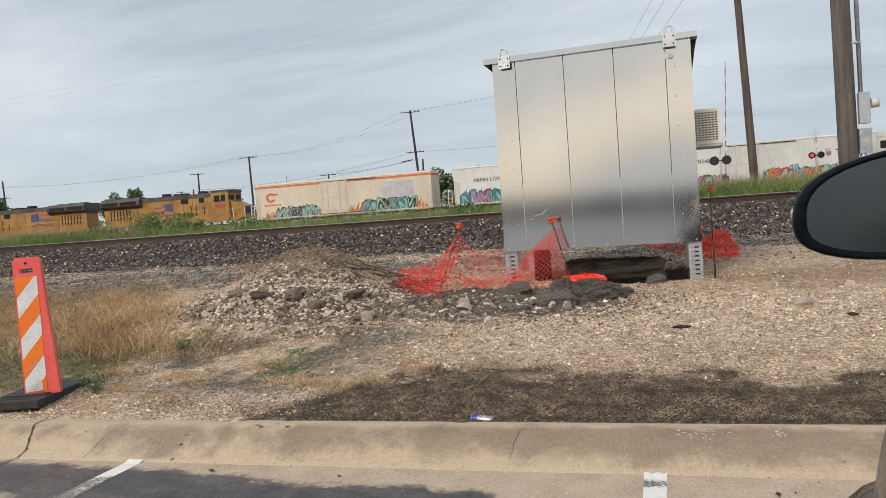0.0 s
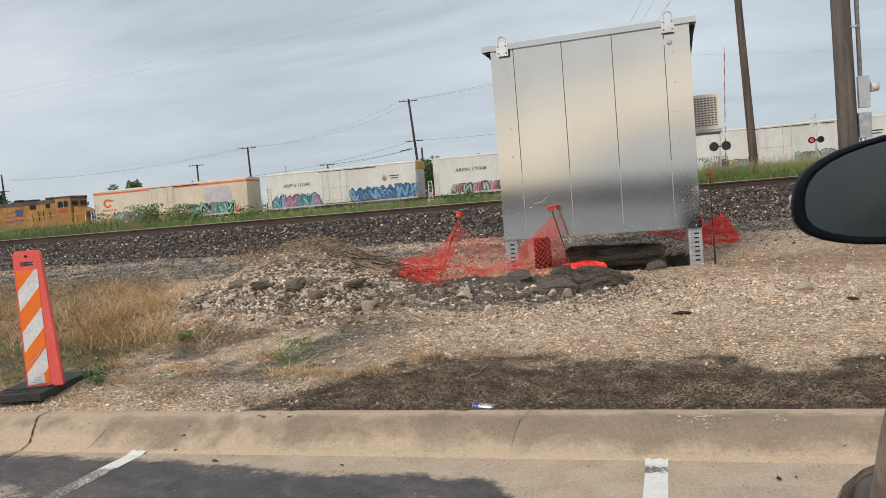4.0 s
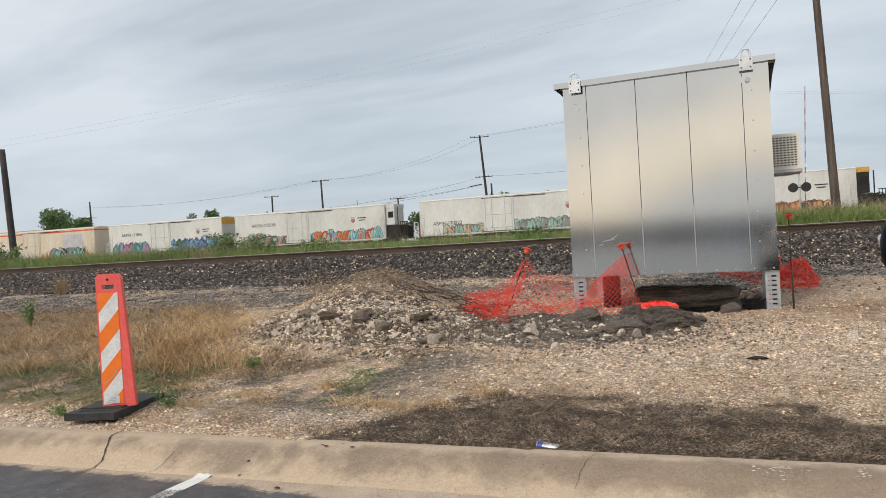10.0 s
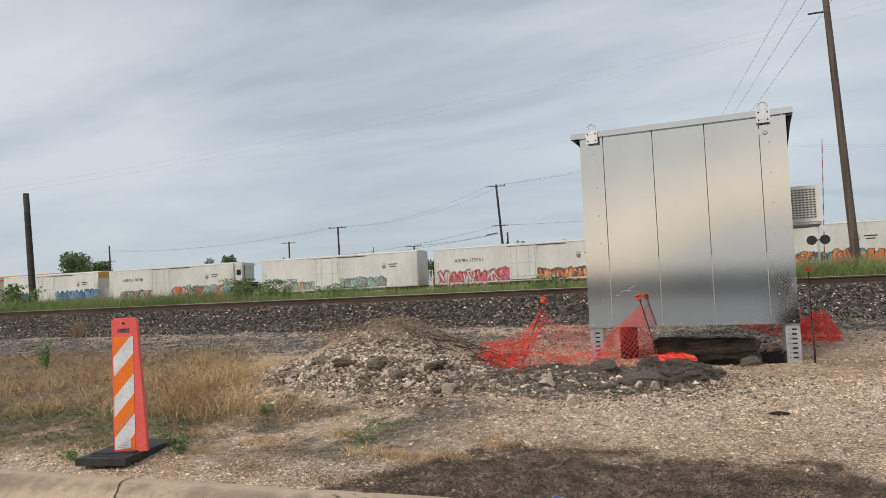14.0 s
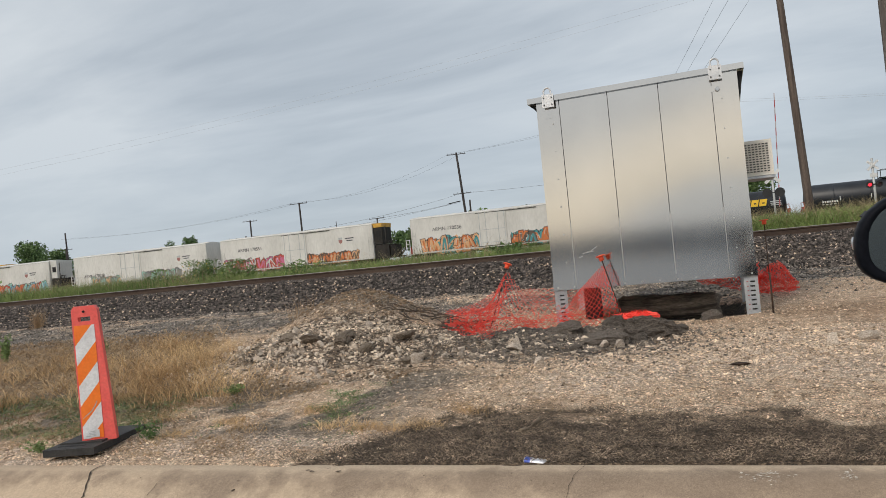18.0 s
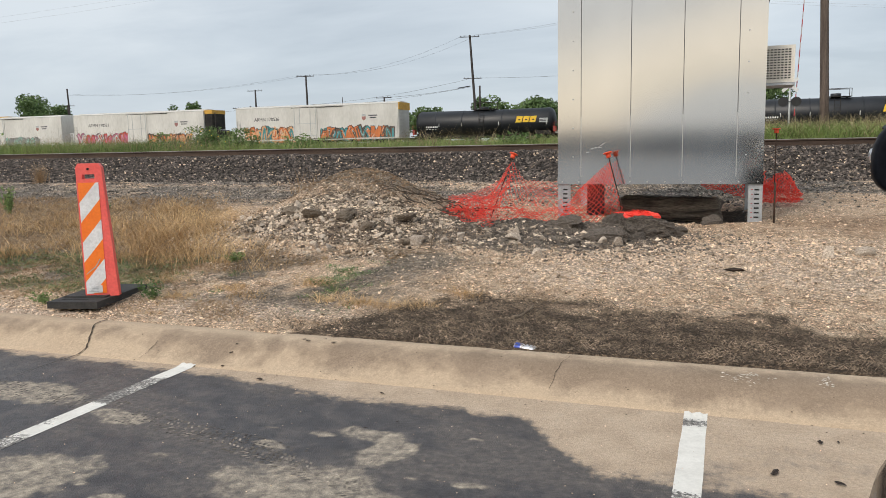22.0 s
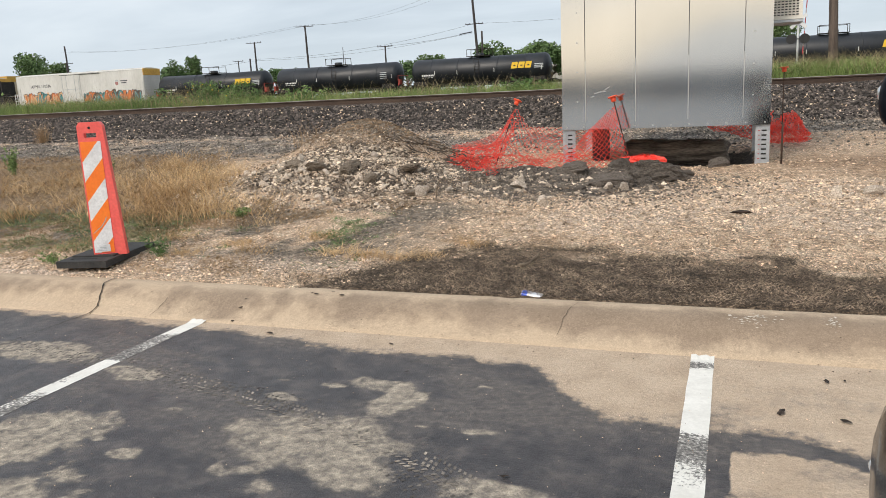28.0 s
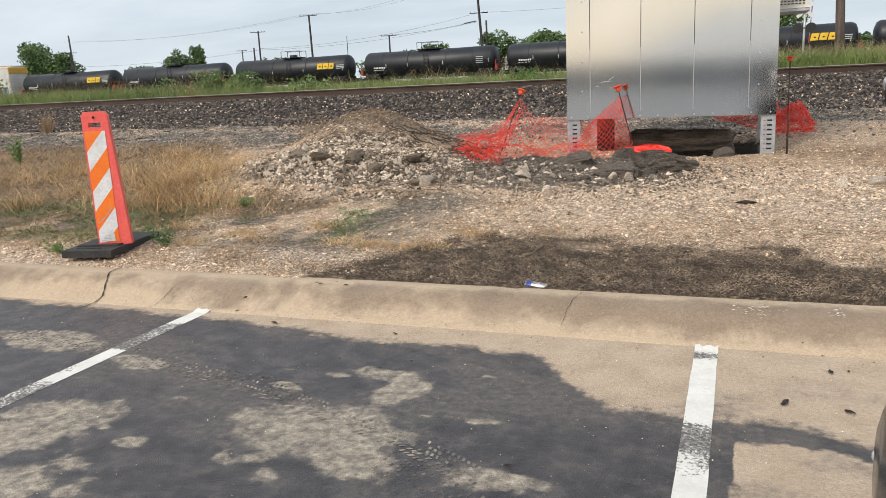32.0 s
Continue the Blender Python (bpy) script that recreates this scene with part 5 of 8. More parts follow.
# loose stones that can be told apart, on the heap's face
heap = thing("rubble_heap", "heap of pale limestone rubble and dirt", "rubble heap", pose(-4.2, 8.4, 0))
for i in range(280):
    while True:
        x, y = -4.25 + rs.gauss(0, .95), 7.95 + rs.gauss(0, .55)
        if 6.9 < y < 9.1 and -6.1 < x < -2.0 and (y - 6.7) > abs(x + 4.2) * .22:
            break
    s = min(.055, .014 + rs.expovariate(80))
    ob = new("stone", ROCKS[2 + rs.randrange(9)])
    ob.parent = heap
    ob.matrix_basis = Matrix.LocRotScale((x + 4.2, y - 8.4, gz(x, y) + s * .35), Euler((rs.uniform(0, 6), rs.uniform(0, 6), rs.uniform(0, 6))), (s * rs.uniform(.8, 1.5), s * rs.uniform(.7, 1.1), s * rs.uniform(.5, .9)))


M["earth_crumb"] = mat("brown_earth", (0.13, 0.085, 0.052), (0.31, 0.215, 0.135), 0.95, 0, 6, 90, 0.3, 0.3, world=True, island=0.4)


def scatter(name, n, gen, size, mt, label, cat, seed, flat=.7):
    """Many small angular stones in one mesh."""
    R = np.random.RandomState(seed)
    base_v = np.array([(1, 0, 0), (-1, 0, 0), (0, 1, 0), (0, -1, 0), (0, 0, 1), (0, 0, -1)], float)
    base_f = np.array([(0, 2, 4), (2, 1, 4), (1, 3, 4), (3, 0, 4), (2, 0, 5), (1, 2, 5), (3, 1, 5), (0, 3, 5)])
    P = gen(R, n)
    n = len(P)
    S = size(R, n)
    V = np.repeat(base_v[None], n, 0) * (1 + .7 * (R.rand(n, 6, 1) - .5)) + (R.rand(n, 6, 3) - .5) * .55
    A = R.rand(n) * 6.283
    B = (R.rand(n) - .5) * 2.2
    ca, sa, cb, sb = np.cos(A), np.sin(A), np.cos(B), np.sin(B)
    x, y, z = V[..., 0], V[..., 1], V[..., 2]
    y, z = y * cb[:, None] - z * sb[:, None], y * sb[:, None] + z * cb[:, None]
    x, y = x * ca[:, None] - y * sa[:, None], x * sa[:, None] + y * ca[:, None]
    V = np.stack([x, y, z * flat], -1) * S[:, None, None]
    V[..., 0] += P[:, 0, None]
    V[..., 1] += P[:, 1, None]
    V[..., 2] += (ground_z(P[:, 0], P[:, 1]) + S * .15)[:, None]
    F = (base_f[None] + (np.arange(n) * 6)[:, None, None]).reshape(-1, 3)
    ob = raw(name, V.reshape(-1, 3).tolist(), F.tolist(), mt)
    return tagged(ob, label, cat, kind="stuff")


def gen_gravel(R, n):
    y = 4.7 + 10 * R.rand(n) ** 1.3
    x = -7 + 10 * R.rand(n) + (y - 4.7) * (R.rand(n) - .75) * .7
    keep = (R.rand(n) > .6 * np.exp(-(((x + 3.6) / 1.1) ** 2 + ((y - 5.2) / .5) ** 2))) & (R.rand(n) < .10 + .45 * np.clip(a_pale(x, y), 0, 1) + .35 * streak(x, y)) & (R.rand(n) > a_mulch(x, y) * .985) & (R.rand(n) > a_dry(x, y) * .8) & (a_pit(x, y) < .3) & (R.rand(n) > a_soot(x, y) * .95) & (R.rand(n) > .7 * sstep(-2.0, -3.2, x) * sstep(7.3, 6.6, y) * sstep(5.0, 5.4, y)) & (R.rand(n) > .8 * np.clip(a_soil(x, y), 0, 1))
    return np.stack([x, y], 1)[keep]


def gen_heap(R, n):
    x, y = -4.2 + R.randn(n) * 1.0, 8.3 + R.randn(n) * .7
    x2, y2 = -1.75 + R.randn(n) * .8, 8.45 + R.randn(n) * .38
    P = np.concatenate([np.stack([x, y], 1), np.stack([x2, y2], 1)[: n // 12]])
    return P[(P[:, 1] > 6.8) & ((P[:, 1] < 9.05 - .25 * np.abs(P[:, 0] + 4.2)) | (R.rand(len(P)) < .05))]


def gen_ballast(R, n):
    y = 15.0 + 3.4 * R.rand(n)
    x = 7 - 42 * R.rand(n) ** 1.15
    return np.stack([x, y], 1)


scatter("gravel", 250000, gen_gravel, lambda R, n: .0036 + .0145 * R.rand(n) ** 3.6 + .010 * (R.rand(n) > .996), M["pebbles"], "pale limestone gravel scattered over the earth", "gravel", 1)
scatter("rubble", 10500, gen_heap, lambda R, n: .008 + .024 * R.rand(n) ** 3, M["rubble_stone"], "small broken limestone of the spoil heap", "rubble", 2)
def gen_toe(R, n):
    x, y = 7 - 31 * R.rand(n) ** 1.2, 11.6 + 4.4 * R.rand(n) ** .7
    return np.stack([x, y], 1)[R.rand(n) > .85 * a_sandy(x, y)]


scatter("toe_gravel", 62000, gen_toe, lambda R, n: .008 + .022 * R.rand(n) ** 2.2, M["toe_stone"], "grey and white stones spilled at the foot of the ballast", "gravel", 4)
scatter("ballast", 60000, gen_ballast, lambda R, n: .018 + .026 * R.rand(n), M["ballast"], "grey crushed-stone railway ballast on the embankment slope", "ballast", 3, .85)


scatter("ballast_flecks", 4200, gen_ballast, lambda R, n: .018 + .020 * R.rand(n), M["pebbles"], "pale stones among the track ballast", "ballast", 6, .85)
scatter("soot_grit", 15000, lambda R, n: np.stack([-1.7 + R.randn(n) * .75, 8.35 + R.randn(n) * .42], 1), lambda R, n: .006 + .016 * R.rand(n) ** 2.5, M["clod"], "crumbled black asphalt grit before the cabinet", "rubble", 7)
scatter("limestone_chips", 800, lambda R, n: np.stack([-1.65 + R.randn(n) * .75, 8.05 + R.randn(n) * .36], 1), lambda R, n: .008 + .034 * R.rand(n) ** 3, M["rubble_stone"], "white limestone chips strewn over the dark rubble", "rubble", 12)
scatter("dark_crumbs", 30000, gen_gravel, lambda R, n: .004 + .012 * R.rand(n) ** 3, M["earth_crumb"], "dark earth crumbs and bark bits among the gravel", "gravel", 14)
scatter("peak_crumbs", 5000, lambda R, n: np.stack([-4.7 + R.randn(n) * .7, 9.8 + R.randn(n) * .5], 1), lambda R, n: .006 + .018 * R.rand(n) ** 3, M["earth_crumb"], "brown earth crumbs on the spoil heap", "rubble", 8)


def stick(pts, r, label, mt=M["twig"]):
    bm = bmesh.new()
    n = 6
    rings = []
    for i, p in enumerate(pts):
        rr = r * (1 - .6 * i / len(pts))
        rings.append([(p[0] + rr * math.cos(a) * .8, p[1] + rr * math.cos(a) * .6, p[2] + rr * math.sin(a)) for a in [2 * math.pi * k / n for k in range(n)]])
    loft(bm, rings)
    return solid("stick", bm, mt, label, "stick", None, "sticks and twigs")


def curvy(p, ang, ln, bend, n=9, lift=.02):
    out, x, y = [], p[0], p[1]
    for i in range(n):
        out.append((x, y, gz(x, y) + lift + .02 * rs.random()))
        x += ln / n * math.cos(ang)
        y += ln / n * math.sin(ang)
        ang += bend / n + rs.uniform(-.2, .2)
    return out


stick(curvy((-4.75, 7.15), -.3, .55, -1.2), .012, "thin curved dry root lying at the foot of the heap")
stick(curvy((-1.31, 5.17), 1.2, .40, .2), .014, "short dry stick on the dark mulch")
stick(curvy((-3.2, 7.15), .1, .6, .3), .010, "dry twig in the rubble")
stick([(-2.74, 7.30, gz(-2.74, 7.30)), (-2.73, 7.31, gz(-2.74, 7.30) + .10), (-2.70, 7.32, gz(-2.74, 7.30) + .20)], .009, "pale forked stick standing in the rubble")
for i in range(34):
    stick(curvy((rs.uniform(-3.9, -2.9), rs.uniform(8.75, 9.5)), rs.uniform(0, 6.28), rs.uniform(.2, .6), rs.uniform(-1.4, 1.4), 8, .05 + .12 * rs.random()), rs.uniform(.006, .012), "dark dry twig tangled behind the heap", M["twig_dark"])
for i in range(10):
    stick(curvy((rs.uniform(-3.9, -2.6), rs.uniform(7.0, 7.5)), rs.uniform(-.4, .4), rs.uniform(.25, .6), rs.uniform(-1, 1), 7, .02), rs.uniform(.003, .006), "dry twig at the foot of the heap")


# dark rags of old roofing felt trodden into the gravel
for x, y, w in ((.154, 6.89, .10), (2.25, 8.33, .13), (1.55, 7.2, .05)):
    bm = bmesh.new()
    rim = [bm.verts.new((w * rs.uniform(.6, 1.1) * math.cos(a), w * .35 * rs.uniform(.5, 1.1) * math.sin(a), rs.uniform(.0, .022))) for a in [2 * math.pi * k / 13 for k in range(13)]]
    mid = bm.verts.new((0, 0, .03))
    low = bm.verts.new((0, 0, -.01))
    for k in range(13):
        bm.faces.new((rim[k], rim[(k + 1) % 13], mid))
        bm.faces.new((rim[(k + 1) % 13], rim[k], low))
    solid("felt_scrap", bm, M["leaf_litter"], "crumpled dark scrap of roofing felt trodden into gravel", "scrap", pose(x, y, gz(x, y) + .006), "felt scraps")


# dark shredded mulch: many thin flakes
def build_mulch():
    R = np.random.RandomState(12)
    n = 76000
    x, y = -3.4 + 6.4 * R.rand(n), 4.62 + 1.6 * R.rand(n)
    k = R.rand(n) < a_mulch(x, y)
    x, y = x[k], y[k]
    z = ground_z(x, y)
    vs, fs = [], []
    for i in range(len(x)):
        a, l, w = R.rand() * 1.1 - .55, .004 + .013 * R.rand() ** 3, .0011 + .0022 * R.rand()
        dx, dy = l * math.cos(a), l * math.sin(a)
        px, py = -dy / l * w, dx / l * w
        k0 = len(vs)
        h = .004 + .020 * R.rand()
        t = .02 * (R.rand() - .5)
        vs.extend(((x[i] - dx - px, y[i] - dy - py, z[i] + h - t), (x[i] - dx + px, y[i] - dy + py, z[i] + h - t), (x[i] + dx + px, y[i] + dy + py, z[i] + h + t), (x[i] + dx - px, y[i] + dy - py, z[i] + h + t),
                   (x[i], y[i], z[i] + h + w * 1.5)))
        fs.extend(((k0, k0 + 1, k0 + 4), (k0 + 1, k0 + 2, k0 + 4), (k0 + 2, k0 + 3, k0 + 4), (k0 + 3, k0, k0 + 4)))
    m = mat("shredded_mulch", (0.070, 0.053, 0.038), (0.29, 0.22, 0.158), 0.9, 0, 5, 40, 0.3, 0, world=True, island=0.8)
    tagged(raw("mulch", vs, fs, m), "dark shredded plant mulch washed up behind the kerb", "mulch", kind="stuff")


build_mulch()


# ---- grass and weeds ----
def grass(name, pts, hgt, wid, bend, mt, label, seed, cat="grass"):
    R = np.random.RandomState(seed)
    n = len(pts)
    x, y = pts[:, 0], pts[:, 1]
    z = ground_z(x, y)
    h = hgt * (.45 + .8 * R.rand(n))
    a = R.rand(n) * 6.283
    b = bend * h * (.3 + R.rand(n))
    w = wid * (.6 + .8 * R.rand(n))
    fa = R.rand(n) * 6.283
    cx, cy = np.cos(fa) * w, np.sin(fa) * w
    dx, dy = np.cos(a) * b, np.sin(a) * b
    V = np.empty((n, 5, 3))
    for k, (t, ww) in enumerate(((0, 1), (0, -1), (.55, .75), (.55, -.75), (1, 0))):
        V[:, k, 0] = x + dx * t * t + cx * ww
        V[:, k, 1] = y + dy * t * t + cy * ww
        V[:, k, 2] = z - .02 + h * t * (1 - .25 * bend * t)
    o = (np.arange(n) * 5)[:, None]
    F = [tuple(f) for f in (np.array([0, 1, 3, 2])[None] + o).tolist()] + [tuple(f) for f in (np.array([2, 3, 4])[None] + o).tolist()]
    return tagged(raw(name, V.reshape(-1, 3).tolist(), F, mt), label, cat, kind="stuff")


R0 = np.random.RandomState(77)


def field(n, x0, x1, y0, y1, dens):
    x, y = x0 + (x1 - x0) * R0.rand(n), y0 + (y1 - y0) * R0.rand(n)
    return np.stack([x, y], 1)[R0.rand(n) < dens(x, y)]


grass("dry_grass", field(90000, -16, -3.6, 5.3, 13, lambda x, y: a_dry(x, y) * sstep(.34, .62, fbm(x, y, 1.6, 3)) * .8 * sstep(-11, -6, x)), .29, .0030, 1.2, M["straw"], "tall bleached dry grass beside the rubble heap", 1)
grass("dry_grass_flattened", field(24000, -14, -3.4, 5.0, 12.5, lambda x, y: a_dry(x, y) * .8), .20, .0045, 2.2, M["straw_dark"], "matted dead grass on the earth", 2)
grass("grass_tufts", field(52000, -6.5, .5, 4.75, 7.2, lambda x, y: sstep(.50, .66, fbm(x, y, 2.4, 41)) * (1 - .96 * a_mulch(x, y)) * sstep(.2, -1.5, x) * (1 - .9 * sstep(-3.2, -2.6, x) * sstep(5.9, 6.3, y))), .075, .0024, 1.4, M["straw_dark"], "short dead grass tufts near the kerb", 3)
grass("thin_dead_grass", field(32000, -11, -3.6, 4.9, 6.7, lambda x, y: (.3 + .75 * sstep(.42, .6, fbm(x, y, 1.8, 47))) * sstep(-3.6, -5.2, x)), .085, .0030, 1.7, M["straw_dark"], "thin trampled dead grass between weeds and kerb", 26)
grass("dry_grass_stubble", field(9000, -3.2, 1.0, 5.2, 6.5, lambda x, y: np.exp(-((y - 5.95 - .12 * np.sin(x * 2)) / .16) ** 2) * sstep(.45, .6, fbm(x, y, 3, 19)) * (1 - .8 * a_mulch(x, y))), .055, .0022, 1.8, M["straw_dark"], "sparse dry stubble along the mulch edge", 6)
grass("green_weeds", field(110000, -10, -2.6, 5.0, 7.0, lambda x, y: (sstep(.54, .68, fbm(x, y, 1.9, 61)) + 1.0 * sstep(.30, .48, fbm(x, y, 1.5, 63)) * sstep(-4.4, -5.3, x)) * sstep(5.0, 5.7, y) * sstep(6.9, 6.4, y)), .055, .0045, 1.4, M["weed"], "low green weeds between the dry grass", 4)
tufts = [(-4.28, 5.28, .10), (-3.72, 5.43, .13), (-3.95, 5.62, .09), (-2.92, 5.45, .10), (-2.62, 5.38, .10), (-2.40, 5.36, .13), (-2.12, 5.40, .09), (-1.85, 5.75, .08), (-4.75, 5.75, .12), (-3.3, 5.9, .08)]
grass("rusty_tufts", np.concatenate([np.stack([R0.normal(x, r, 170), R0.normal(y, r * .6, 170)], 1) for x, y, r in tufts]), .115, .0022, 1.3, M["straw"], "small rust-coloured dry grass tufts on the bare earth", 31)
tall = lambda x, y: sstep(22.3, 23.2, y) * np.maximum(.35 + .65 * sstep(.3, .6, fbm(x, y, .35, 5)), sstep(-1, 1, x))
grass("tall_grass", field(90000, -60, 9, 22.2, 30, tall), .62, .007, .7, M["tall_grass"], "tall green grass beyond the main track", 5)
grass("lush_grass", field(16000, .2, 9, 22.6, 29.5, lambda x, y: .5 + .5 * sstep(.35, .6, fbm(x, y, .6, 25))), .80, .009, .7, M["tall_grass"], "dense green grass beside the crossing", 8)
grass("seeding_grass", field(15000, -60, 9, 22.8, 31, lambda x, y: sstep(.42, .62, fbm(x, y, .5, 15)) * (1 - .75 * sstep(-1, 1, x))), .95, .007, .6, M["seed_grass"], "tall tan seeding grass beyond the main track", 7)
grass("crossing_grass", field(24000, -.5, 9.5, 23, 29, lambda x, y: np.ones_like(x)), .78, .008, .7, M["tall_grass"], "thick green grass round the leaning pole", 8)
grass("crossing_seed_grass", field(9000, -.5, 9.5, 23, 29, lambda x, y: np.ones_like(x)), 1.0, .006, .6, M["seed_grass"], "tan seed heads over the grass round the leaning pole", 28)
grass("rank_grass", field(52000, -60, -20, 22.6, 28, lambda x, y: sstep(-15, -22, x)), .8, .007, .7, M["tall_grass"], "rank green grass in the ditch beyond the main track", 21)
grass("seed_haze", field(13000, -60, -14, 22.6, 29, lambda x, y: sstep(-14, -20, x) * sstep(.3, .55, fbm(x, y, .4, 35))), 1.15, .0035, .5, M["seed_grass"], "fine tan seed heads over the ditch grass", 22)
grass("ballast_weed", np.array([[-16.3 + .22 * math.sin(k * 2.4) * (k % 7) / 7, 15.0 + .2 * math.cos(k * 1.7) * (k % 5) / 5] for k in range(160)] + [[-7.7 + .2 * math.sin(k * 2.4), 13.4 + .25 * math.cos(k * 1.7)] for k in range(90)]), .55, .0035, .45, M["straw_dark"], "dry weeds standing in the ballast", 23)
grass("far_grass", field(26000, -110, 14, 56, 79, lambda x, y: np.ones_like(x) * .8), 1.0, .03, .5, M["seed_grass"], "rank grass before the freight train", 9)
grass("far_green_grass", field(20000, -110, 14, 60, 79, lambda x, y: np.ones_like(x) * .8), .95, .035, .5, M["tall_grass"], "rank green grass before the freight train", 10)


def leaf_cloud(vs, fs, c, r, n, size, R):
    for _ in range(n):
        d = Vector((R.gauss(0, 1), R.gauss(0, 1), R.gauss(0, 1))).normalized() * (R.random() ** .4)
        p = Vector((c[0] + d.x * r[0], c[1] + d.y * r[1], c[2] + d.z * r[2]))
        u = Vector((R.gauss(0, 1), R.gauss(0, 1), R.gauss(0, .7))).normalized()
        w = u.cross(Vector((R.gauss(0, 1), R.gauss(0, 1), R.gauss(0, 1)))).normalized()
        s = size * R.uniform(.6, 1.3)
        k = len(vs)
        vs.extend((p - u * s, p + w * s * .5, p + u * s, p - w * s * .5))
        fs.append((k, k + 1, k + 2, k + 3))


def bush(x, y, w, h, n, size, seed, label, name="bush", blooms=0):
    R = random.Random(seed)
    b = thing(name, label, "bush", pose(x, y, gz(x, y)))
    vs, fs = [], []
    bm = bmesh.new()
    for i in range(14):
        px, hh = R.gauss(0, w * .32), h * R.uniform(.45, 1.0)
        tip = (px * 1.25, R.gauss(0, w * .2), hh)
        tube(bm, (px * .4, R.gauss(0, .05 * min(1, w)), 0), tip, .006 * min(1, 2 * h), .003 * min(1, 2 * h), 5)
        for k in range(3):
            t = .4 + .3 * k
            leaf_cloud(vs, fs, (px * (.4 + .85 * t), tip[1] * t, hh * t), (w * .17, w * .15, h * .16), n // 42, size, R)
    part("stem", bm, M["weed"], b)
    lv = raw("foliage", vs, fs, M["bush"])
    lv.parent = b
    if blooms:
        bm = bmesh.new()
        bmesh.ops.create_icosphere(bm, subdivisions=1, radius=.022)
        me = mesh_of("bloom", bm, M["logo_yellow"])
        for i in range(blooms):
            ob = new("bloom", me)
            ob.parent = b
            ob.location = (R.gauss(0, w * .35), -w * .3 + R.gauss(0, .1), h * R.uniform(.35, .95))
    return b


bush(-19.0, 25.4, 2.5, 1.10, 5600, .045, 1, "leafy green sunflower bush beyond the main track", blooms=18)
bush(-20.6, 25.0, 1.5, .75, 1300, .05, 2, "low leafy green bush beyond the main track")
bush(-17.3, 25.6, 1.3, .8, 1200, .05, 3, "low leafy green bush beyond the main track")
bush(-30.6, 24.6, 1.8, 1.5, 1300, .08, 4, "green bush at the foot of the leaning pole")
bush(-14.2, 24.4, 1.2, .75, 600, .06, 12, "small green weed bush beyond the main track")
bush(-6.1, 24.4, 1.2, .7, 600, .06, 13, "small green weed bush beyond the main track")
for x, y, w, h, lb in ((-4.46, 5.20, .20, .17, "small leafy green weed beside the marker base"), (-5.29, 4.86, .20, .09, "small green weed at the marker base"), (-11.2, 9.65, .17, .46, "upright leafy weed in the dry grass"), (-9.75, 10.3, .14, .24, "leafy green weed in the dry grass"),
                       (-4.55, 6.5, .22, .10, "spreading green weed beside the dry grass")):
    bush(x, y, w, h, 320 if h < .3 else 600, .012 if h < .3 else .022, int(abs(x) * 100), lb, "weed")


# specks of dirt and stone caught on the kerb
Rk = np.random.RandomState(9)
kv, kf = [], []
for i in range(600):
    x, t, sz = -6.5 + 8.5 * Rk.rand(), Rk.rand(), .0012 + .004 * Rk.rand() ** 4
    if vnoise(x, 2.0, 1.7, 40) + .25 * Rk.rand() < .55:
        continue
    y = 4.0 + .42 * t ** 1.4
    z = kerb_z(y) + .003
    k = len(kv)
    kv.extend(((x - sz * 1.4, y, z), (x, y - sz, z), (x + sz * 1.4, y, z), (x, y + sz, z), (x, y, z + sz * .8)))
    kf.extend(((k, k + 1, k + 4), (k + 1, k + 2, k + 4), (k + 2, k + 3, k + 4), (k + 3, k, k + 4)))
ks, kg = [], []
for i in range(110):
    x, y, sz = (Rk.normal(.21, .055) if i % 3 else Rk.normal(.60, .02)), 4.40 + .035 * Rk.randn(), .002 + .006 * Rk.rand() ** 2
    z = kerb_z(min(y, 4.55)) + .004
    k = len(ks)
    ks.extend(((x - sz * 1.6, y, z), (x, y - sz * .7, z), (x + sz * 1.6, y, z), (x, y + sz * .7, z), (x, y, z + sz * .3)))
    kg.extend(((k, k + 1, k + 4), (k + 1, k + 2, k + 4), (k + 2, k + 3, k + 4), (k + 3, k, k + 4)))
tagged(raw("plaster_flakes", ks, kg, M["plaster"]), "white plaster flakes crushed onto the kerb", "plaster", kind="stuff")
tagged(raw("dirt_specks", kv, kf, M["kerb_dirt"]), "dark dirt specks caught on the kerb", "dirt", kind="stuff")

# ---- litter by the kerb ----
can = thing("drink_can", "crushed blue and white drink can lying behind the kerb", "can", pose(-1.09, 4.655, .143, 0, 6, -8))
bm = bmesh.new()
loft(bm, [[(x, r * math.cos(a) * 1.05, r * .75 * math.sin(a)) for a in [2 * math.pi * k / 16 for k in range(16)]] for x, r in ((-.075, .024), (-.065, .031), (-.02, .029), (.03, .031), (.055, .030), (.065, .024))])
part("can_body", bm, M["can_w"], can)
bm = bmesh.new()
loft(bm, [[(x, (r + .001) * math.cos(a) * 1.05, (r + .001) * .75 * math.sin(a)) for a in [2 * math.pi * k / 16 for k in range(16)]] for x, r in ((-.066, .031), (-.03, .0295))], caps=False)
part("can_band", bm, M["can_b"], can)
R = random.Random(31)
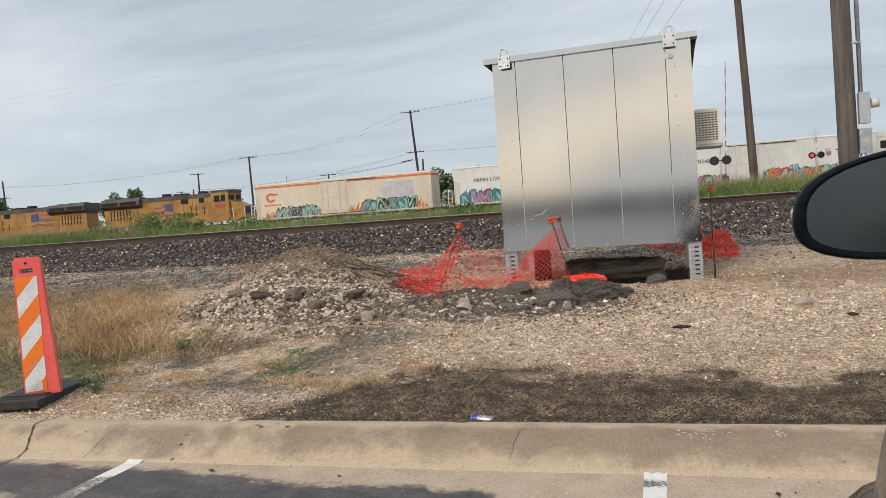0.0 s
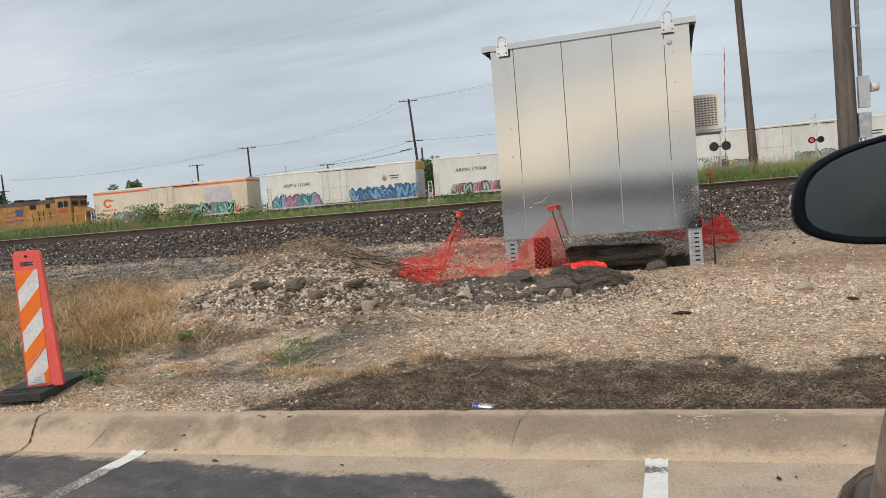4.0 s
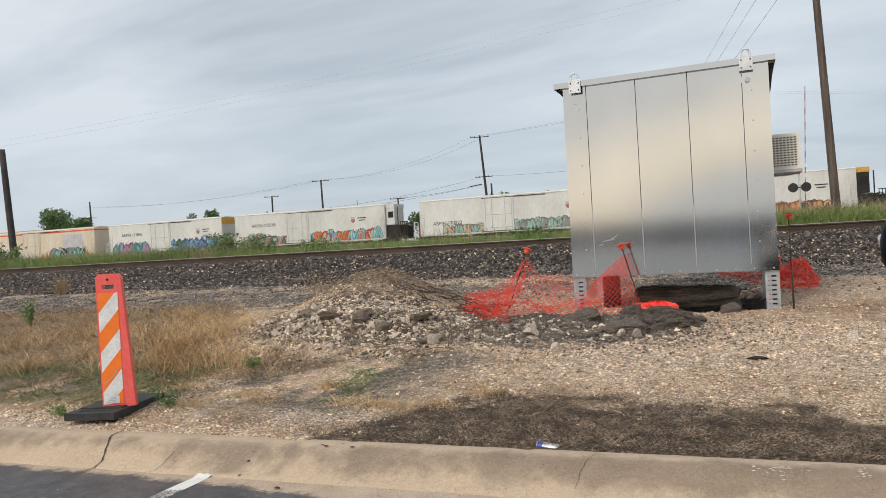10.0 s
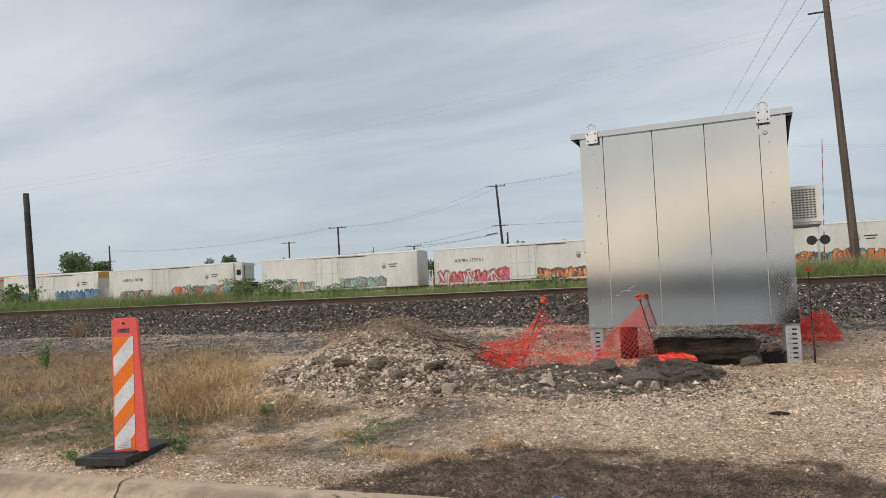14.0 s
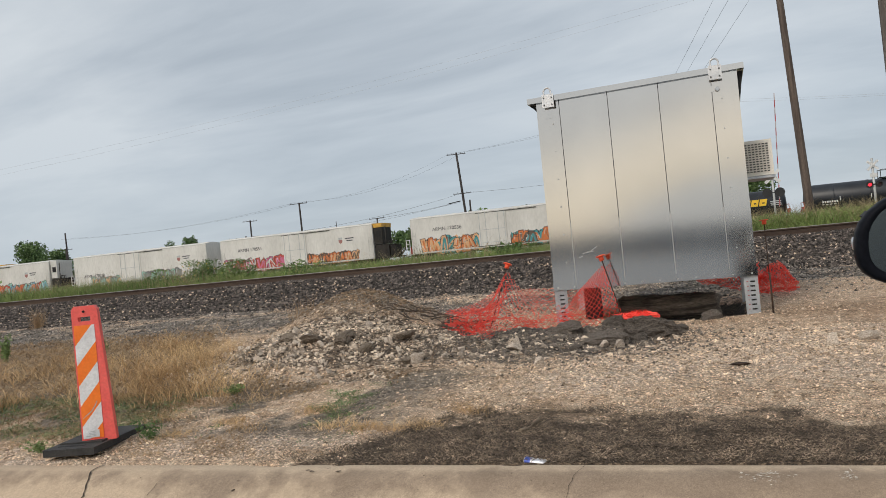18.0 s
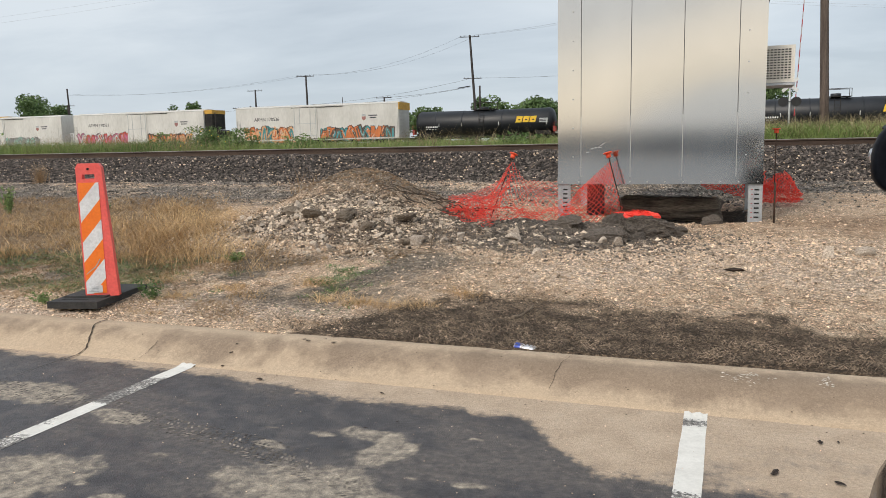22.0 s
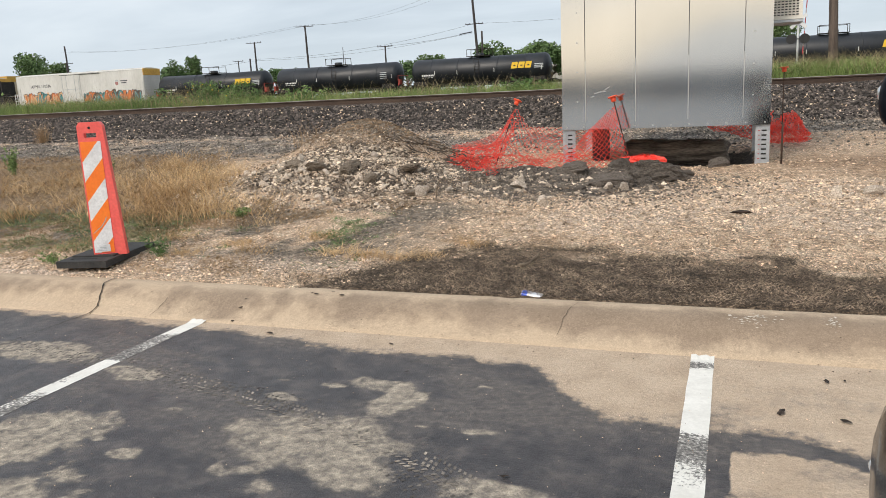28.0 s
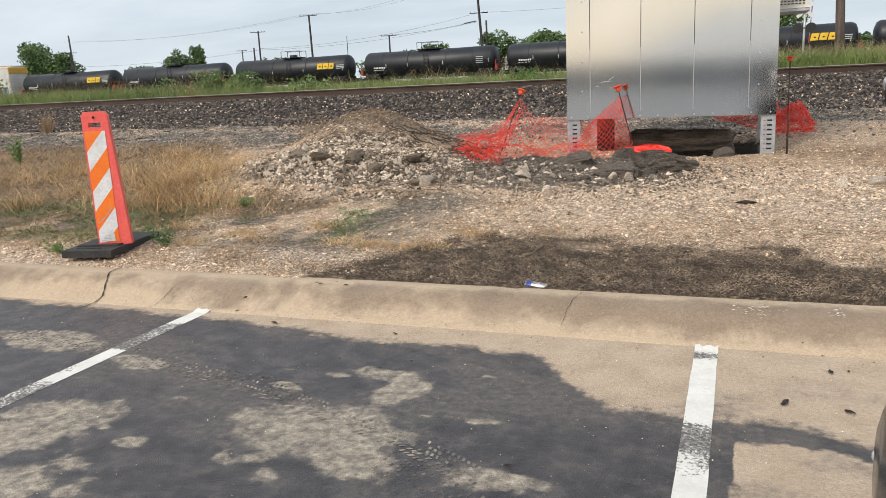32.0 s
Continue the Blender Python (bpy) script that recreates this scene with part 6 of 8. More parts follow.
for x, y, s in ((-2.33, 4.42, .022), (-2.42, 4.47, .016), (-2.52, 4.42, .02), (-2.56, 4.44, .018), (-1.77, 3.95, .02), (-2.62, 3.98, .032), (-3.02, 4.33, .012), (-3.02, 4.26, .02), (-3.01, 4.14, .018), (.52, 3.88, .026), (.60, 3.90, .016),
                (.30, 3.45, .034), (.55, 3.42, .03), (-.70, 2.6, .02), (-1.5, 3.55, .012), (-1.9, 3.5, .010), (-1.62, 3.42, .012), (-2.15, 3.15, .012)):
    bm = bmesh.new()
    s *= .72
    ring = [(s * 1.5 * math.cos(a) * R.uniform(.6, 1.1), s * .75 * math.sin(a) * R.uniform(.4, 1.1)) for a in [2 * math.pi * k / 9 for k in range(9)]]
    top = bm.verts.new((0, 0, s * .35))
    lo = [bm.verts.new((p[0], p[1], R.uniform(0, .3) * s)) for p in ring]
    for i in range(9):
        bm.faces.new((lo[i], lo[(i + 1) % 9], top))
    z = kerb_z(y) if y > 4.11 else .002
    solid("dead_leaf", bm, M["leaf_litter"], "curled dead brown leaf on the concrete", "leaf", pose(x, y, z + .005, 0, 0, R.uniform(0, 360)), "dead leaves")


# tyre tread prints in dust and loose grit on the asphalt
def tread(x0, y0, x1, y1, w, label):
    R = np.random.RandomState(int(abs(x0) * 100))
    d = Vector((x1 - x0, y1 - y0))
    n = int(d.length / .028)
    d.normalize()
    nrm = Vector((-d.y, d.x))
    vs, fs = [], []
    for i in range(n):
        for j in range(7):
            if R.rand() < .5:
                continue
            c = Vector((x0, y0)) + d * (i * .028 + (j % 2) * .014) + nrm * (w * (j / 6 - .5))
            a, b = d * .0065, nrm * (w / 7 * .34)
            k = len(vs)
            for q in (c - a - b, c + a - b, c + a + b, c - a + b):
                vs.append((q.x, q.y, float(lot_z(q.x, q.y)) + .0008))
            fs.append((k, k + 1, k + 2, k + 3))
    tagged(raw("tyre_print", vs, fs, M["tread_dust"]), label, "tyre print", kind="stuff")


M["tread_dust"] = mat("tread_dust", (0.085, 0.076, 0.070), (0.165, 0.145, 0.126), 0.95, 0, 8, 40, 0.3, 0, world=True, island=0.4)
tread(-2.95, 3.22, -1.75, 3.02, .16, "faint tyre tread print in dust on the asphalt")
tread(-1.15, 2.62, -.55, 2.15, .18, "faint tyre tread print beside the dusty patch")
tread(-4.2, 3.45, -3.3, 3.3, .15, "faint tyre tread print across the pale patch")
Rg = np.random.RandomState(5)
gv, gf = [], []
for i in range(700):
    x, y, s = -4.6 + 5.6 * Rg.rand(), 1.9 + 2.0 * Rg.rand(), .0015 + .0032 * Rg.rand() ** 3
    k = len(gv)
    gv.extend(((x - s, y, .004), (x, y - s, .004), (x + s, y, .004), (x, y + s, .004), (x, y, .004 + s)))
    gf.extend(((k, k + 1, k + 4), (k + 1, k + 2, k + 4), (k + 2, k + 3, k + 4), (k + 3, k, k + 4)))
tagged(raw("grit", gv, gf, M["pebbles"]), "pale loose grit on the asphalt", "grit", kind="stuff")
solid("marker_pin", one(tube, (0, 0, -.05), (0, 0, .48), .012, .010, 8), M["rod"], "short rusty pin standing by the cabinet leg", "stake", pose(.62, 9.98, gz(.62, 9.98)))


# ---- main track on the embankment ----
def rail(y, z, x0, x1, name, label):
    bm = bmesh.new()
    prism(bm, [(y - .07, z - .175), (y + .07, z - .175), (y + .07, z - .16), (y + .012, z - .14), (y + .012, z - .045), (y + .035, z - .035), (y + .035, z - .008),
               (y - .035, z - .008), (y - .035, z - .035), (y - .012, z - .045), (y - .012, z - .14), (y - .07, z - .16)], x0, x1, "x")
    ob = solid(name, bm, M["rail_side"], label, "rail", None, "track rails", "structure")
    bm = one(box, ((x0 + x1) / 2, y, z - .004), (x1 - x0, .062, .008))
    part("rail_head", bm, M["rail_top"], ob)
    return ob


rail(RAIL_Y, RAIL_Z, -160, 60, "rail", "rusty steel rail with a polished head, main track")
rail(RAIL_Y + 1.505, RAIL_Z, -160, 60, "rail", "far rusty steel rail of the main track")
rail(TRAIN_Y - .75, TRAIN_Z, -260, 160, "rail", "steel rail under the freight train")
rail(TRAIN_Y + .75, TRAIN_Z, -260, 160, "rail", "steel rail under the freight train")
tie_me = mesh_of("tie", bevelled(one(box, (0, 0, 0), (.23, 2.6, .18)), .012, 1), M["tie"])
trk = thing("track_ties", "creosoted timber ties bedded in ballast", "railway ties", pose(0, RAIL_Y + .75, 0), kind="structure")
for i in range(110):
    ob = new("tie", tie_me)
    ob.parent = trk
    ob.matrix_basis = pose(6 - i * .5, 0, RAIL_Z - .175 - .075, 0, 0, random.uniform(-1, 1))


# ---- poles and wires ----
def pole(x, y, top, r0, r1, lean, mt, label, arms=(), name="utility_pole", zb=None):
    zb = gz(x, y) if zb is None else zb
    p = thing(name, label, "utility pole", pose(x, y, zb), "utility poles")
    h = top - zb
    bm = bmesh.new()
    n = 6
    rings = []
    for i in range(n + 1):
        t = i / n
        rr = r0 + (r1 - r0) * t
        rings.append([(lean[0] * t + rr * math.cos(a), lean[1] * t + rr * math.sin(a), h * t - .05) for a in [2 * math.pi * k / 12 for k in range(12)]])
    loft(bm, rings)
    part("shaft", bm, mt, p)
    for az, ln, ry in arms:
        t = (az - zb) / h
        c = Vector((lean[0] * t, lean[1] * t - r1 - .04, az - zb))
        bm = one(box, c, (ln, .09, .085), Euler((0, 0, radians(ry))).to_matrix())
        arm = part("crossarm", bm, M["pole_far"], p)
        for k in (-.46, -.25, .25, .46):
            q = c + Euler((0, 0, radians(ry))).to_matrix() @ Vector((ln * k, 0, 0))
            part("insulator", one(tube, q + Vector((0, 0, .05)), q + Vector((0, 0, .20)), .038, .026, 6), M["pole_far"], arm)
    return p


# beside the track: a thick grey pole with a meter, and a leaning pole in the grass
TP = (3.13, 14.6)
tp = pole(TP[0], TP[1], 10.5, .165, .13, (-.1, 0), M["pole_grey"], "thick grey weathered pole with conduit and meter box")
part("conduit", one(tube, (.20, -.06, 2.0), (.17, -.06, 9.5), .035, n=10), M["galv"], tp)
part("conduit", one(tube, (.20, -.06, .0), (.20, -.06, 1.75), .05, n=10), M["galv"], tp)
mb = part("meter_box", bevelled(one(box, (.235, -.08, 2.10), (.17, .12, .52)), .012), M["meter"], tp, "grey electric meter box")
part("meter", one(tube, (.34, -.08, 2.17), (.46, -.08, 2.17), .085, .075, 14), M["letter_white"], mb)
part("lower_box", bevelled(one(box, (.235, -.06, 1.55), (.19, .12, .42)), .01), M["galv"], tp)
part("strap", one(box, (.16, -.06, 3.2), (.16, .06, .03)), M["galv"], tp)
lp = pole(3.25, 30.0, 12.5, .155, .10, (-.45, 0), M["pole_wood"], "tall brown leaning utility pole standing in the grass", zb=1.02)
part("step_bracket", one(box, (-.75, -.1, 9.6), (.5, .05, .05)), M["pole_far"], lp)
pole(-30.75, 25.8, 6.85, .16, .13, (-.42, 0), M["pole_far"], "dark leaning pole beyond the main track")
pole(-31.35, 100, 15.6, .20, .14, (-.95, 0), M["pole_far"], "tall dark pole with two crossarms behind the train", ((15.3, 2.6, 12), (9.9, 2.4, 12)))
pole(-31.1, 100.3, 9.0, .14, .12, (0, 0), M["pole_far"], "short dark stub pole")
pole(-57.0, 100, 11.6, .17, .12, (-.2, 0), M["pole_far"], "dark pole with a crossarm behind the train", ((11.4, 2.6, 15), (4.2, 1.9, 15)))
pole(-65.8, 100, 9.9, .15, .11, (0, 0), M["pole_far"], "dark pole with a crossarm behind the train", ((9.7, 2.2, 15),))
pole(-66.8, 100, 7.6, .14, .11, (0, 0), M["pole_far"], "dark stub pole behind the train")
pole(-45.4, 101, 8.1, .13, .10, (0, 0), M["pole_far"], "small dark pole with a crossarm", ((7.95, 2.2, 10),))
pole(-51.7, 100.5, 8.3, .06, .04, (0, 0), M["pole_far"], "thin mast behind the train", name="mast")
pole(-101.3, 100, 11.6, .17, .12, (-.4, 0), M["pole_far"], "dark pole beside the round tree")
pole(-110, 108, 9.6, .14, .10, (0, 0), M["pole_far"], "dark pole with a crossarm by the round tree", ((9.4, 2.4, 40),))
pole(-93, 135, 9.5, .14, .10, (0, 0), M["pole_far"], "dark pole far beyond the yard", ((9.3, 2.2, 10),))


def wire(a, b, sag, r, mt="wire", label="dark overhead cable between the utility poles", n=14):
    vs, fs = [], []
    a, b = Vector(a), Vector(b)
    for i in range(n + 1):
        t = i / n
        p = a.lerp(b, t)
        p.z -= 4 * sag * t * (1 - t)
        for k in range(3):
            q = 2 * math.pi * k / 3
            vs.append((p.x, p.y + r * math.cos(q), p.z + r * math.sin(q)))
        if i:
            o = 3 * i
            for k in range(3):
                j = (k + 1) % 3
                fs.append((o - 3 + k, o - 3 + j, o + j, o + k))
    return tagged(raw("overhead_wire", vs, fs, M[mt]), label, "overhead wire", "overhead wires")


for dx, z in ((-1.1, 15.45), (1.1, 15.45)):
    wire((-32.4 + dx, 99.9, z), (-57.1 + dx, 99.9, 11.6), 1.4, .010)
    wire((-32.4 + dx, 99.9, z), (-5.2 + dx, 99.9, 18.2), .5, .010)
    wire((-5.2 + dx, 99.9, 18.2), (70 + dx, 96, 12.5), 1.6, .010, "wire_pale", "pale overhead wire past the crossing")
    wire((-57.1 + dx, 99.9, 11.6), (-101.6 + dx, 100, 10.6), 1.0, .009)
wire((-32.3, 99.9, 9.9), (-65.8, 100, 7.4), .9, .015)
wire((-32.3, 99.9, 8.8), (-65.8, 100, 7.2), .7, .015)
wire((-65.8, 100, 7.2), (-101.4, 100, 6.6), .5, .014)
wire((-32.3, 99.9, 10.0), (-5.2, 99.9, 10.2), .4, .014)
pole(-5.2, 100, 18.4, .2, .14, (0, 0), M["pole_far"], "tall dark pole with a crossarm behind the cabinet", ((18.2, 2.6, 12), (10.2, 2.4, 12)))
wire((-33.0, 99.9, 8.8), (-45.4, 101, 8.0), .2, .02)
bm = one(tube, (-34.0, 99.8, 8.72), (-32.3, 99.8, 8.92), .065, n=8)
solid("cable_splice", bm, M["wire"], "dark splice case on the overhead cable", "cable fitting")
part("crossarm", one(box, (.05, -.15, 11.28), (2.1, .09, .11)), M["pole_far"], lp)
for x, y, top in ((-100, 62, 15.2), (40, 60, 23.7)):
    pole(x, y, top, .2, .14, (0, 0), M["pole_far"], "tall pole that carries the pale high wires")
pole(-16.7, 150, 12.8, .16, .12, (0, 0), M["pole_far"], "dark pole far behind the cabinet", ((12.35, 2.4, 10),))
for q in (7.26, 8.0, 9.05):
    wire((q - 4.95, 30, 12.35), (q - 24.75, 150, 12.35), .5, .014, label="thin overhead wire from the leaning pole")
    wire((q - 4.95, 30, 12.35), (q + 3.3, -20, 12.6), .3, .014, label="thin overhead wire over the parking lot")
wire((-100, 62, 15), (40, 60, 23.5), 2.3, .007, "wire_pale", "pale overhead wire high across the sky")
wire((-100, 62, 14.4), (40, 60, 23.0), 2.3, .007, "wire_pale", "pale overhead wire high across the sky")


# ---- crossing signals ----
def flasher(x, y, zl, lit, arm, facing, label):
    zb = .85
    s = thing("crossing_signal", label, "crossing signal", pose(x, y, zb), "crossing signals")
    zl -= zb
    g = .62 if facing else 1.0
    part("mast", one(tube, (0, 0, 0), (0, 0, zl + 1.45), .065, n=10), M["signal_mast"], s)
    part("mast_base", one(tube, (0, 0, -.1), (0, 0, .35), .16, .12, 10), M["signal_mast"], s)
    part("lamp_bar", one(box, (0, -.05, zl), (.78 * g, .06, .06)), M["signal_black"], s)
    for k, dx in enumerate((-.38 * g, .38 * g)):
        lm = bmesh.new()
        tube(lm, (dx, -.06, zl), (dx, -.10, zl), .30 * g, n=20)
        tube(lm, (dx, .02, zl), (dx, -.05, zl), .13 * g, .15 * g, 12)
        lamp = part("lamp", lm, M["signal_black"], s, "round black signal lamp backplate")
        if facing:
            part("lens", one(tube, (dx, -.10, zl), (dx, -.125, zl), .15 * g, n=16), M["lamp_red"] if k == lit else M["lamp_dim"], lamp)
            bm = bmesh.new()
            for i in range(8):
                a0, a1 = math.pi * i / 8, math.pi * (i + 1) / 8
                box(bm, (dx + .165 * g * math.cos((a0 + a1) / 2), -.20, zl + .165 * g * math.sin((a0 + a1) / 2)), (.045, .2, .012), Euler((0, -(a0 + a1) / 2 + math.pi / 2, 0)).to_matrix())
            part("visor", bm, M["signal_black"], lamp)
    for k, an in enumerate((42, -42)):
        bm = bmesh.new()
        for i in range(5 if facing else 1):
            ln = 1.2 * g / (5 if facing else 1)
            box(bm, (Euler((0, radians(an), 0)).to_matrix() @ Vector((-.6 * g + ln * (i + .5), -.09 - .012 * k, 0))) + Vector((0, 0, zl + 1.05)), (ln * .99, .02, .2 * g), Euler((0, radians(an), 0)).to_matrix())
        part("crossbuck", bm, M["gate_white"], s, "white crossbuck blade")
    if facing:
        part("sign_plate", one(box, (0, -.07, zl + .5), (.36, .02, .22)), M["gate_white"], s)
    if arm:
        base, top = Vector((.30, .1, zl - .9)), Vector((.62, .1, arm - zb))
        n = 16
        for i in range(n):
            a, b = base.lerp(top, i / n), base.lerp(top, (i + 1) / n)
            d = b - a
            bm = one(box, (a + b) / 2, (.17 - .004 * i, .05, d.length), d.to_track_quat("Z", "Y").to_matrix())
            part("gate_arm", bm, M["gate_red"] if i % 2 == 0 else M["gate_pale"], s, "red and white raised gate arm" if i == 0 else "")
        part("gate_machine", bevelled(one(box, (.25, .1, .9), (.4, .5, .8)), .03, 1), M["signal_mast"], s)
        part("counterweight", one(box, (.22, .1, zl - 1.2), (.5, .12, .35)), M["signal_black"], s)
    return s


flasher(3.70, 54, 3.58, 0, 9.95, False, "crossing signal seen from behind with its gate arm raised")
flasher(8.40, 48, 3.20, 0, 0, True, "crossing signal with crossbuck and red flashing lights")


# ---- trees, far buildings and yard clutter ----
def tree(x, y, h, w, n, size, seed, label, zb=.6):
    R = random.Random(seed)
    t = thing("tree", label, "tree", pose(x, y, zb), "trees")
    bm = bmesh.new()
    tube(bm, (0, 0, -.1), (.05 * h * R.uniform(-.3, .3), 0, h * .42), .035 * h, .02 * h, 8)
    vs, fs = [], []
    for i in range(11):
        a, rr = R.uniform(0, 6.28), w * .5 * R.uniform(.25, .85)
        tip = (rr * math.cos(a), rr * math.sin(a) * .8, h * R.uniform(.42, .9))
        tube(bm, (0, 0, h * R.uniform(.22, .42)), tip, .012 * h, .004 * h, 5)
        leaf_cloud(vs, fs, tip, (w * R.uniform(.16, .26), w * .2, h * R.uniform(.10, .17)), n // 12, size, R)
    leaf_cloud(vs, fs, (0, 0, h * .72), (w * .3, w * .28, h * .2), n // 8, size, R)
    part("trunk", bm, M["bark"], t)
    c = raw("crown", vs, fs, M["tree_leaf"])
    c.parent = t
    return t


tree(-123, 112, 12.0, 10, 5060, 0.26, 1, "round dense green tree behind the yard")
tree(-117, 113, 9.5, 8, 3449, 0.26, 11, "green tree behind the yard")
tree(-97, 122, 8.7, 6, 2530, 0.25, 2, "green tree behind the train")
tree(-92.5, 121, 9.8, 3.4, 2070, 0.24, 3, "upright green tree behind the train")
tree(-104, 126, 8.2, 5, 1609, 0.25, 4, "small green tree behind the train")
tree(-43.5, 113, 6.6, 6, 2070, 0.25, 5, "dark green tree behind the tank cars")
tree(-31.6, 108, 7.3, 6, 2300, 0.25, 12, "dark green tree behind the tank cars")
tree(-27.6, 108, 6.9, 7, 2760, 0.25, 6, "dark green tree behind the tank cars")
tree(-23.7, 108, 6.9, 6, 2760, 0.25, 7, "dark green tree behind the tank cars")
tree(-17, 112, 7.8, 7, 2300, 0.25, 8, "dark green tree behind the cabinet")
tree(5.0, 108, 8.2, 6, 2530, 0.25, 9, "dark green tree behind the crossing")
for i in range(15):
    tree(-150 + i * 13 + 3 * math.sin(i * 5.1), 150 + 8 * math.sin(i * 2.3), 6.5 + 1.6 * math.sin(i * 3.7), 10, 1150, 0.37, 30 + i, "low green tree in the far tree line")
# low scrub that closes the view under and between the cars
R = random.Random(404)
vs, fs = [], []
for i in range(150):
    leaf_cloud(vs, fs, (-290 + i * 2.6 + R.uniform(-1, 1), 136 + R.uniform(-4, 4), R.uniform(1.0, 2.3)), (2.4, 1.5, R.uniform(.9, 1.6)), 46, .42, R)
tagged(raw("far_scrub", vs, fs, M["tree_leaf"]), "low dark green scrub beyond the rail yard", "scrub", kind="stuff")
bld = thing("far_building", "tan commercial building with an orange band beyond the yard", "building", pose(-178, 152, .6))
part("wall", one(box, (0, 0, 4.2), (22, 14, 8.4)), M["tan_wall"], bld)
part("roof_band", one(box, (0, -.05, 9.0), (22.3, 14.3, 1.3)), M["yellow_end"], bld)
part("window", one(box, (5, -7.02, 4.2), (4, .1, 1.6)), M["loco_glass"], bld)
hut = thing("low_shed", "low pale shed beyond the far track", "building", pose(-27, 118, .6))
part("wall", one(box, (0, 0, 1.9), (12, 6, 3.8)), M["concrete"], hut)
part("roof", one(prism, [(-6.3, 3.8), (6.3, 3.8), (6.3, 4.0), (-6.3, 4.0)], -3.3, 3.3), M["roof_metal"], hut)
for x, y, s in ((-34, 76, .9), (-30.5, 76.2, .7), (-52, 76, .6), (-16.5, 75, .7), (-41, 75.5, .5)):
    solid("concrete_block", bevelled(one(box, (0, 0, s * .5), (s * 2.2, s, s * 1.1)), .05, 1), M["concrete"], "pale concrete block beside the far track", "concrete block", pose(x, y, .62), "concrete blocks")
# unseen backdrop, added so that the cabinet mirrors a dark band at the horizon
back = raw("wall_behind", [(-120, -60, -1), (120, -60, -1), (120, -60, 2.0), (-120, -60, 2.5), (-120, -61, -1), (120, -61, -1), (120, -61, 2.0), (-120, -61, 2.5)],
           [(0, 1, 2, 3), (5, 4, 7, 6), (3, 2, 6, 7), (1, 5, 6, 2), (4, 0, 3, 7)], M["rear_wall"])
tagged(back, "long unseen blue-grey backdrop wall, added to darken the cabinet's reflection", "wall", kind="structure")


# ---- the freight train ----
WHEELS = []


def truck(parent, x, span=1.75, axles=2, mt="under"):
    """Bogie: side frames, springs and wheelsets."""
    t = new("truck", None)
    t.parent = parent
    t.location = (x, 0, 0)
    n = axles - 1
    for y in (-1.02, 1.02):
        bm = bmesh.new()
        L = span * n / 2 + .35
        prism(bm, [(-L, .38), (-L, .62), (-.5, .86), (.5, .86), (L, .62), (L, .38), (.45, .28), (-.45, .28)], y - .08, y + .08)
        tube(bm, (-.14, y - .12, .32), (-.14, y - .12, .6), .09, n=8)
        tube(bm, (.14, y - .12, .32), (.14, y - .12, .6), .09, n=8)
        f = mesh_of("side_frame", bm, M[mt])
        ob = new("side_frame", f)
        ob.parent = t
    bm = bmesh.new()
    box(bm, (0, 0, .62), (.4, 2.0, .25))
    ob = new("bolster", mesh_of("bolster", bm, M[mt]))
    ob.parent = t
    for i in range(axles):
        bm = bmesh.new()
        xx = (i - n / 2) * span
        for y in (-.74, .74):
            tube(bm, (0, y - .06, 0), (0, y + .06, 0), .46, n=18)
        tube(bm, (0, -1.0, 0), (0, 1.0, 0), .08, n=8)
        ob = new("wheelset", mesh_of("wheelset", bm, M["wheel"]))
        ob.parent = t
        ob.location = (xx, 0, .46)
        WHEELS.append(ob)
    return t


def lettering(text, size, mt, parent, x, y, z, label=""):
    cu = bpy.data.curves.new("lettering", "FONT")
    cu.body, cu.size, cu.extrude = text, size, .004
    tmp = bpy.data.objects.new("tmp", cu)
    scene.collection.objects.link(tmp)
    me = bpy.data.meshes.new_from_object(tmp.evaluated_get(bpy.context.evaluated_depsgraph_get()))
    bpy.data.objects.remove(tmp)
    me.materials.clear()
    me.materials.append(mt)
    ob = new("lettering", me)
    ob.parent = parent
    ob.matrix_basis = pose(x, y, z, 90, 0, 0)
    if label:
        tagged(ob, label)
    return ob


def tangle(R, n=5):
    """A wandering rounded stroke in a unit box: no letter, only the swing of sprayed paint."""
    up = R.random() < .5
    key = []
    for i in range(n):
        key.append((min(1, max(0, i / (n - 1) + R.uniform(-.35, .35))), (R.uniform(.7, 1.05) if up else R.uniform(-.05, .35))))
        up = not up
    pts = []
    for i in range(n - 1):
        p0, p1, p2, p3 = key[max(0, i - 1)], key[i], key[i + 1], key[min(n - 1, i + 2)]
        for k in range(4):
            t = k / 4
            pts.append(tuple(.5 * (2 * b + (c - a) * t + (2 * a - 5 * b + 4 * c - d) * t * t + (3 * b - a - 3 * c + d) * t ** 3) for a, b, c, d in zip(p0, p1, p2, p3)))
    return pts + [key[-1]]


def ribbon(bm, pts, w, y, mi):
    """A flat painted stroke along pts, each piece a mitred quad."""
    P = [Vector((p[0], 0, p[1])) for p in pts]
    for i, (p, q) in enumerate(zip(P, P[1:])):
        d = (q - p)
        if d.length < 1e-5:
            continue
        d.normalize()
        o = Vector((-d.z, 0, d.x)) * w
        p2, q2 = p - d * w * .8, q + d * w * .8
        yy = y - .00004 * i
        bm.faces.new([bm.verts.new((v.x, yy, v.z)) for v in (p2 - o, p2 + o, q2 + o * .8, q2 - o * .8)]).material_index = mi


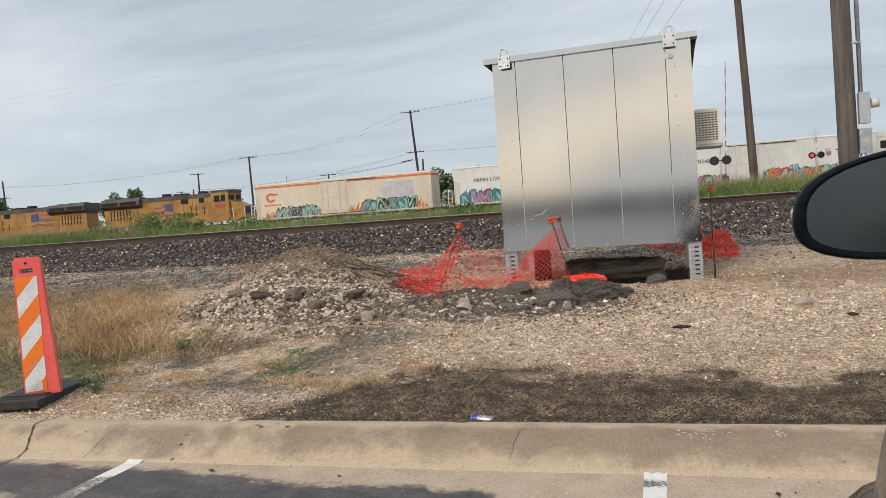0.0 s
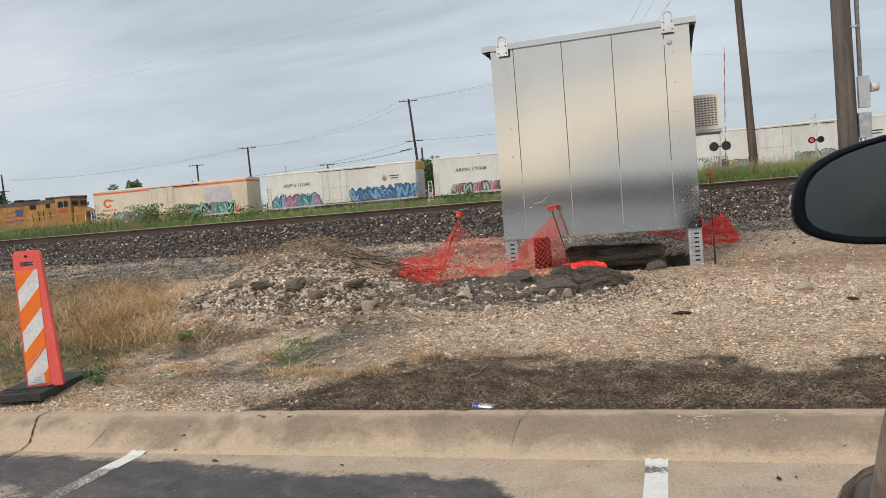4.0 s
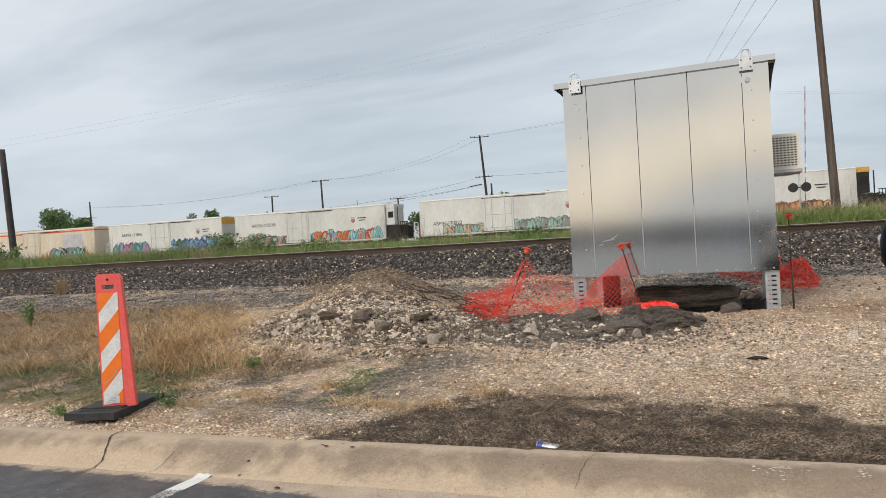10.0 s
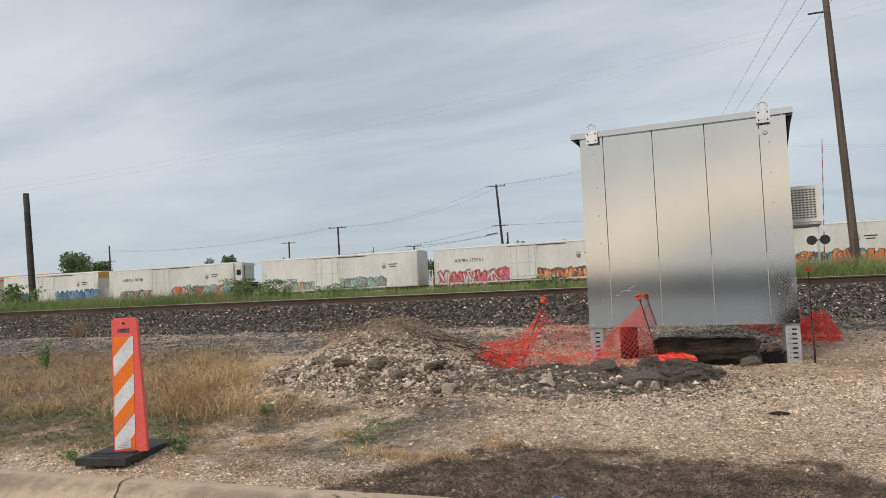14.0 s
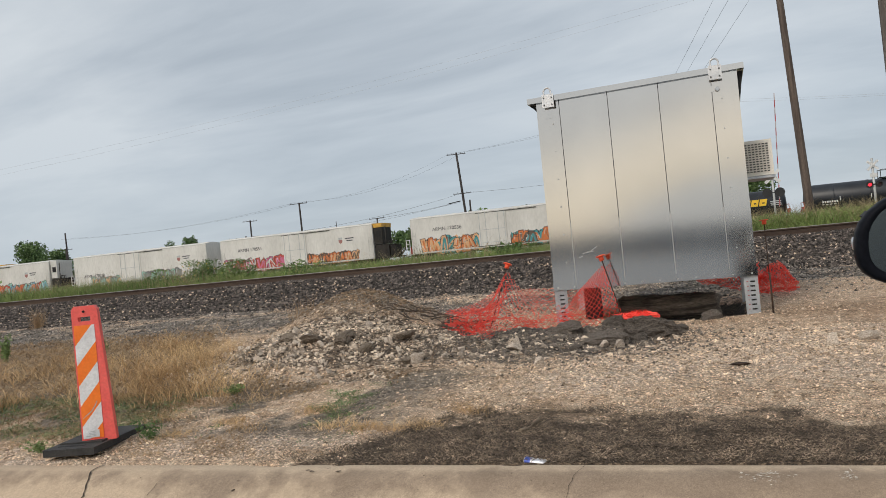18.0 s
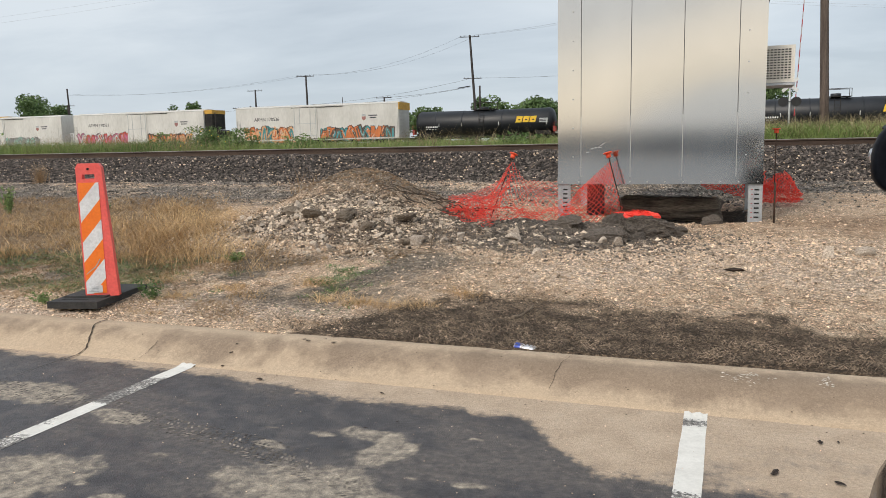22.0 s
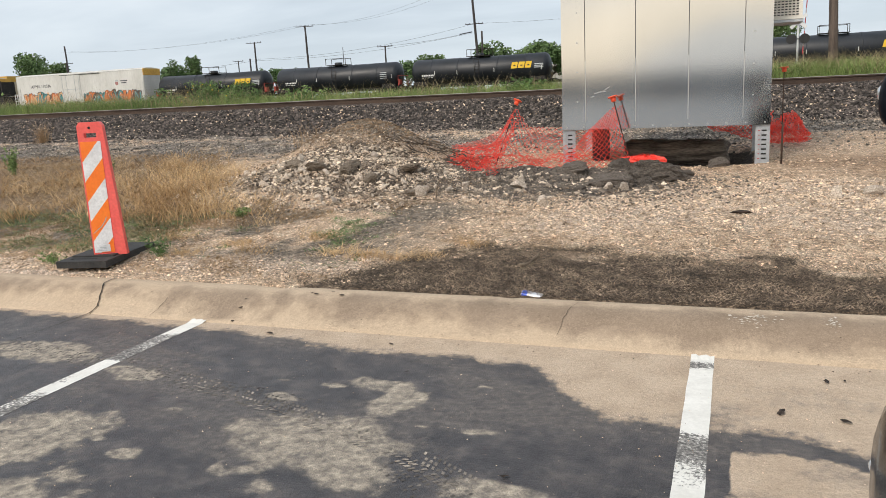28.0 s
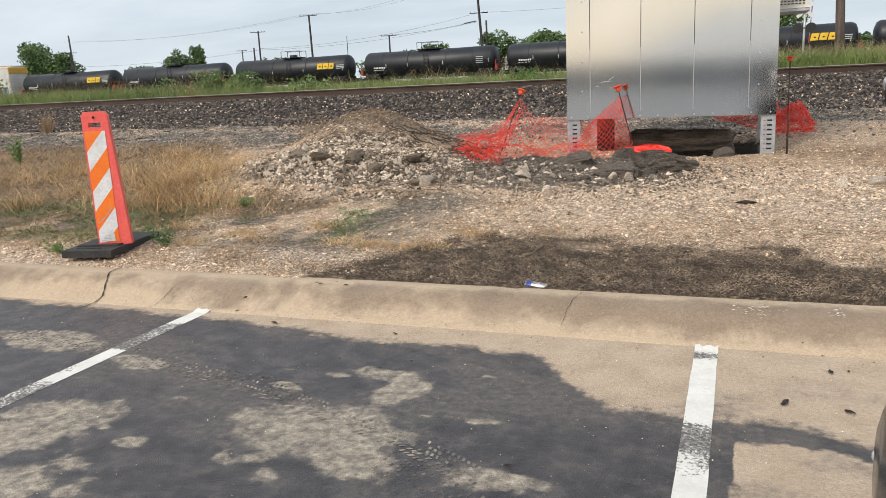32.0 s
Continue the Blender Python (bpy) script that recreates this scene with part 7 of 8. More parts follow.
def flame(bm, x, z, w, h, y, mi, R):
    for k in range(5):
        cx = x + (k - 2) * w * .2 + R.uniform(-.05, .05) * w
        hh = h * R.uniform(.6, 1.1) * (1 - .16 * abs(k - 2))
        sw = R.uniform(-.25, .25) * w
        pts = [(cx - w * .14, z), (cx - w * .10, z + hh * .45), (cx + sw, z + hh), (cx + w * .08, z + hh * .5), (cx + w * .15, z)]
        bm.faces.new([bm.verts.new((p[0], y - .0002 * k, p[1])) for p in pts]).material_index = mi


def graffiti(car, x0, x1, z0, z1, cols, seed, y=-1.556, flames=False):
    """Spray-painted piece: a ragged cloud of colour, dark-edged interlocking letters, fills of two tones and thin shines."""
    R = random.Random(seed)
    bm = bmesh.new()
    mats = [M["g_ink"]] + [M["g_" + c] for c in cols] + [M["g_white"]]
    nc, white = len(cols), len(cols) + 1
    h, zc = z1 - z0, (z0 + z1) / 2
    n = max(4, int((x1 - x0) / (h * .62)))
    w = (x1 - x0) / n
    m = n * 6
    top = [(x0 - .15 * w + (x1 - x0 + .3 * w) * i / m, z1 + h * (.10 * math.sin(i * 1.3 + seed) + R.uniform(-.08, .10)) - h * .25 * (i in (0, m))) for i in range(m + 1)]
    for i in range(m):
        p, q = top[i], top[i + 1]
        lo = z0 - h * R.uniform(.0, .10)
        bm.faces.new([bm.verts.new(v) for v in ((p[0], y - .001, lo), (q[0], y - .001, lo), (q[0], y - .001, q[1]), (p[0], y - .001, p[1]))]).material_index = 1 + (R.random() < .35) * (nc - 1)
    for i in range(n):
        st = tangle(R, R.choice((4, 5, 5, 6)))
        cx, lean = x0 + w * i, R.uniform(-.12, .18) * w
        zz, hh = z0 + R.uniform(0, .08) * h, h * R.uniform(.84, 1.0)
        pts = [(cx + w * (-.08 + 1.16 * u) + lean * v, zz + hh * v) for u, v in st]
        yy = y - .003 - .001 * (i % 3)
        k = 1 + (i + 1) % nc if nc > 1 else 1
        ribbon(bm, pts, h * .235, yy, 0)
        ribbon(bm, pts, h * .190, yy - .0003, k)
        ribbon(bm, [(p[0] + .03 * h, p[1] - .035 * h) for p in pts], h * .075, yy - .0006, 1 + (k % nc))
        ribbon(bm, [(p[0] - .05 * h, p[1] + .05 * h) for p in pts[2:7]], h * .014, yy - .0009, white)
    for i in range(n * 3):
        ux, uz = R.uniform(x0, x1), R.uniform(z0, z1)
        a = R.uniform(0, 3.14)
        ribbon(bm, [(ux, uz), (ux + .22 * h * math.cos(a), uz + .22 * h * math.sin(a))], h * .02, y - .0062, 0 if i % 3 else white)
    if flames:
        mats += [M["g_orange"], M["g_peach"]]
        for fx_ in (x0 - .7, x1 + .7):
            flame(bm, fx_, z0 - .1, 1.9, h * 1.15, y - .0005, white + 1, R)
            flame(bm, fx_, z0 - .1, 1.0, h * .6, y - .0024, white + 2, R)
    return part("graffiti", bm, mats, car, "colourful spray-painted graffiti letters")


def reefer(x0, x1, paint, mech, name_text, tags, label, band=None, door=(.36, .50), end_yellow=None, name_z=3.35):
    """Refrigerated boxcar: its body from x0 to x1, a machinery platform at the end that mech names."""
    L = x1 - x0
    car = thing("refrigerated_boxcar", label, "freight car", None, "freight train")
    H0, H1 = 1.02, 4.98
    bm = bmesh.new()
    prism(bm, [(-1.55, H0), (1.55, H0), (1.55, H1 - .12), (1.35, H1), (.6, H1 + .1), (-.6, H1 + .1), (-1.35, H1), (-1.55, H1 - .12)], 0, L, "x")
    body = part("body", bm, paint, car, "dirty painted insulated car body")
    bm = bmesh.new()
    n = int(L / 1.15)
    for i in range(n + 1):
        box(bm, (.06 + (L - .12) * i / n, -1.553, (H0 + H1) / 2), (.035, .012, H1 - H0 - .2))
    part("rib", bm, paint, car)
    bm = bmesh.new()
    box(bm, (L / 2, -1.56, H1 - .10), (L + .02, .03, .07))
    box(bm, (L / 2, -1.56, H0 + .06), (L + .02, .04, .16))
    part("side_sill", bm, M["roof_metal"], car)
    bm = bmesh.new()
    box(bm, (L / 2, 0, H1 + .12), (L - .4, 1.2, .04))
    part("roof_walk", bm, M["roof_metal"], car)
    d0, d1 = L * door[0], L * door[1]
    bm = bmesh.new()
    box(bm, ((d0 + d1) / 2, -1.585, (H0 + H1) / 2), (d1 - d0, .05, H1 - H0 - .3))
    dr = part("door", bevelled(bm, .015, 1), paint, car, "sliding plug door")
    for k in (.06, .28, .72, .94):
        part("lock_rod", one(box, (d0 + (d1 - d0) * k, -1.62, (H0 + H1) / 2), (.05, .03, H1 - H0 - .4)), M["meter"], dr)
    for z in (H0 + .5, H0 + 1.9):
        part("lock_bar", one(box, ((d0 + d1) / 2, -1.618, z), ((d1 - d0) * .9, .03, .05)), M["meter"], dr)
    for z in (H1 - .22, H0 + .14):
        part("door_track", one(box, ((d0 + d1) / 2 + (d1 - d0) * .5, -1.60, z), ((d1 - d0) * 2.1, .06, .06)), M["under"], car)
    bm = bmesh.new()
    box(bm, (L / 2, 0, .86), (L + .9, .7, .32))
    box(bm, (L / 2, -1.3, .92), (L * .5, .12, .16))
    tube(bm, (L * .42, -.8, .7), (L * .50, -.8, .7), .2, n=10)
    part("underframe", bm, M["under"], car)
    for cx in (1.9, L - 1.9):
        truck(car, cx)
    for ex in (.12, L - .55):
        bm = bmesh.new()
        for k in range(7):
            box(bm, (ex + .22, -1.60, H0 + .1 + k * .38), (.42, .03, .03))
        box(bm, (ex, -1.60, H0 + 1.2), (.03, .03, 2.4))
        box(bm, (ex + .43, -1.60, H0 + 1.2), (.03, .03, 2.4))
        part("ladder", bm, M["roof_metal"], car)
    for sx in (-.75, L + .75):
        part("coupler", one(box, (sx, 0, .88), (.8, .25, .3)), M["under"], car)
    if mech >= 0:
        bm = bmesh.new()
        for sx in (-.30, -.72):
            box(bm, (sx, -1.42, 1.75), (.07, .06, 1.9))
        for k in range(5):
            box(bm, (-.51, -1.42, .95 + k * .42), (.42, .05, .05))
        part("end_railing", bm, M["gate_white"], car, "white end ladder and railing")
        part("brake_gear", bevelled(one(box, (-.40, .1, 1.45), (.5, 1.5, .8)), .05, 1), M["tank_red"], car, "rust-red brake gear box")
    if mech:
        mx = L + 1.35 if mech > 0 else -1.35
        bm = bmesh.new()
        box(bm, (mx, 0, 1.0), (2.7, 2.8, .18))
        part("end_platform", bm, M["under"], car)
        bm = bmesh.new()
        box(bm, (mx - .45 * mech, 0, 1.75), (1.7, 2.5, 1.5))
        unit = part("refrigeration_unit", bevelled(bm, .06, 1), M["under"], car, "dark diesel refrigeration unit")
        bm = bmesh.new()
        box(bm, (mx - .80 * mech, 0, 3.55), (1.05, 2.6, 1.9))
        part("condenser", bevelled(bm, .05, 1), M["under"] if end_yellow else paint, unit, "upper condenser housing")
        part("grille", one(box, (mx - .72 * mech, -1.31, 3.75), (.62, .04, .7)), M["dark_gap"], unit)
        bm = bmesh.new()
        box(bm, (mx - .78 * mech, 0, 4.72), (1.12, 2.7, .46))
        part("condenser_cap", bevelled(bm, .03, 1), paint if end_yellow is None else M["yellow_end"], unit)
        bm = bmesh.new()
        for k in range(4):
            box(bm, (mx + (.45 + .26 * k) * mech, -1.35, 1.95), (.06, .05, 1.9))
        box(bm, (mx + .84 * mech, -1.35, 2.85), (.85, .05, .06))
        box(bm, (mx + .84 * mech, -.2, 1.7), (.7, 1.6, 1.3))
        part("railing", bm, M["under"], unit)
        part("mast_pipe", one(tube, (mx + .1 * mech, -1.2, 1.1), (mx + .1 * mech, -1.2, 4.6), .06, n=8), M["under"], unit)
    if end_yellow and not mech:
        s = L if end_yellow > 0 else 0
        bm = bmesh.new()
        box(bm, (s + .06 * end_yellow, 0, H1 - .42), (.14, 3.06, .8))
        part("end_cap", bm, M["yellow_end"], car, "ochre-painted end panel")
        bm = bmesh.new()
        for k in range(8):
            box(bm, (s + .05 * end_yellow, 0, H0 + .4 + k * .36), (.1, 2.9, .12))
        part("end_rib", bm, paint, car)
    if band:
        bm = bmesh.new()
        box(bm, (L / 2, -1.562, H1 - .32), (L + .004, .016, .2))
        box(bm, (L + .008, 0, H1 - .32), (.016, 3.1, .2))
        part("stripe", bm, band, car, "orange stripe along the top")
    if name_text:
        lettering(name_text, .56, M["letter_dark"], car, L * .12 if name_z > 3 else L * .075, -1.568, name_z)
        bm = bmesh.new()
        bx = L * .80
        prism(bm, [(bx - .24, 3.52), (bx + .24, 3.52), (bx + .24, 3.25), (bx, 3.05), (bx - .24, 3.25)], -1.572, -1.556)
        part("shield_mark", bm, [M["g_faded"]], car, "faded shield mark")
        part("shield_band", one(prism, [(bx - .24, 3.56), (bx + .24, 3.56), (bx + .24, 3.78), (bx - .24, 3.78)], -1.572, -1.556), M["meter"], car)
        bm = bmesh.new()
        for k, wd in enumerate((1.1, .8)):
            box(bm, (bx + 1.15, -1.565, 3.62 - k * .26), (wd, .012, .11))
        part("small_print", bm, M["letter_dark"], car)
    for (a, b, za, zb_, cols, sd) in tags:
        graffiti(car, L * a, L * b, za, zb_, cols, sd, flames=band is not None and b - a > .2)
    return car


CARS = []


def put(car, x0):
    CARS.append((car, x0))
    car.location = (x0, TRAIN_Y, TRAIN_Z)
    return car


A = reefer(-45.6, -24.3, M["cream_paint"], 0, "", [(.13, .36, 1.0, 2.2, ("ink", "grey", "mint", "grey"), 1), (.42, .53, 1.3, 1.8, ("peach", "ink"), 2), (.62, .90, 1.0, 2.3, ("ink", "grey", "teal", "mint"), 3)],
           "cream refrigerated boxcar with an orange stripe and graffiti", M["orange_band"], (.385, .54))
bm = bmesh.new()
for k in range(16):
    a0, a1 = radians(40 + k * 18), radians(40 + (k + 1) * 18)
    prism(bm, [(2.0 + r * math.cos(a) * 1.15, 3.45 + r * math.sin(a)) for r, a in ((.30, a0), (.55, a0), (.55, a1), (.30, a1))], -1.572, -1.556)
box(bm, (2.45, -1.565, 3.78), (.9, .015, .2))
part("round_mark", bm, M["orange_band"], A, "orange open-ring emblem")
for k in range(9):
    part("name_bar", one(box, (1.2 + k * .24, -1.565, 2.6), (.16, .015, .2)), M["orange_band"], A)
for k in range(6):
    part("repainted_panel", bevelled(one(box, (15.9 + k * .62, -1.5575, 3.35), (.56, .012, 1.75)), .003, 1), M["g_lavender"], A, "pale lavender repainted panel")
put(A, -45.3)
put(reefer(-21.5, -3.4, M["white_paint"], 0, "ARMN 112045", [(.05, .36, 1.0, 2.4, ("teal", "teal", "sky", "pink"), 4), (.34, .42, 1.1, 1.7, ("pink", "purple"), 5), (.58, .99, 1.0, 2.5, ("blue", "sky", "blue"), 6)],
           "white refrigerated boxcar with teal and blue graffiti", None, (.38, .56), 1), -21.5)
put(reefer(-1.4, 19.1, M["white_paint"], 1, "ARMN 170348", [(.10, .38, 1.0, 2.0, ("brown", "mint", "pink"), 7), (.52, .97, 1.0, 2.2, ("mint", "sky", "orange", "red"), 8)],
           "white refrigerated boxcar with mint and red graffiti", None, (.36, .51)), -1.4)
put(reefer(23.4, 44.4, M["white_paint"], 0, "ARMN 170020", [(.14, .36, 1.0, 2.0, ("grey", "mint", "peach"), 9), (.52, .80, 1.0, 2.1, ("grey", "mint", "grey"), 10)],
           "white refrigerated boxcar with grey green graffiti", None, (.36, .52), None, 2.15), 23.4)
put(reefer(46.5, 67.0, M["white_paint"], 1, "ARMN 170551", [(.03, .42, 1.0, 2.3, ("red", "pink", "white"), 11), (.54, .90, 1.0, 2.1, ("orange", "peach", "brown"), 12)],
           "white refrigerated boxcar with red block graffiti", None, (.43, .58), 1), 46.5)
put(reefer(71.7, 92.9, M["white_paint"], 0, "ARMN 170536", [(.06, .38, 1.0, 2.5, ("teal", "peach", "orange", "peach"), 13), (.54, .97, 1.0, 2.3, ("teal", "orange", "orange", "brown"), 14)],
           "white refrigerated boxcar with orange and teal graffiti", None, (.37, .52), 1), 71.7)


def tank_car(L, seed, logo, red, label):
    R = random.Random(seed)
    c = thing("tank_car", label, "freight car", None, "freight train")
    r, zc = 1.38, 2.46
    a0, a1 = .55, L - .55
    bm = bmesh.new()
    rings = []
    for x, k in ((a0 - .30, .25), (a0 - .22, .6), (a0 - .05, .88), (a0 + .25, 1), (L / 2, 1.0), (a1 - .25, 1), (a1 + .05, .88), (a1 + .22, .6), (a1 + .30, .25)):
        dip = -.06 if x == L / 2 else 0
        rings.append([(x, r * k * math.cos(a), zc + dip + r * k * math.sin(a)) for a in [2 * math.pi * i / 28 for i in range(28)]])
    loft(bm, rings)
    tk = part("tank", bm, M["tank"], c, "black steel tank barrel")
    for x in (L * .17, L * .36, L * .64, L * .83):
        rings = [[(xx, (r + .012) * math.cos(a), zc - .02 + (r + .012) * math.sin(a)) for a in [2 * math.pi * i / 28 for i in range(28)]] for xx in (x - .05, x + .05)]
        part("weld_band", one(loft, rings), M["tank"], tk)
    bm = bmesh.new()
    tube(bm, (L / 2, 0, zc + r - .08), (L / 2, 0, zc + r + .32), .45, n=16)
    part("dome", bm, M["tank"], c)
    bm = bmesh.new()
    box(bm, (L / 2, 0, zc + r + .02), (2.6, 1.5, .06))
    for sx in (-1.25, 1.25):
        for sy in (-.72, .72):
            box(bm, (L / 2 + sx, sy, zc + r + .38), (.05, .05, .75))
    for sy in (-.72, .72):
        box(bm, (L / 2, sy, zc + r + .74), (2.5, .05, .05))
    part("walkway", bm, M["under"], c, "top platform with railing")
    bm = bmesh.new()
    box(bm, (L / 2, 0, .95), (L, 1.0, .34))
    box(bm, (1.4, 0, 1.25), (1.6, 2.6, .4))
    box(bm, (L - 1.4, 0, 1.25), (1.6, 2.6, .4))
    for sx in (.1, L - .1):
        box(bm, (sx, 0, 1.12), (.4, 2.9, .1))
    part("underframe", bm, M["under"], c)
    for sx in (.15, L - .15):
        bm = bmesh.new()
        for sy in (-1.4, 1.4):
            box(bm, (sx, sy, 1.7), (.05, .05, 1.2))
        box(bm, (sx, 0, 2.3), (.05, 2.8, .05))
        part("end_railing", bm, M["tank_red"] if red else M["under"], c, "red end railing" if red else "")
        if red:
            part("end_plate", one(box, (sx, -.9, 1.6), (.25, .6, .55)), M["tank_red"], c)
    bm = bmesh.new()
    for sx in (L / 2 - .25, L / 2 + .25):
        box(bm, (sx, -1.43, 2.3), (.04, .04, 2.7))
    for k in range(8):
        box(bm, (L / 2, -1.43, 1.1 + k * .34), (.5, .04, .03))
    part("ladder", bm, M["under"], c)
    for cx in (1.7, L - 1.7):
        truck(c, cx)
    for sx in (-.3, L + .3):
        part("coupler", one(box, (sx, 0, .88), (.7, .25, .3)), M["under"], c)
    y = -r - .012

    def ys(z):
        return -math.sqrt(max(.01, r * r - (z - zc) ** 2)) - .02
    for k in range(7):
        part("stencil_bar", one(box, (L * .11 + k * .20, ys(2.1), 2.1), (.13, .02, .17)), M["letter_white"], c, "white stencilled bar" if k == 0 else "")
    for k in range(4):
        part("stencil_bar", one(box, (L * .11 + k * .34, ys(1.86), 1.86), (.24, .02, .05)), M["letter_white"], c)
    for k in range(4 if not logo else 0):
        part("stencil_line", one(box, (L * .88, ys(2.1 + .20 * k), 2.1 + .20 * k), (.8, .02, .06)), M["meter"], c)
    for sx in (L * .20, L * .36, L * .62, L * .94):
        part("reflector", one(box, (sx, ys(2.3), 2.3), (.05, .03, .40)), M["letter_white"], c)
    if logo:
        x = L * .735
        for k in range(3):
            q = x + k * .74
            z0, z1 = 2.34, 2.98
            pts = [(q, z0), (q + .64, z0), (q + .80, z1), (q + .16, z1)]
            yv = min(ys(z0), ys(z1)) - .02
            part("logo_block", one(prism, pts, yv, yv + .12), M["logo_yellow"], c, "slanted yellow logo block")
            part("logo_notch", one(box, (q + .42, yv - .003, 2.62), (.22, .008, .12)), M["tank"], c)
        for k in range(3):
            part("data_bar", one(box, (x + 3.0, ys(2.35 + .17 * k) - .01, 2.35 + .17 * k), (.95, .02, .09)), M["meter"], c)
    return c


TANKS = [(94.4, 16.1, 1, 1), (111.5, 16.2, 0, 1), (128.7, 15.9, 1, 0), (145.9, 16.0, 0, 1), (162.5, 16.4, 1, 0), (179.6, 16.4, 1, 1), (196.7, 16.4, 0, 0), (213.8, 16.4, 1, 0)]
for i, (x, L, lg, rd) in enumerate(TANKS):
    put(tank_car(L, i, lg, rd, "black tank car with a yellow logo" if lg else "plain black tank car with white stencils"), x)


def loco(L, flip, label, flag=10.3, big=1.0):
    c = thing("locomotive", label, "locomotive", None, "freight train")
    fx = (lambda x: L - x) if flip else (lambda x: x)
    bx = lambda bm, x0, x1, y, yw, z0, z1: box(bm, ((fx(x0) + fx(x1)) / 2, y, (z0 + z1) / 2), (abs(x1 - x0), yw, z1 - z0))
    bm = bmesh.new()
    bx(bm, .3, L - .3, 0, 3.0, 1.25, 1.55)
    part("frame", bm, M["loco_yellow"], c, "yellow running board and sill")
    bm = bmesh.new()
    bx(bm, 4.6, L - .9, 0, 2.1, 1.55, 4.0)
    hood = part("hood", bevelled(bm, .06, 1), M["loco_yellow"], c, "long dusty yellow engine hood")
    bm = bmesh.new()
    bx(bm, 4.6, L - 6.4, 0, 2.2, 3.86, 4.3)
    part("hood_roof", bevelled(bm, .06, 1), M["loco_grey"], c, "grimy brown-grey hood roof")
    bm = bmesh.new()
    prism(bm, [(-1.06, 3.3), (-1.6, 3.65), (-1.6, 4.12), (-1.3, 4.4), (1.3, 4.4), (1.6, 4.12), (1.6, 3.65), (1.06, 3.3)], min(fx(L - 6.4), fx(L - .8)), max(fx(L - 6.4), fx(L - .8)), "x")
    rad = part("radiator", bm, M["loco_grey"], c, "overhanging dark radiator housing")
    for k in range(3):
        part("fan", one(tube, (fx(L - 5.4 + k * 1.7), 0, 4.38), (fx(L - 5.4 + k * 1.7), 0, 4.52), .6, n=14), M["loco_grey"], rad)
    for k in range(2):
        bm = bmesh.new()
        bx(bm, L - 6.0 + k * 2.7, L - 3.7 + k * 2.7, -1.61, .04, 3.72, 4.06)
        part("radiator_grille", bm, M["dark_gap"], rad)
    bm = bmesh.new()
    bx(bm, 2.4, 4.7, 0, 2.95, 1.55, 4.25)
    cab_ = part("cab", bevelled(bm, .10, 1), M["loco_yellow"], c, "yellow driving cab")
    bm = bmesh.new()
    bx(bm, 2.3, 4.8, 0, 2.9, 4.2, 4.5)
    part("cab_roof", bevelled(bm, .1, 1), M["loco_grey"], cab_)
    for x0, x1 in ((2.75, 3.35), (3.5, 4.3)):
        bm = bmesh.new()
        bx(bm, x0, x1, -1.49, .03, 3.3, 3.95)
        part("cab_window", bm, M["dark_gap"], cab_)
        bm = bmesh.new()
        bx(bm, x0 - .06, x0, -1.50, .04, 3.25, 4.0)
        part("window_frame", bm, M["galv"], cab_)
    for k in range(4):
        bm = bmesh.new()
        bx(bm, 2.9 + k * .34, 3.14 + k * .34, -1.49, .03, 2.62, 3.05)
        part("number_bar", bm, M["flag_red"], cab_)
    bm = bmesh.new()
    prism(bm, [(.5, 1.55), (2.45, 1.55), (2.45, 3.35), (1.4, 3.0), (.6, 2.7)] if not flip else [(L - .5, 1.55), (L - 2.45, 1.55), (L - 2.45, 3.35), (L - 1.4, 3.0), (L - .6, 2.7)], -1.1, 1.1)
    part("nose", bevelled(bm, .12, 1), M["loco_yellow"], c)
    for z in (.5, .85, 1.2):
        bm = bmesh.new()
        bx(bm, .75, 1.35, -1.42, .25, z, z + .07)
        part("step", bm, M["under"], c)
    # louvres and doors on the hood
    for x, z0, z1, w in ((5.9, 3.35, 3.85, .7), (8.1, 3.35, 3.85, 1.0), (5.9, 2.1, 2.9, .12), (7.0, 2.0, 3.1, .12), (7.7, 2.0, 3.1, .12), (8.7, 2.0, 2.6, .12)):
        bm = bmesh.new()
        bx(bm, x, x + w, -1.06, .03, z0, z1)
        part("louvre", bm, M["dark_gap"], hood)
    for k in range(7):
        bm = bmesh.new()
        x = L - 4.7 + k * .46
        bx(bm, x, x + .16, -1.06, .03, 2.1, 3.2)
        part("louvre", bm, M["under"], hood)
    for k in range(11):
        bm = bmesh.new()
        x = 4.9 + k * 1.3
        bx(bm, x, x + .03, -1.056, .02, 1.7, 3.9)
        part("panel_joint", bm, M["loco_grey"], hood)
    # waving striped flag graphic
    for k in range(6):
        for j in range(5):
            x0, x1 = flag + j * .52 * big, flag + (j + 1) * .52 * big
            z = 1.95 + k * .24 * big + .10 * math.sin(j * 1.4)
            bm = bmesh.new()
            bx(bm, x0, x1, -1.065, .02, z, z + .11 * big)
            part("flag_stripe", bm, M["flag_red"] if k % 2 else M["g_grey"], hood)
    bm = bmesh.new()
    bx(bm, flag, flag + 1.0 * big, -1.080, .02, 2.75, 3.2 + .3 * big)
    part("flag_canton", bm, M["flag_blue"], hood)
    for k in range(14):
        x = .8 + (L - 1.6) * k / 13
        bm = bmesh.new()
        bx(bm, x - .02, x + .02, -1.45, .04, 1.55, 2.5)
        part("stanchion", bm, M["yellow_end"], c)
    bm = bmesh.new()
    bx(bm, .8, L - .8, -1.45, .035, 2.48, 2.52)
    part("handrail", bm, M["yellow_end"], c)
    bm = bmesh.new()
    bx(bm, L / 2 - 2.6, L / 2 + 2.6, 0, 2.7, .45, 1.2)
    part("fuel_tank", bevelled(bm, .15, 1), M["under"], c)
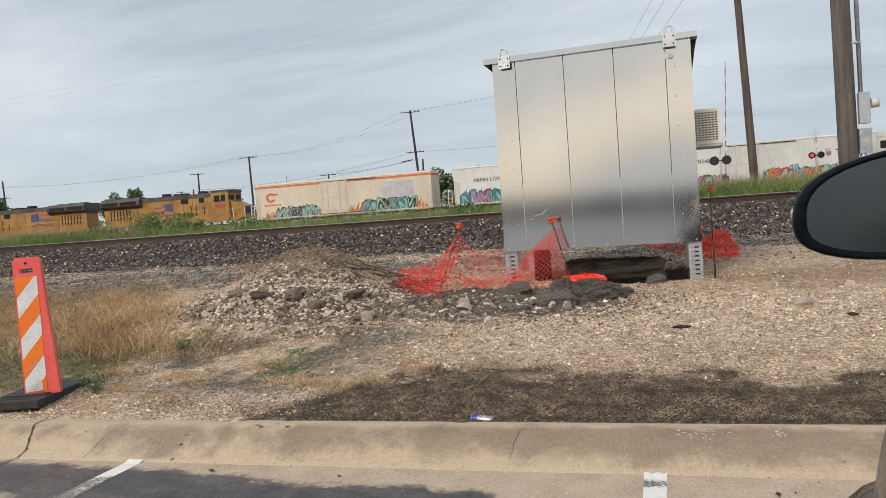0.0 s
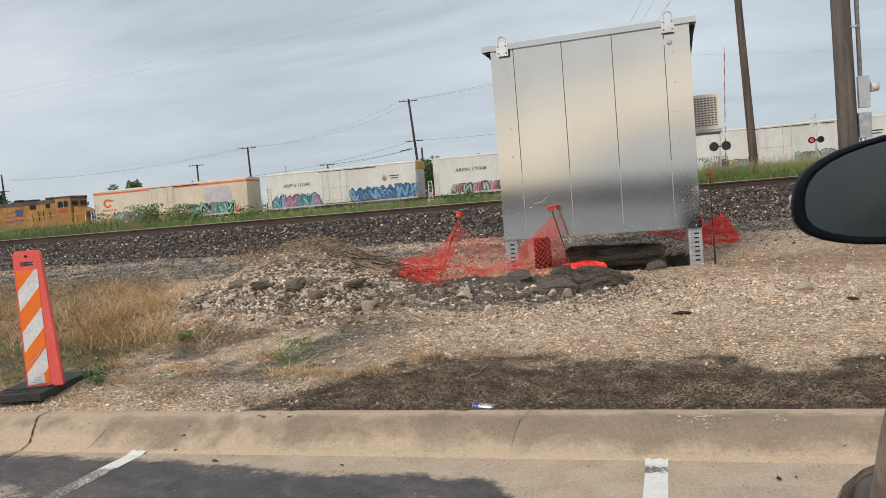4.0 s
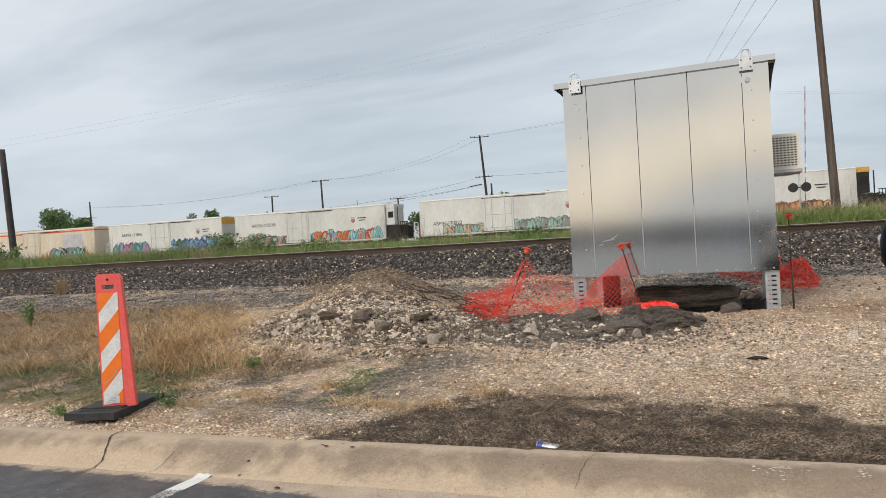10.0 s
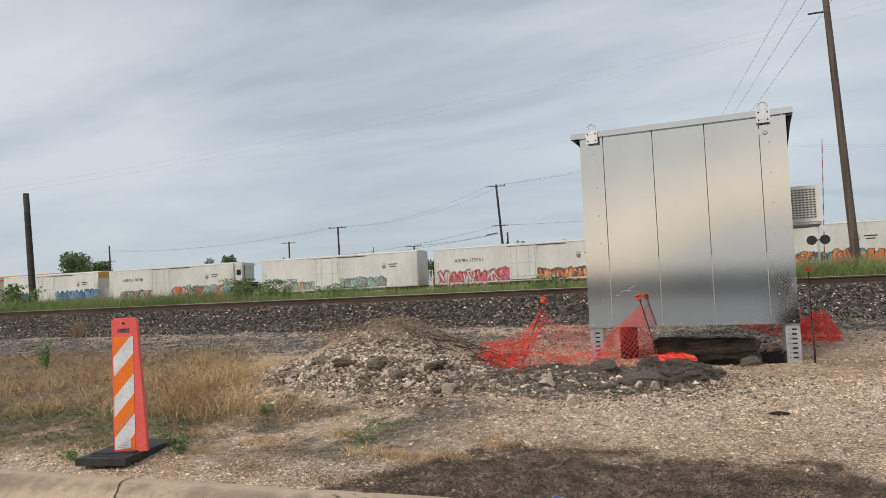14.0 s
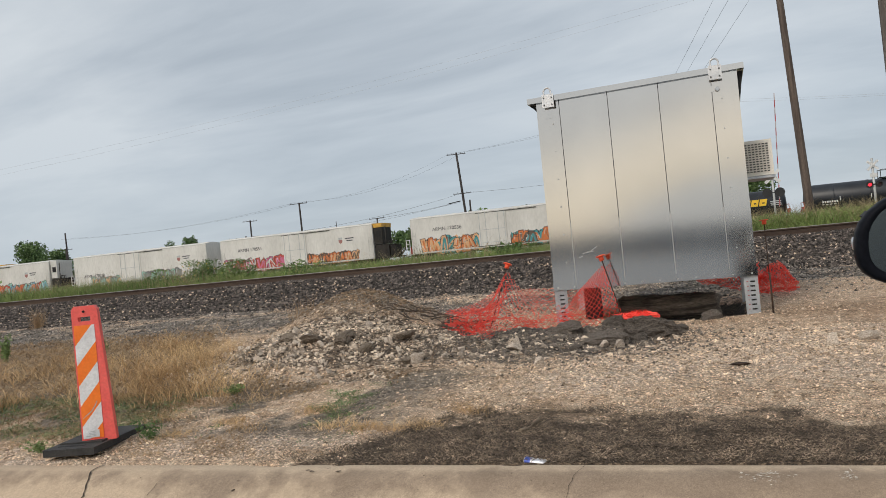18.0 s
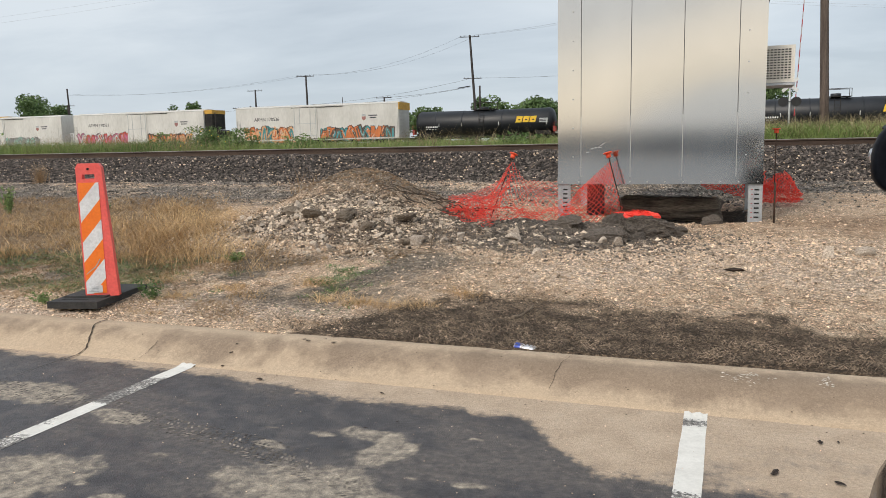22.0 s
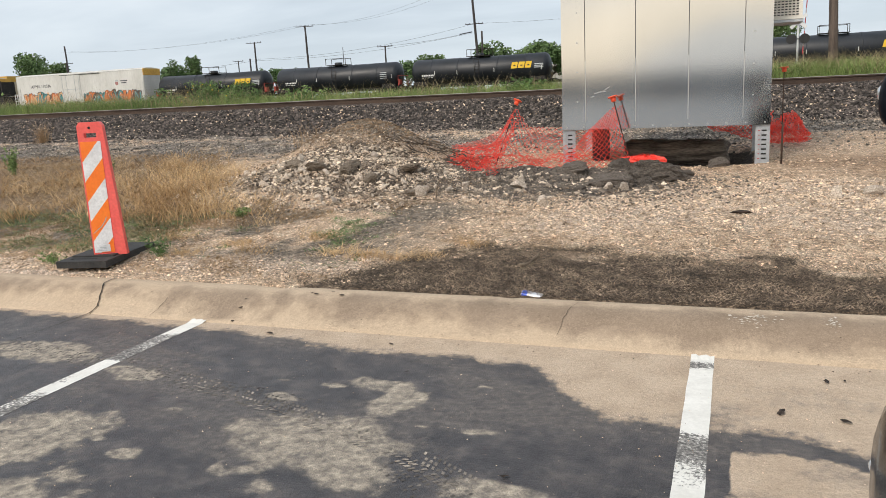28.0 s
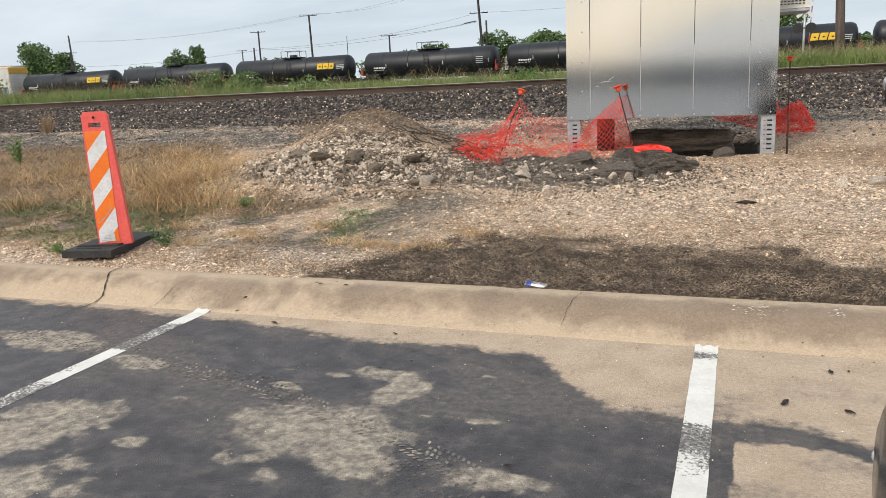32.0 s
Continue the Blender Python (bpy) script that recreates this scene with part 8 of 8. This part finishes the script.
    for e in (.35, L - .35):
        bm = bmesh.new()
        bx(bm, e - .3, e + .3, 0, 2.8, .4, 1.3)
        part("pilot", bm, M["under"], c)
    # white-edged front stairs, front emblem, headlight, horn and roof fittings
    for e in (.35, 1.9):
        bm = bmesh.new()
        bx(bm, e - .04, e + .04, -1.47, .05, .55, 2.55)
        part("grab_iron", bm, M["gate_white"], c)
    bm = bmesh.new()
    bx(bm, .44, .50, 0, 1.5, 2.0, 2.6)
    part("nose_emblem", bm, M["flag_blue"], c, "dark blue winged emblem on the nose")
    bm = bmesh.new()
    bx(bm, 2.30, 2.42, -.75, .9, 3.45, 3.95)
    part("windshield", bm, M["loco_glass"], cab_)
    bm = bmesh.new()
    bx(bm, 2.30, 2.42, .75, .9, 3.45, 3.95)
    part("windshield", bm, M["loco_glass"], cab_)
    bm = bmesh.new()
    for x, w, h in ((6.2, .8, .22), (8.8, 1.6, .16), (11.4, .6, .26), (3.4, .5, .2)):
        bm = bmesh.new()
        bx(bm, x, x + w, 0, 1.1, 4.2, 4.34 + h)
        part("roof_fitting", bevelled(bm, .03, 1), M["under"], c, "dark exhaust and horn fittings")
    # the running gear stays, the upperworks stand a little taller
    for ob in c.children_recursive:
        for v in ob.data.vertices:
            if v.co.z > 1.5:
                v.co.z = 1.5 + (v.co.z - 1.5) * 1.13
    for cx in (4.0, L - 4.0):
        truck(c, cx, 1.8, 3)
    for sx in (-.1, L + .1):
        part("coupler", one(box, (sx, 0, .9), (.7, .25, .3)), M["under"], c)
    return c


put(loco(21.0, True, "yellow and grey diesel locomotive with a flag graphic"), -67.5)
put(loco(21.8, False, "dusty yellow and grey diesel locomotive with a large flag graphic", 12.4, 1.25), -90.2)


# ---- the parked car whose side shows at the edge ----
def build_car():
    car = thing("parked_car", "glossy black car with its door mirror folded out", "car", pose(0, 0, 0))
    ns = 48

    def section(y, x0, x1, z0, z1, e=3.2):
        cx, cz, rx, rz = (x0 + x1) / 2, (z0 + z1) / 2, (x1 - x0) / 2, (z1 - z0) / 2
        out = []
        for k in range(ns):
            a = 2 * math.pi * k / ns
            ca, sa = math.cos(a), math.sin(a)
            rr = (abs(ca) ** e + abs(sa) ** e) ** (-1 / e)
            out.append((cx + rx * rr * ca, y, cz + rz * rr * sa))
        return out
    bm = bmesh.new()
    loft(bm, [section(-3.0, .72, 2.10, .35, .92), section(-2.8, .60, 2.22, .22, .95), section(-1.5, .56, 2.25, .20, .96), section(.6, .54, 2.25, .20, .95), section(1.3, .44, 2.25, .20, .90),
              section(1.75, .378, 2.28, .20, .84, 3.6), section(1.92, .395, 2.27, .22, .825, 3.6), section(2.03, .425, 2.23, .23, .81, 3.6), section(2.10, .475, 2.15, .25, .785, 3.6), section(2.15, .56, 2.08, .29, .73),
              section(2.20, .85, 1.85, .35, .55)])
    body = part("body", bm, M["car_black"], car, "glossy black car body")
    bm = bmesh.new()
    loft(bm, [section(-2.4, .85, 1.98, .90, .96), section(-1.6, .76, 2.06, .85, 1.40), section(-.2, .74, 2.08, .85, 1.43), section(.5, .78, 2.04, .85, 1.3), section(1.15, .84, 1.98, .85, .90)])
    part("cabin", bm, M["loco_glass"], car, "dark glazed cabin")
    for wy in (-1.9, 1.35):
        for wx in (.58, 2.14):
            bm = bmesh.new()
            tube(bm, (wx - .10, wy, .31), (wx + .10, wy, .31), .31, n=24)
            w = part("wheel", bm, M["rubber"], car)
            part("rim", one(tube, (wx - .105, wy, .31), (wx + .105, wy, .31), .20, n=16), M["galv"], w)
    bm = bmesh.new()
    loft(bm, [section(1.92, .398, .43, .505, .530, 2.2), section(1.96, .396, .44, .50, .535, 2.2), section(2.00, .412, .46, .505, .53, 2.2)])
    part("marker_lamp", bm, M["car_lens"], car)
    # door mirror: rounded shell, inset glass, indicator
    def ring(y, cx, cz, rx, rz, e=2.8, n=44):
        out = []
        for k in range(n):
            a = 2 * math.pi * k / n
            ca, sa = math.cos(a), math.sin(a)
            rr = (abs(ca) ** e + abs(sa) ** e) ** (-1 / e)
            skew = .006 * ca
            drop = -.020 * max(0, -ca) ** 1.5 + .010 * max(0, -ca) * max(0, -sa) * rz / .09
            out.append((cx + rx * rr * ca, y, cz + rz * rr * sa + skew + drop))
        return out
    mx, mz = .555, 1.414
    bm = bmesh.new()
    loft(bm, [ring(1.450, mx + .004, mz + .003, .243, .084), ring(1.444, mx + .004, mz + .003, .247, .088), ring(1.440, mx, mz, .253, .092), ring(1.445, mx, mz, .258, .096), ring(1.47, mx, mz, .260, .098), ring(1.53, mx + .006, mz, .247, .090),
              ring(1.58, mx + .02, mz, .21, .072), ring(1.61, mx + .04, mz, .13, .04)], caps=True)
    sh = part("door_mirror", bm, M["car_plastic"], car, "black door mirror shell")
    bm = bmesh.new()
    loft(bm, [ring(1.449, mx + .004, mz + .003, .247, .088), ring(1.4455, mx + .004, mz + .003, .245, .086)], caps=True)
    part("mirror_glass", bm, M["car_mirror"], sh, "dark tinted mirror glass")
    bm = bmesh.new()
    loft(bm, [section(1.468, .298, .304, 1.392, 1.410, 2.2), section(1.49, .2945, .305, 1.390, 1.412, 2.2), section(1.51, .300, .314, 1.392, 1.410, 2.2)])
    part("indicator", bm, M["car_lens"], sh, "small clear indicator")
    bm = bmesh.new()
    prism(bm, [(.318, 1.446), (.327, 1.454), (.340, 1.450), (.33, 1.43)], 1.50, 1.53)
    part("mirror_cap_edge", bm, M["car_plastic"], sh)
    bm = bmesh.new()
    box(bm, (.70, 1.50, 1.33), (.16, .07, .05))
    box(bm, (.60, 1.44, 1.15), (.1, .1, .42))
    part("mirror_foot", bevelled(bm, .015, 1), M["car_plastic"], sh)
    # edge of the door frame
    bm = bmesh.new()
    q = [(.476, 1.33, 1.215), (.470, 1.66, .79)]
    rings = []
    for (x, y, z) in ((.485, 1.20, 1.36), q[0], (.474, 1.45, 1.085), (.472, 1.56, .95), q[1], (.472, 1.72, .68)):
        rings.append([(x + .031 * math.cos(a) - .002, y + .03 * math.sin(a), z + .036 * math.sin(a)) for a in [2 * math.pi * k / 20 for k in range(20)]])
    loft(bm, rings)
    part("door_frame", bm, M["door_trim"], car, "dusty grey-brown door frame edge")
    bm = bmesh.new()
    box(bm, (.70, 1.74, .62), (.34, .03, .36))
    part("door_panel", bevelled(bm, .012, 1), M["car_plastic"], car, "dark plastic inner door panel")
    bm = bmesh.new()
    box(bm, (.575, 1.665, .84), (.05, .03, .22))
    part("red_trim", bevelled(bm, .01, 1), M["door_red"], car, "red trim inside the door")
    return car


build_car()


# ---- motion ----
TRAVEL = [(0, 0), (1, -5.5), (2, -11.0), (4, -22.3), (6.5, -36.6), (9, -51.0), (13, -74.2), (16, -91.8), (19, -109.6), (23, -133.0), (28, -162.2), (32, -185.7)]


def motions():
    for car, x0 in CARS:
        walk(car, [(t, pose(x0 + s, TRAIN_Y, TRAIN_Z)) for t, s in TRAVEL])
    # wheels roll without slipping
    ts, way = [t for t, s in TRAVEL], [s for t, s in TRAVEL]
    turns = [(k / 10, math.degrees(float(np.interp(k / 10, ts, way)) / .46)) for k in range(321)]
    for wheel in WHEELS:
        p = wheel.location.copy()
        walk(wheel, [(t, pose(p.x, p.y, p.z, 0, a % 360, 0)) for t, a in turns])


motions()
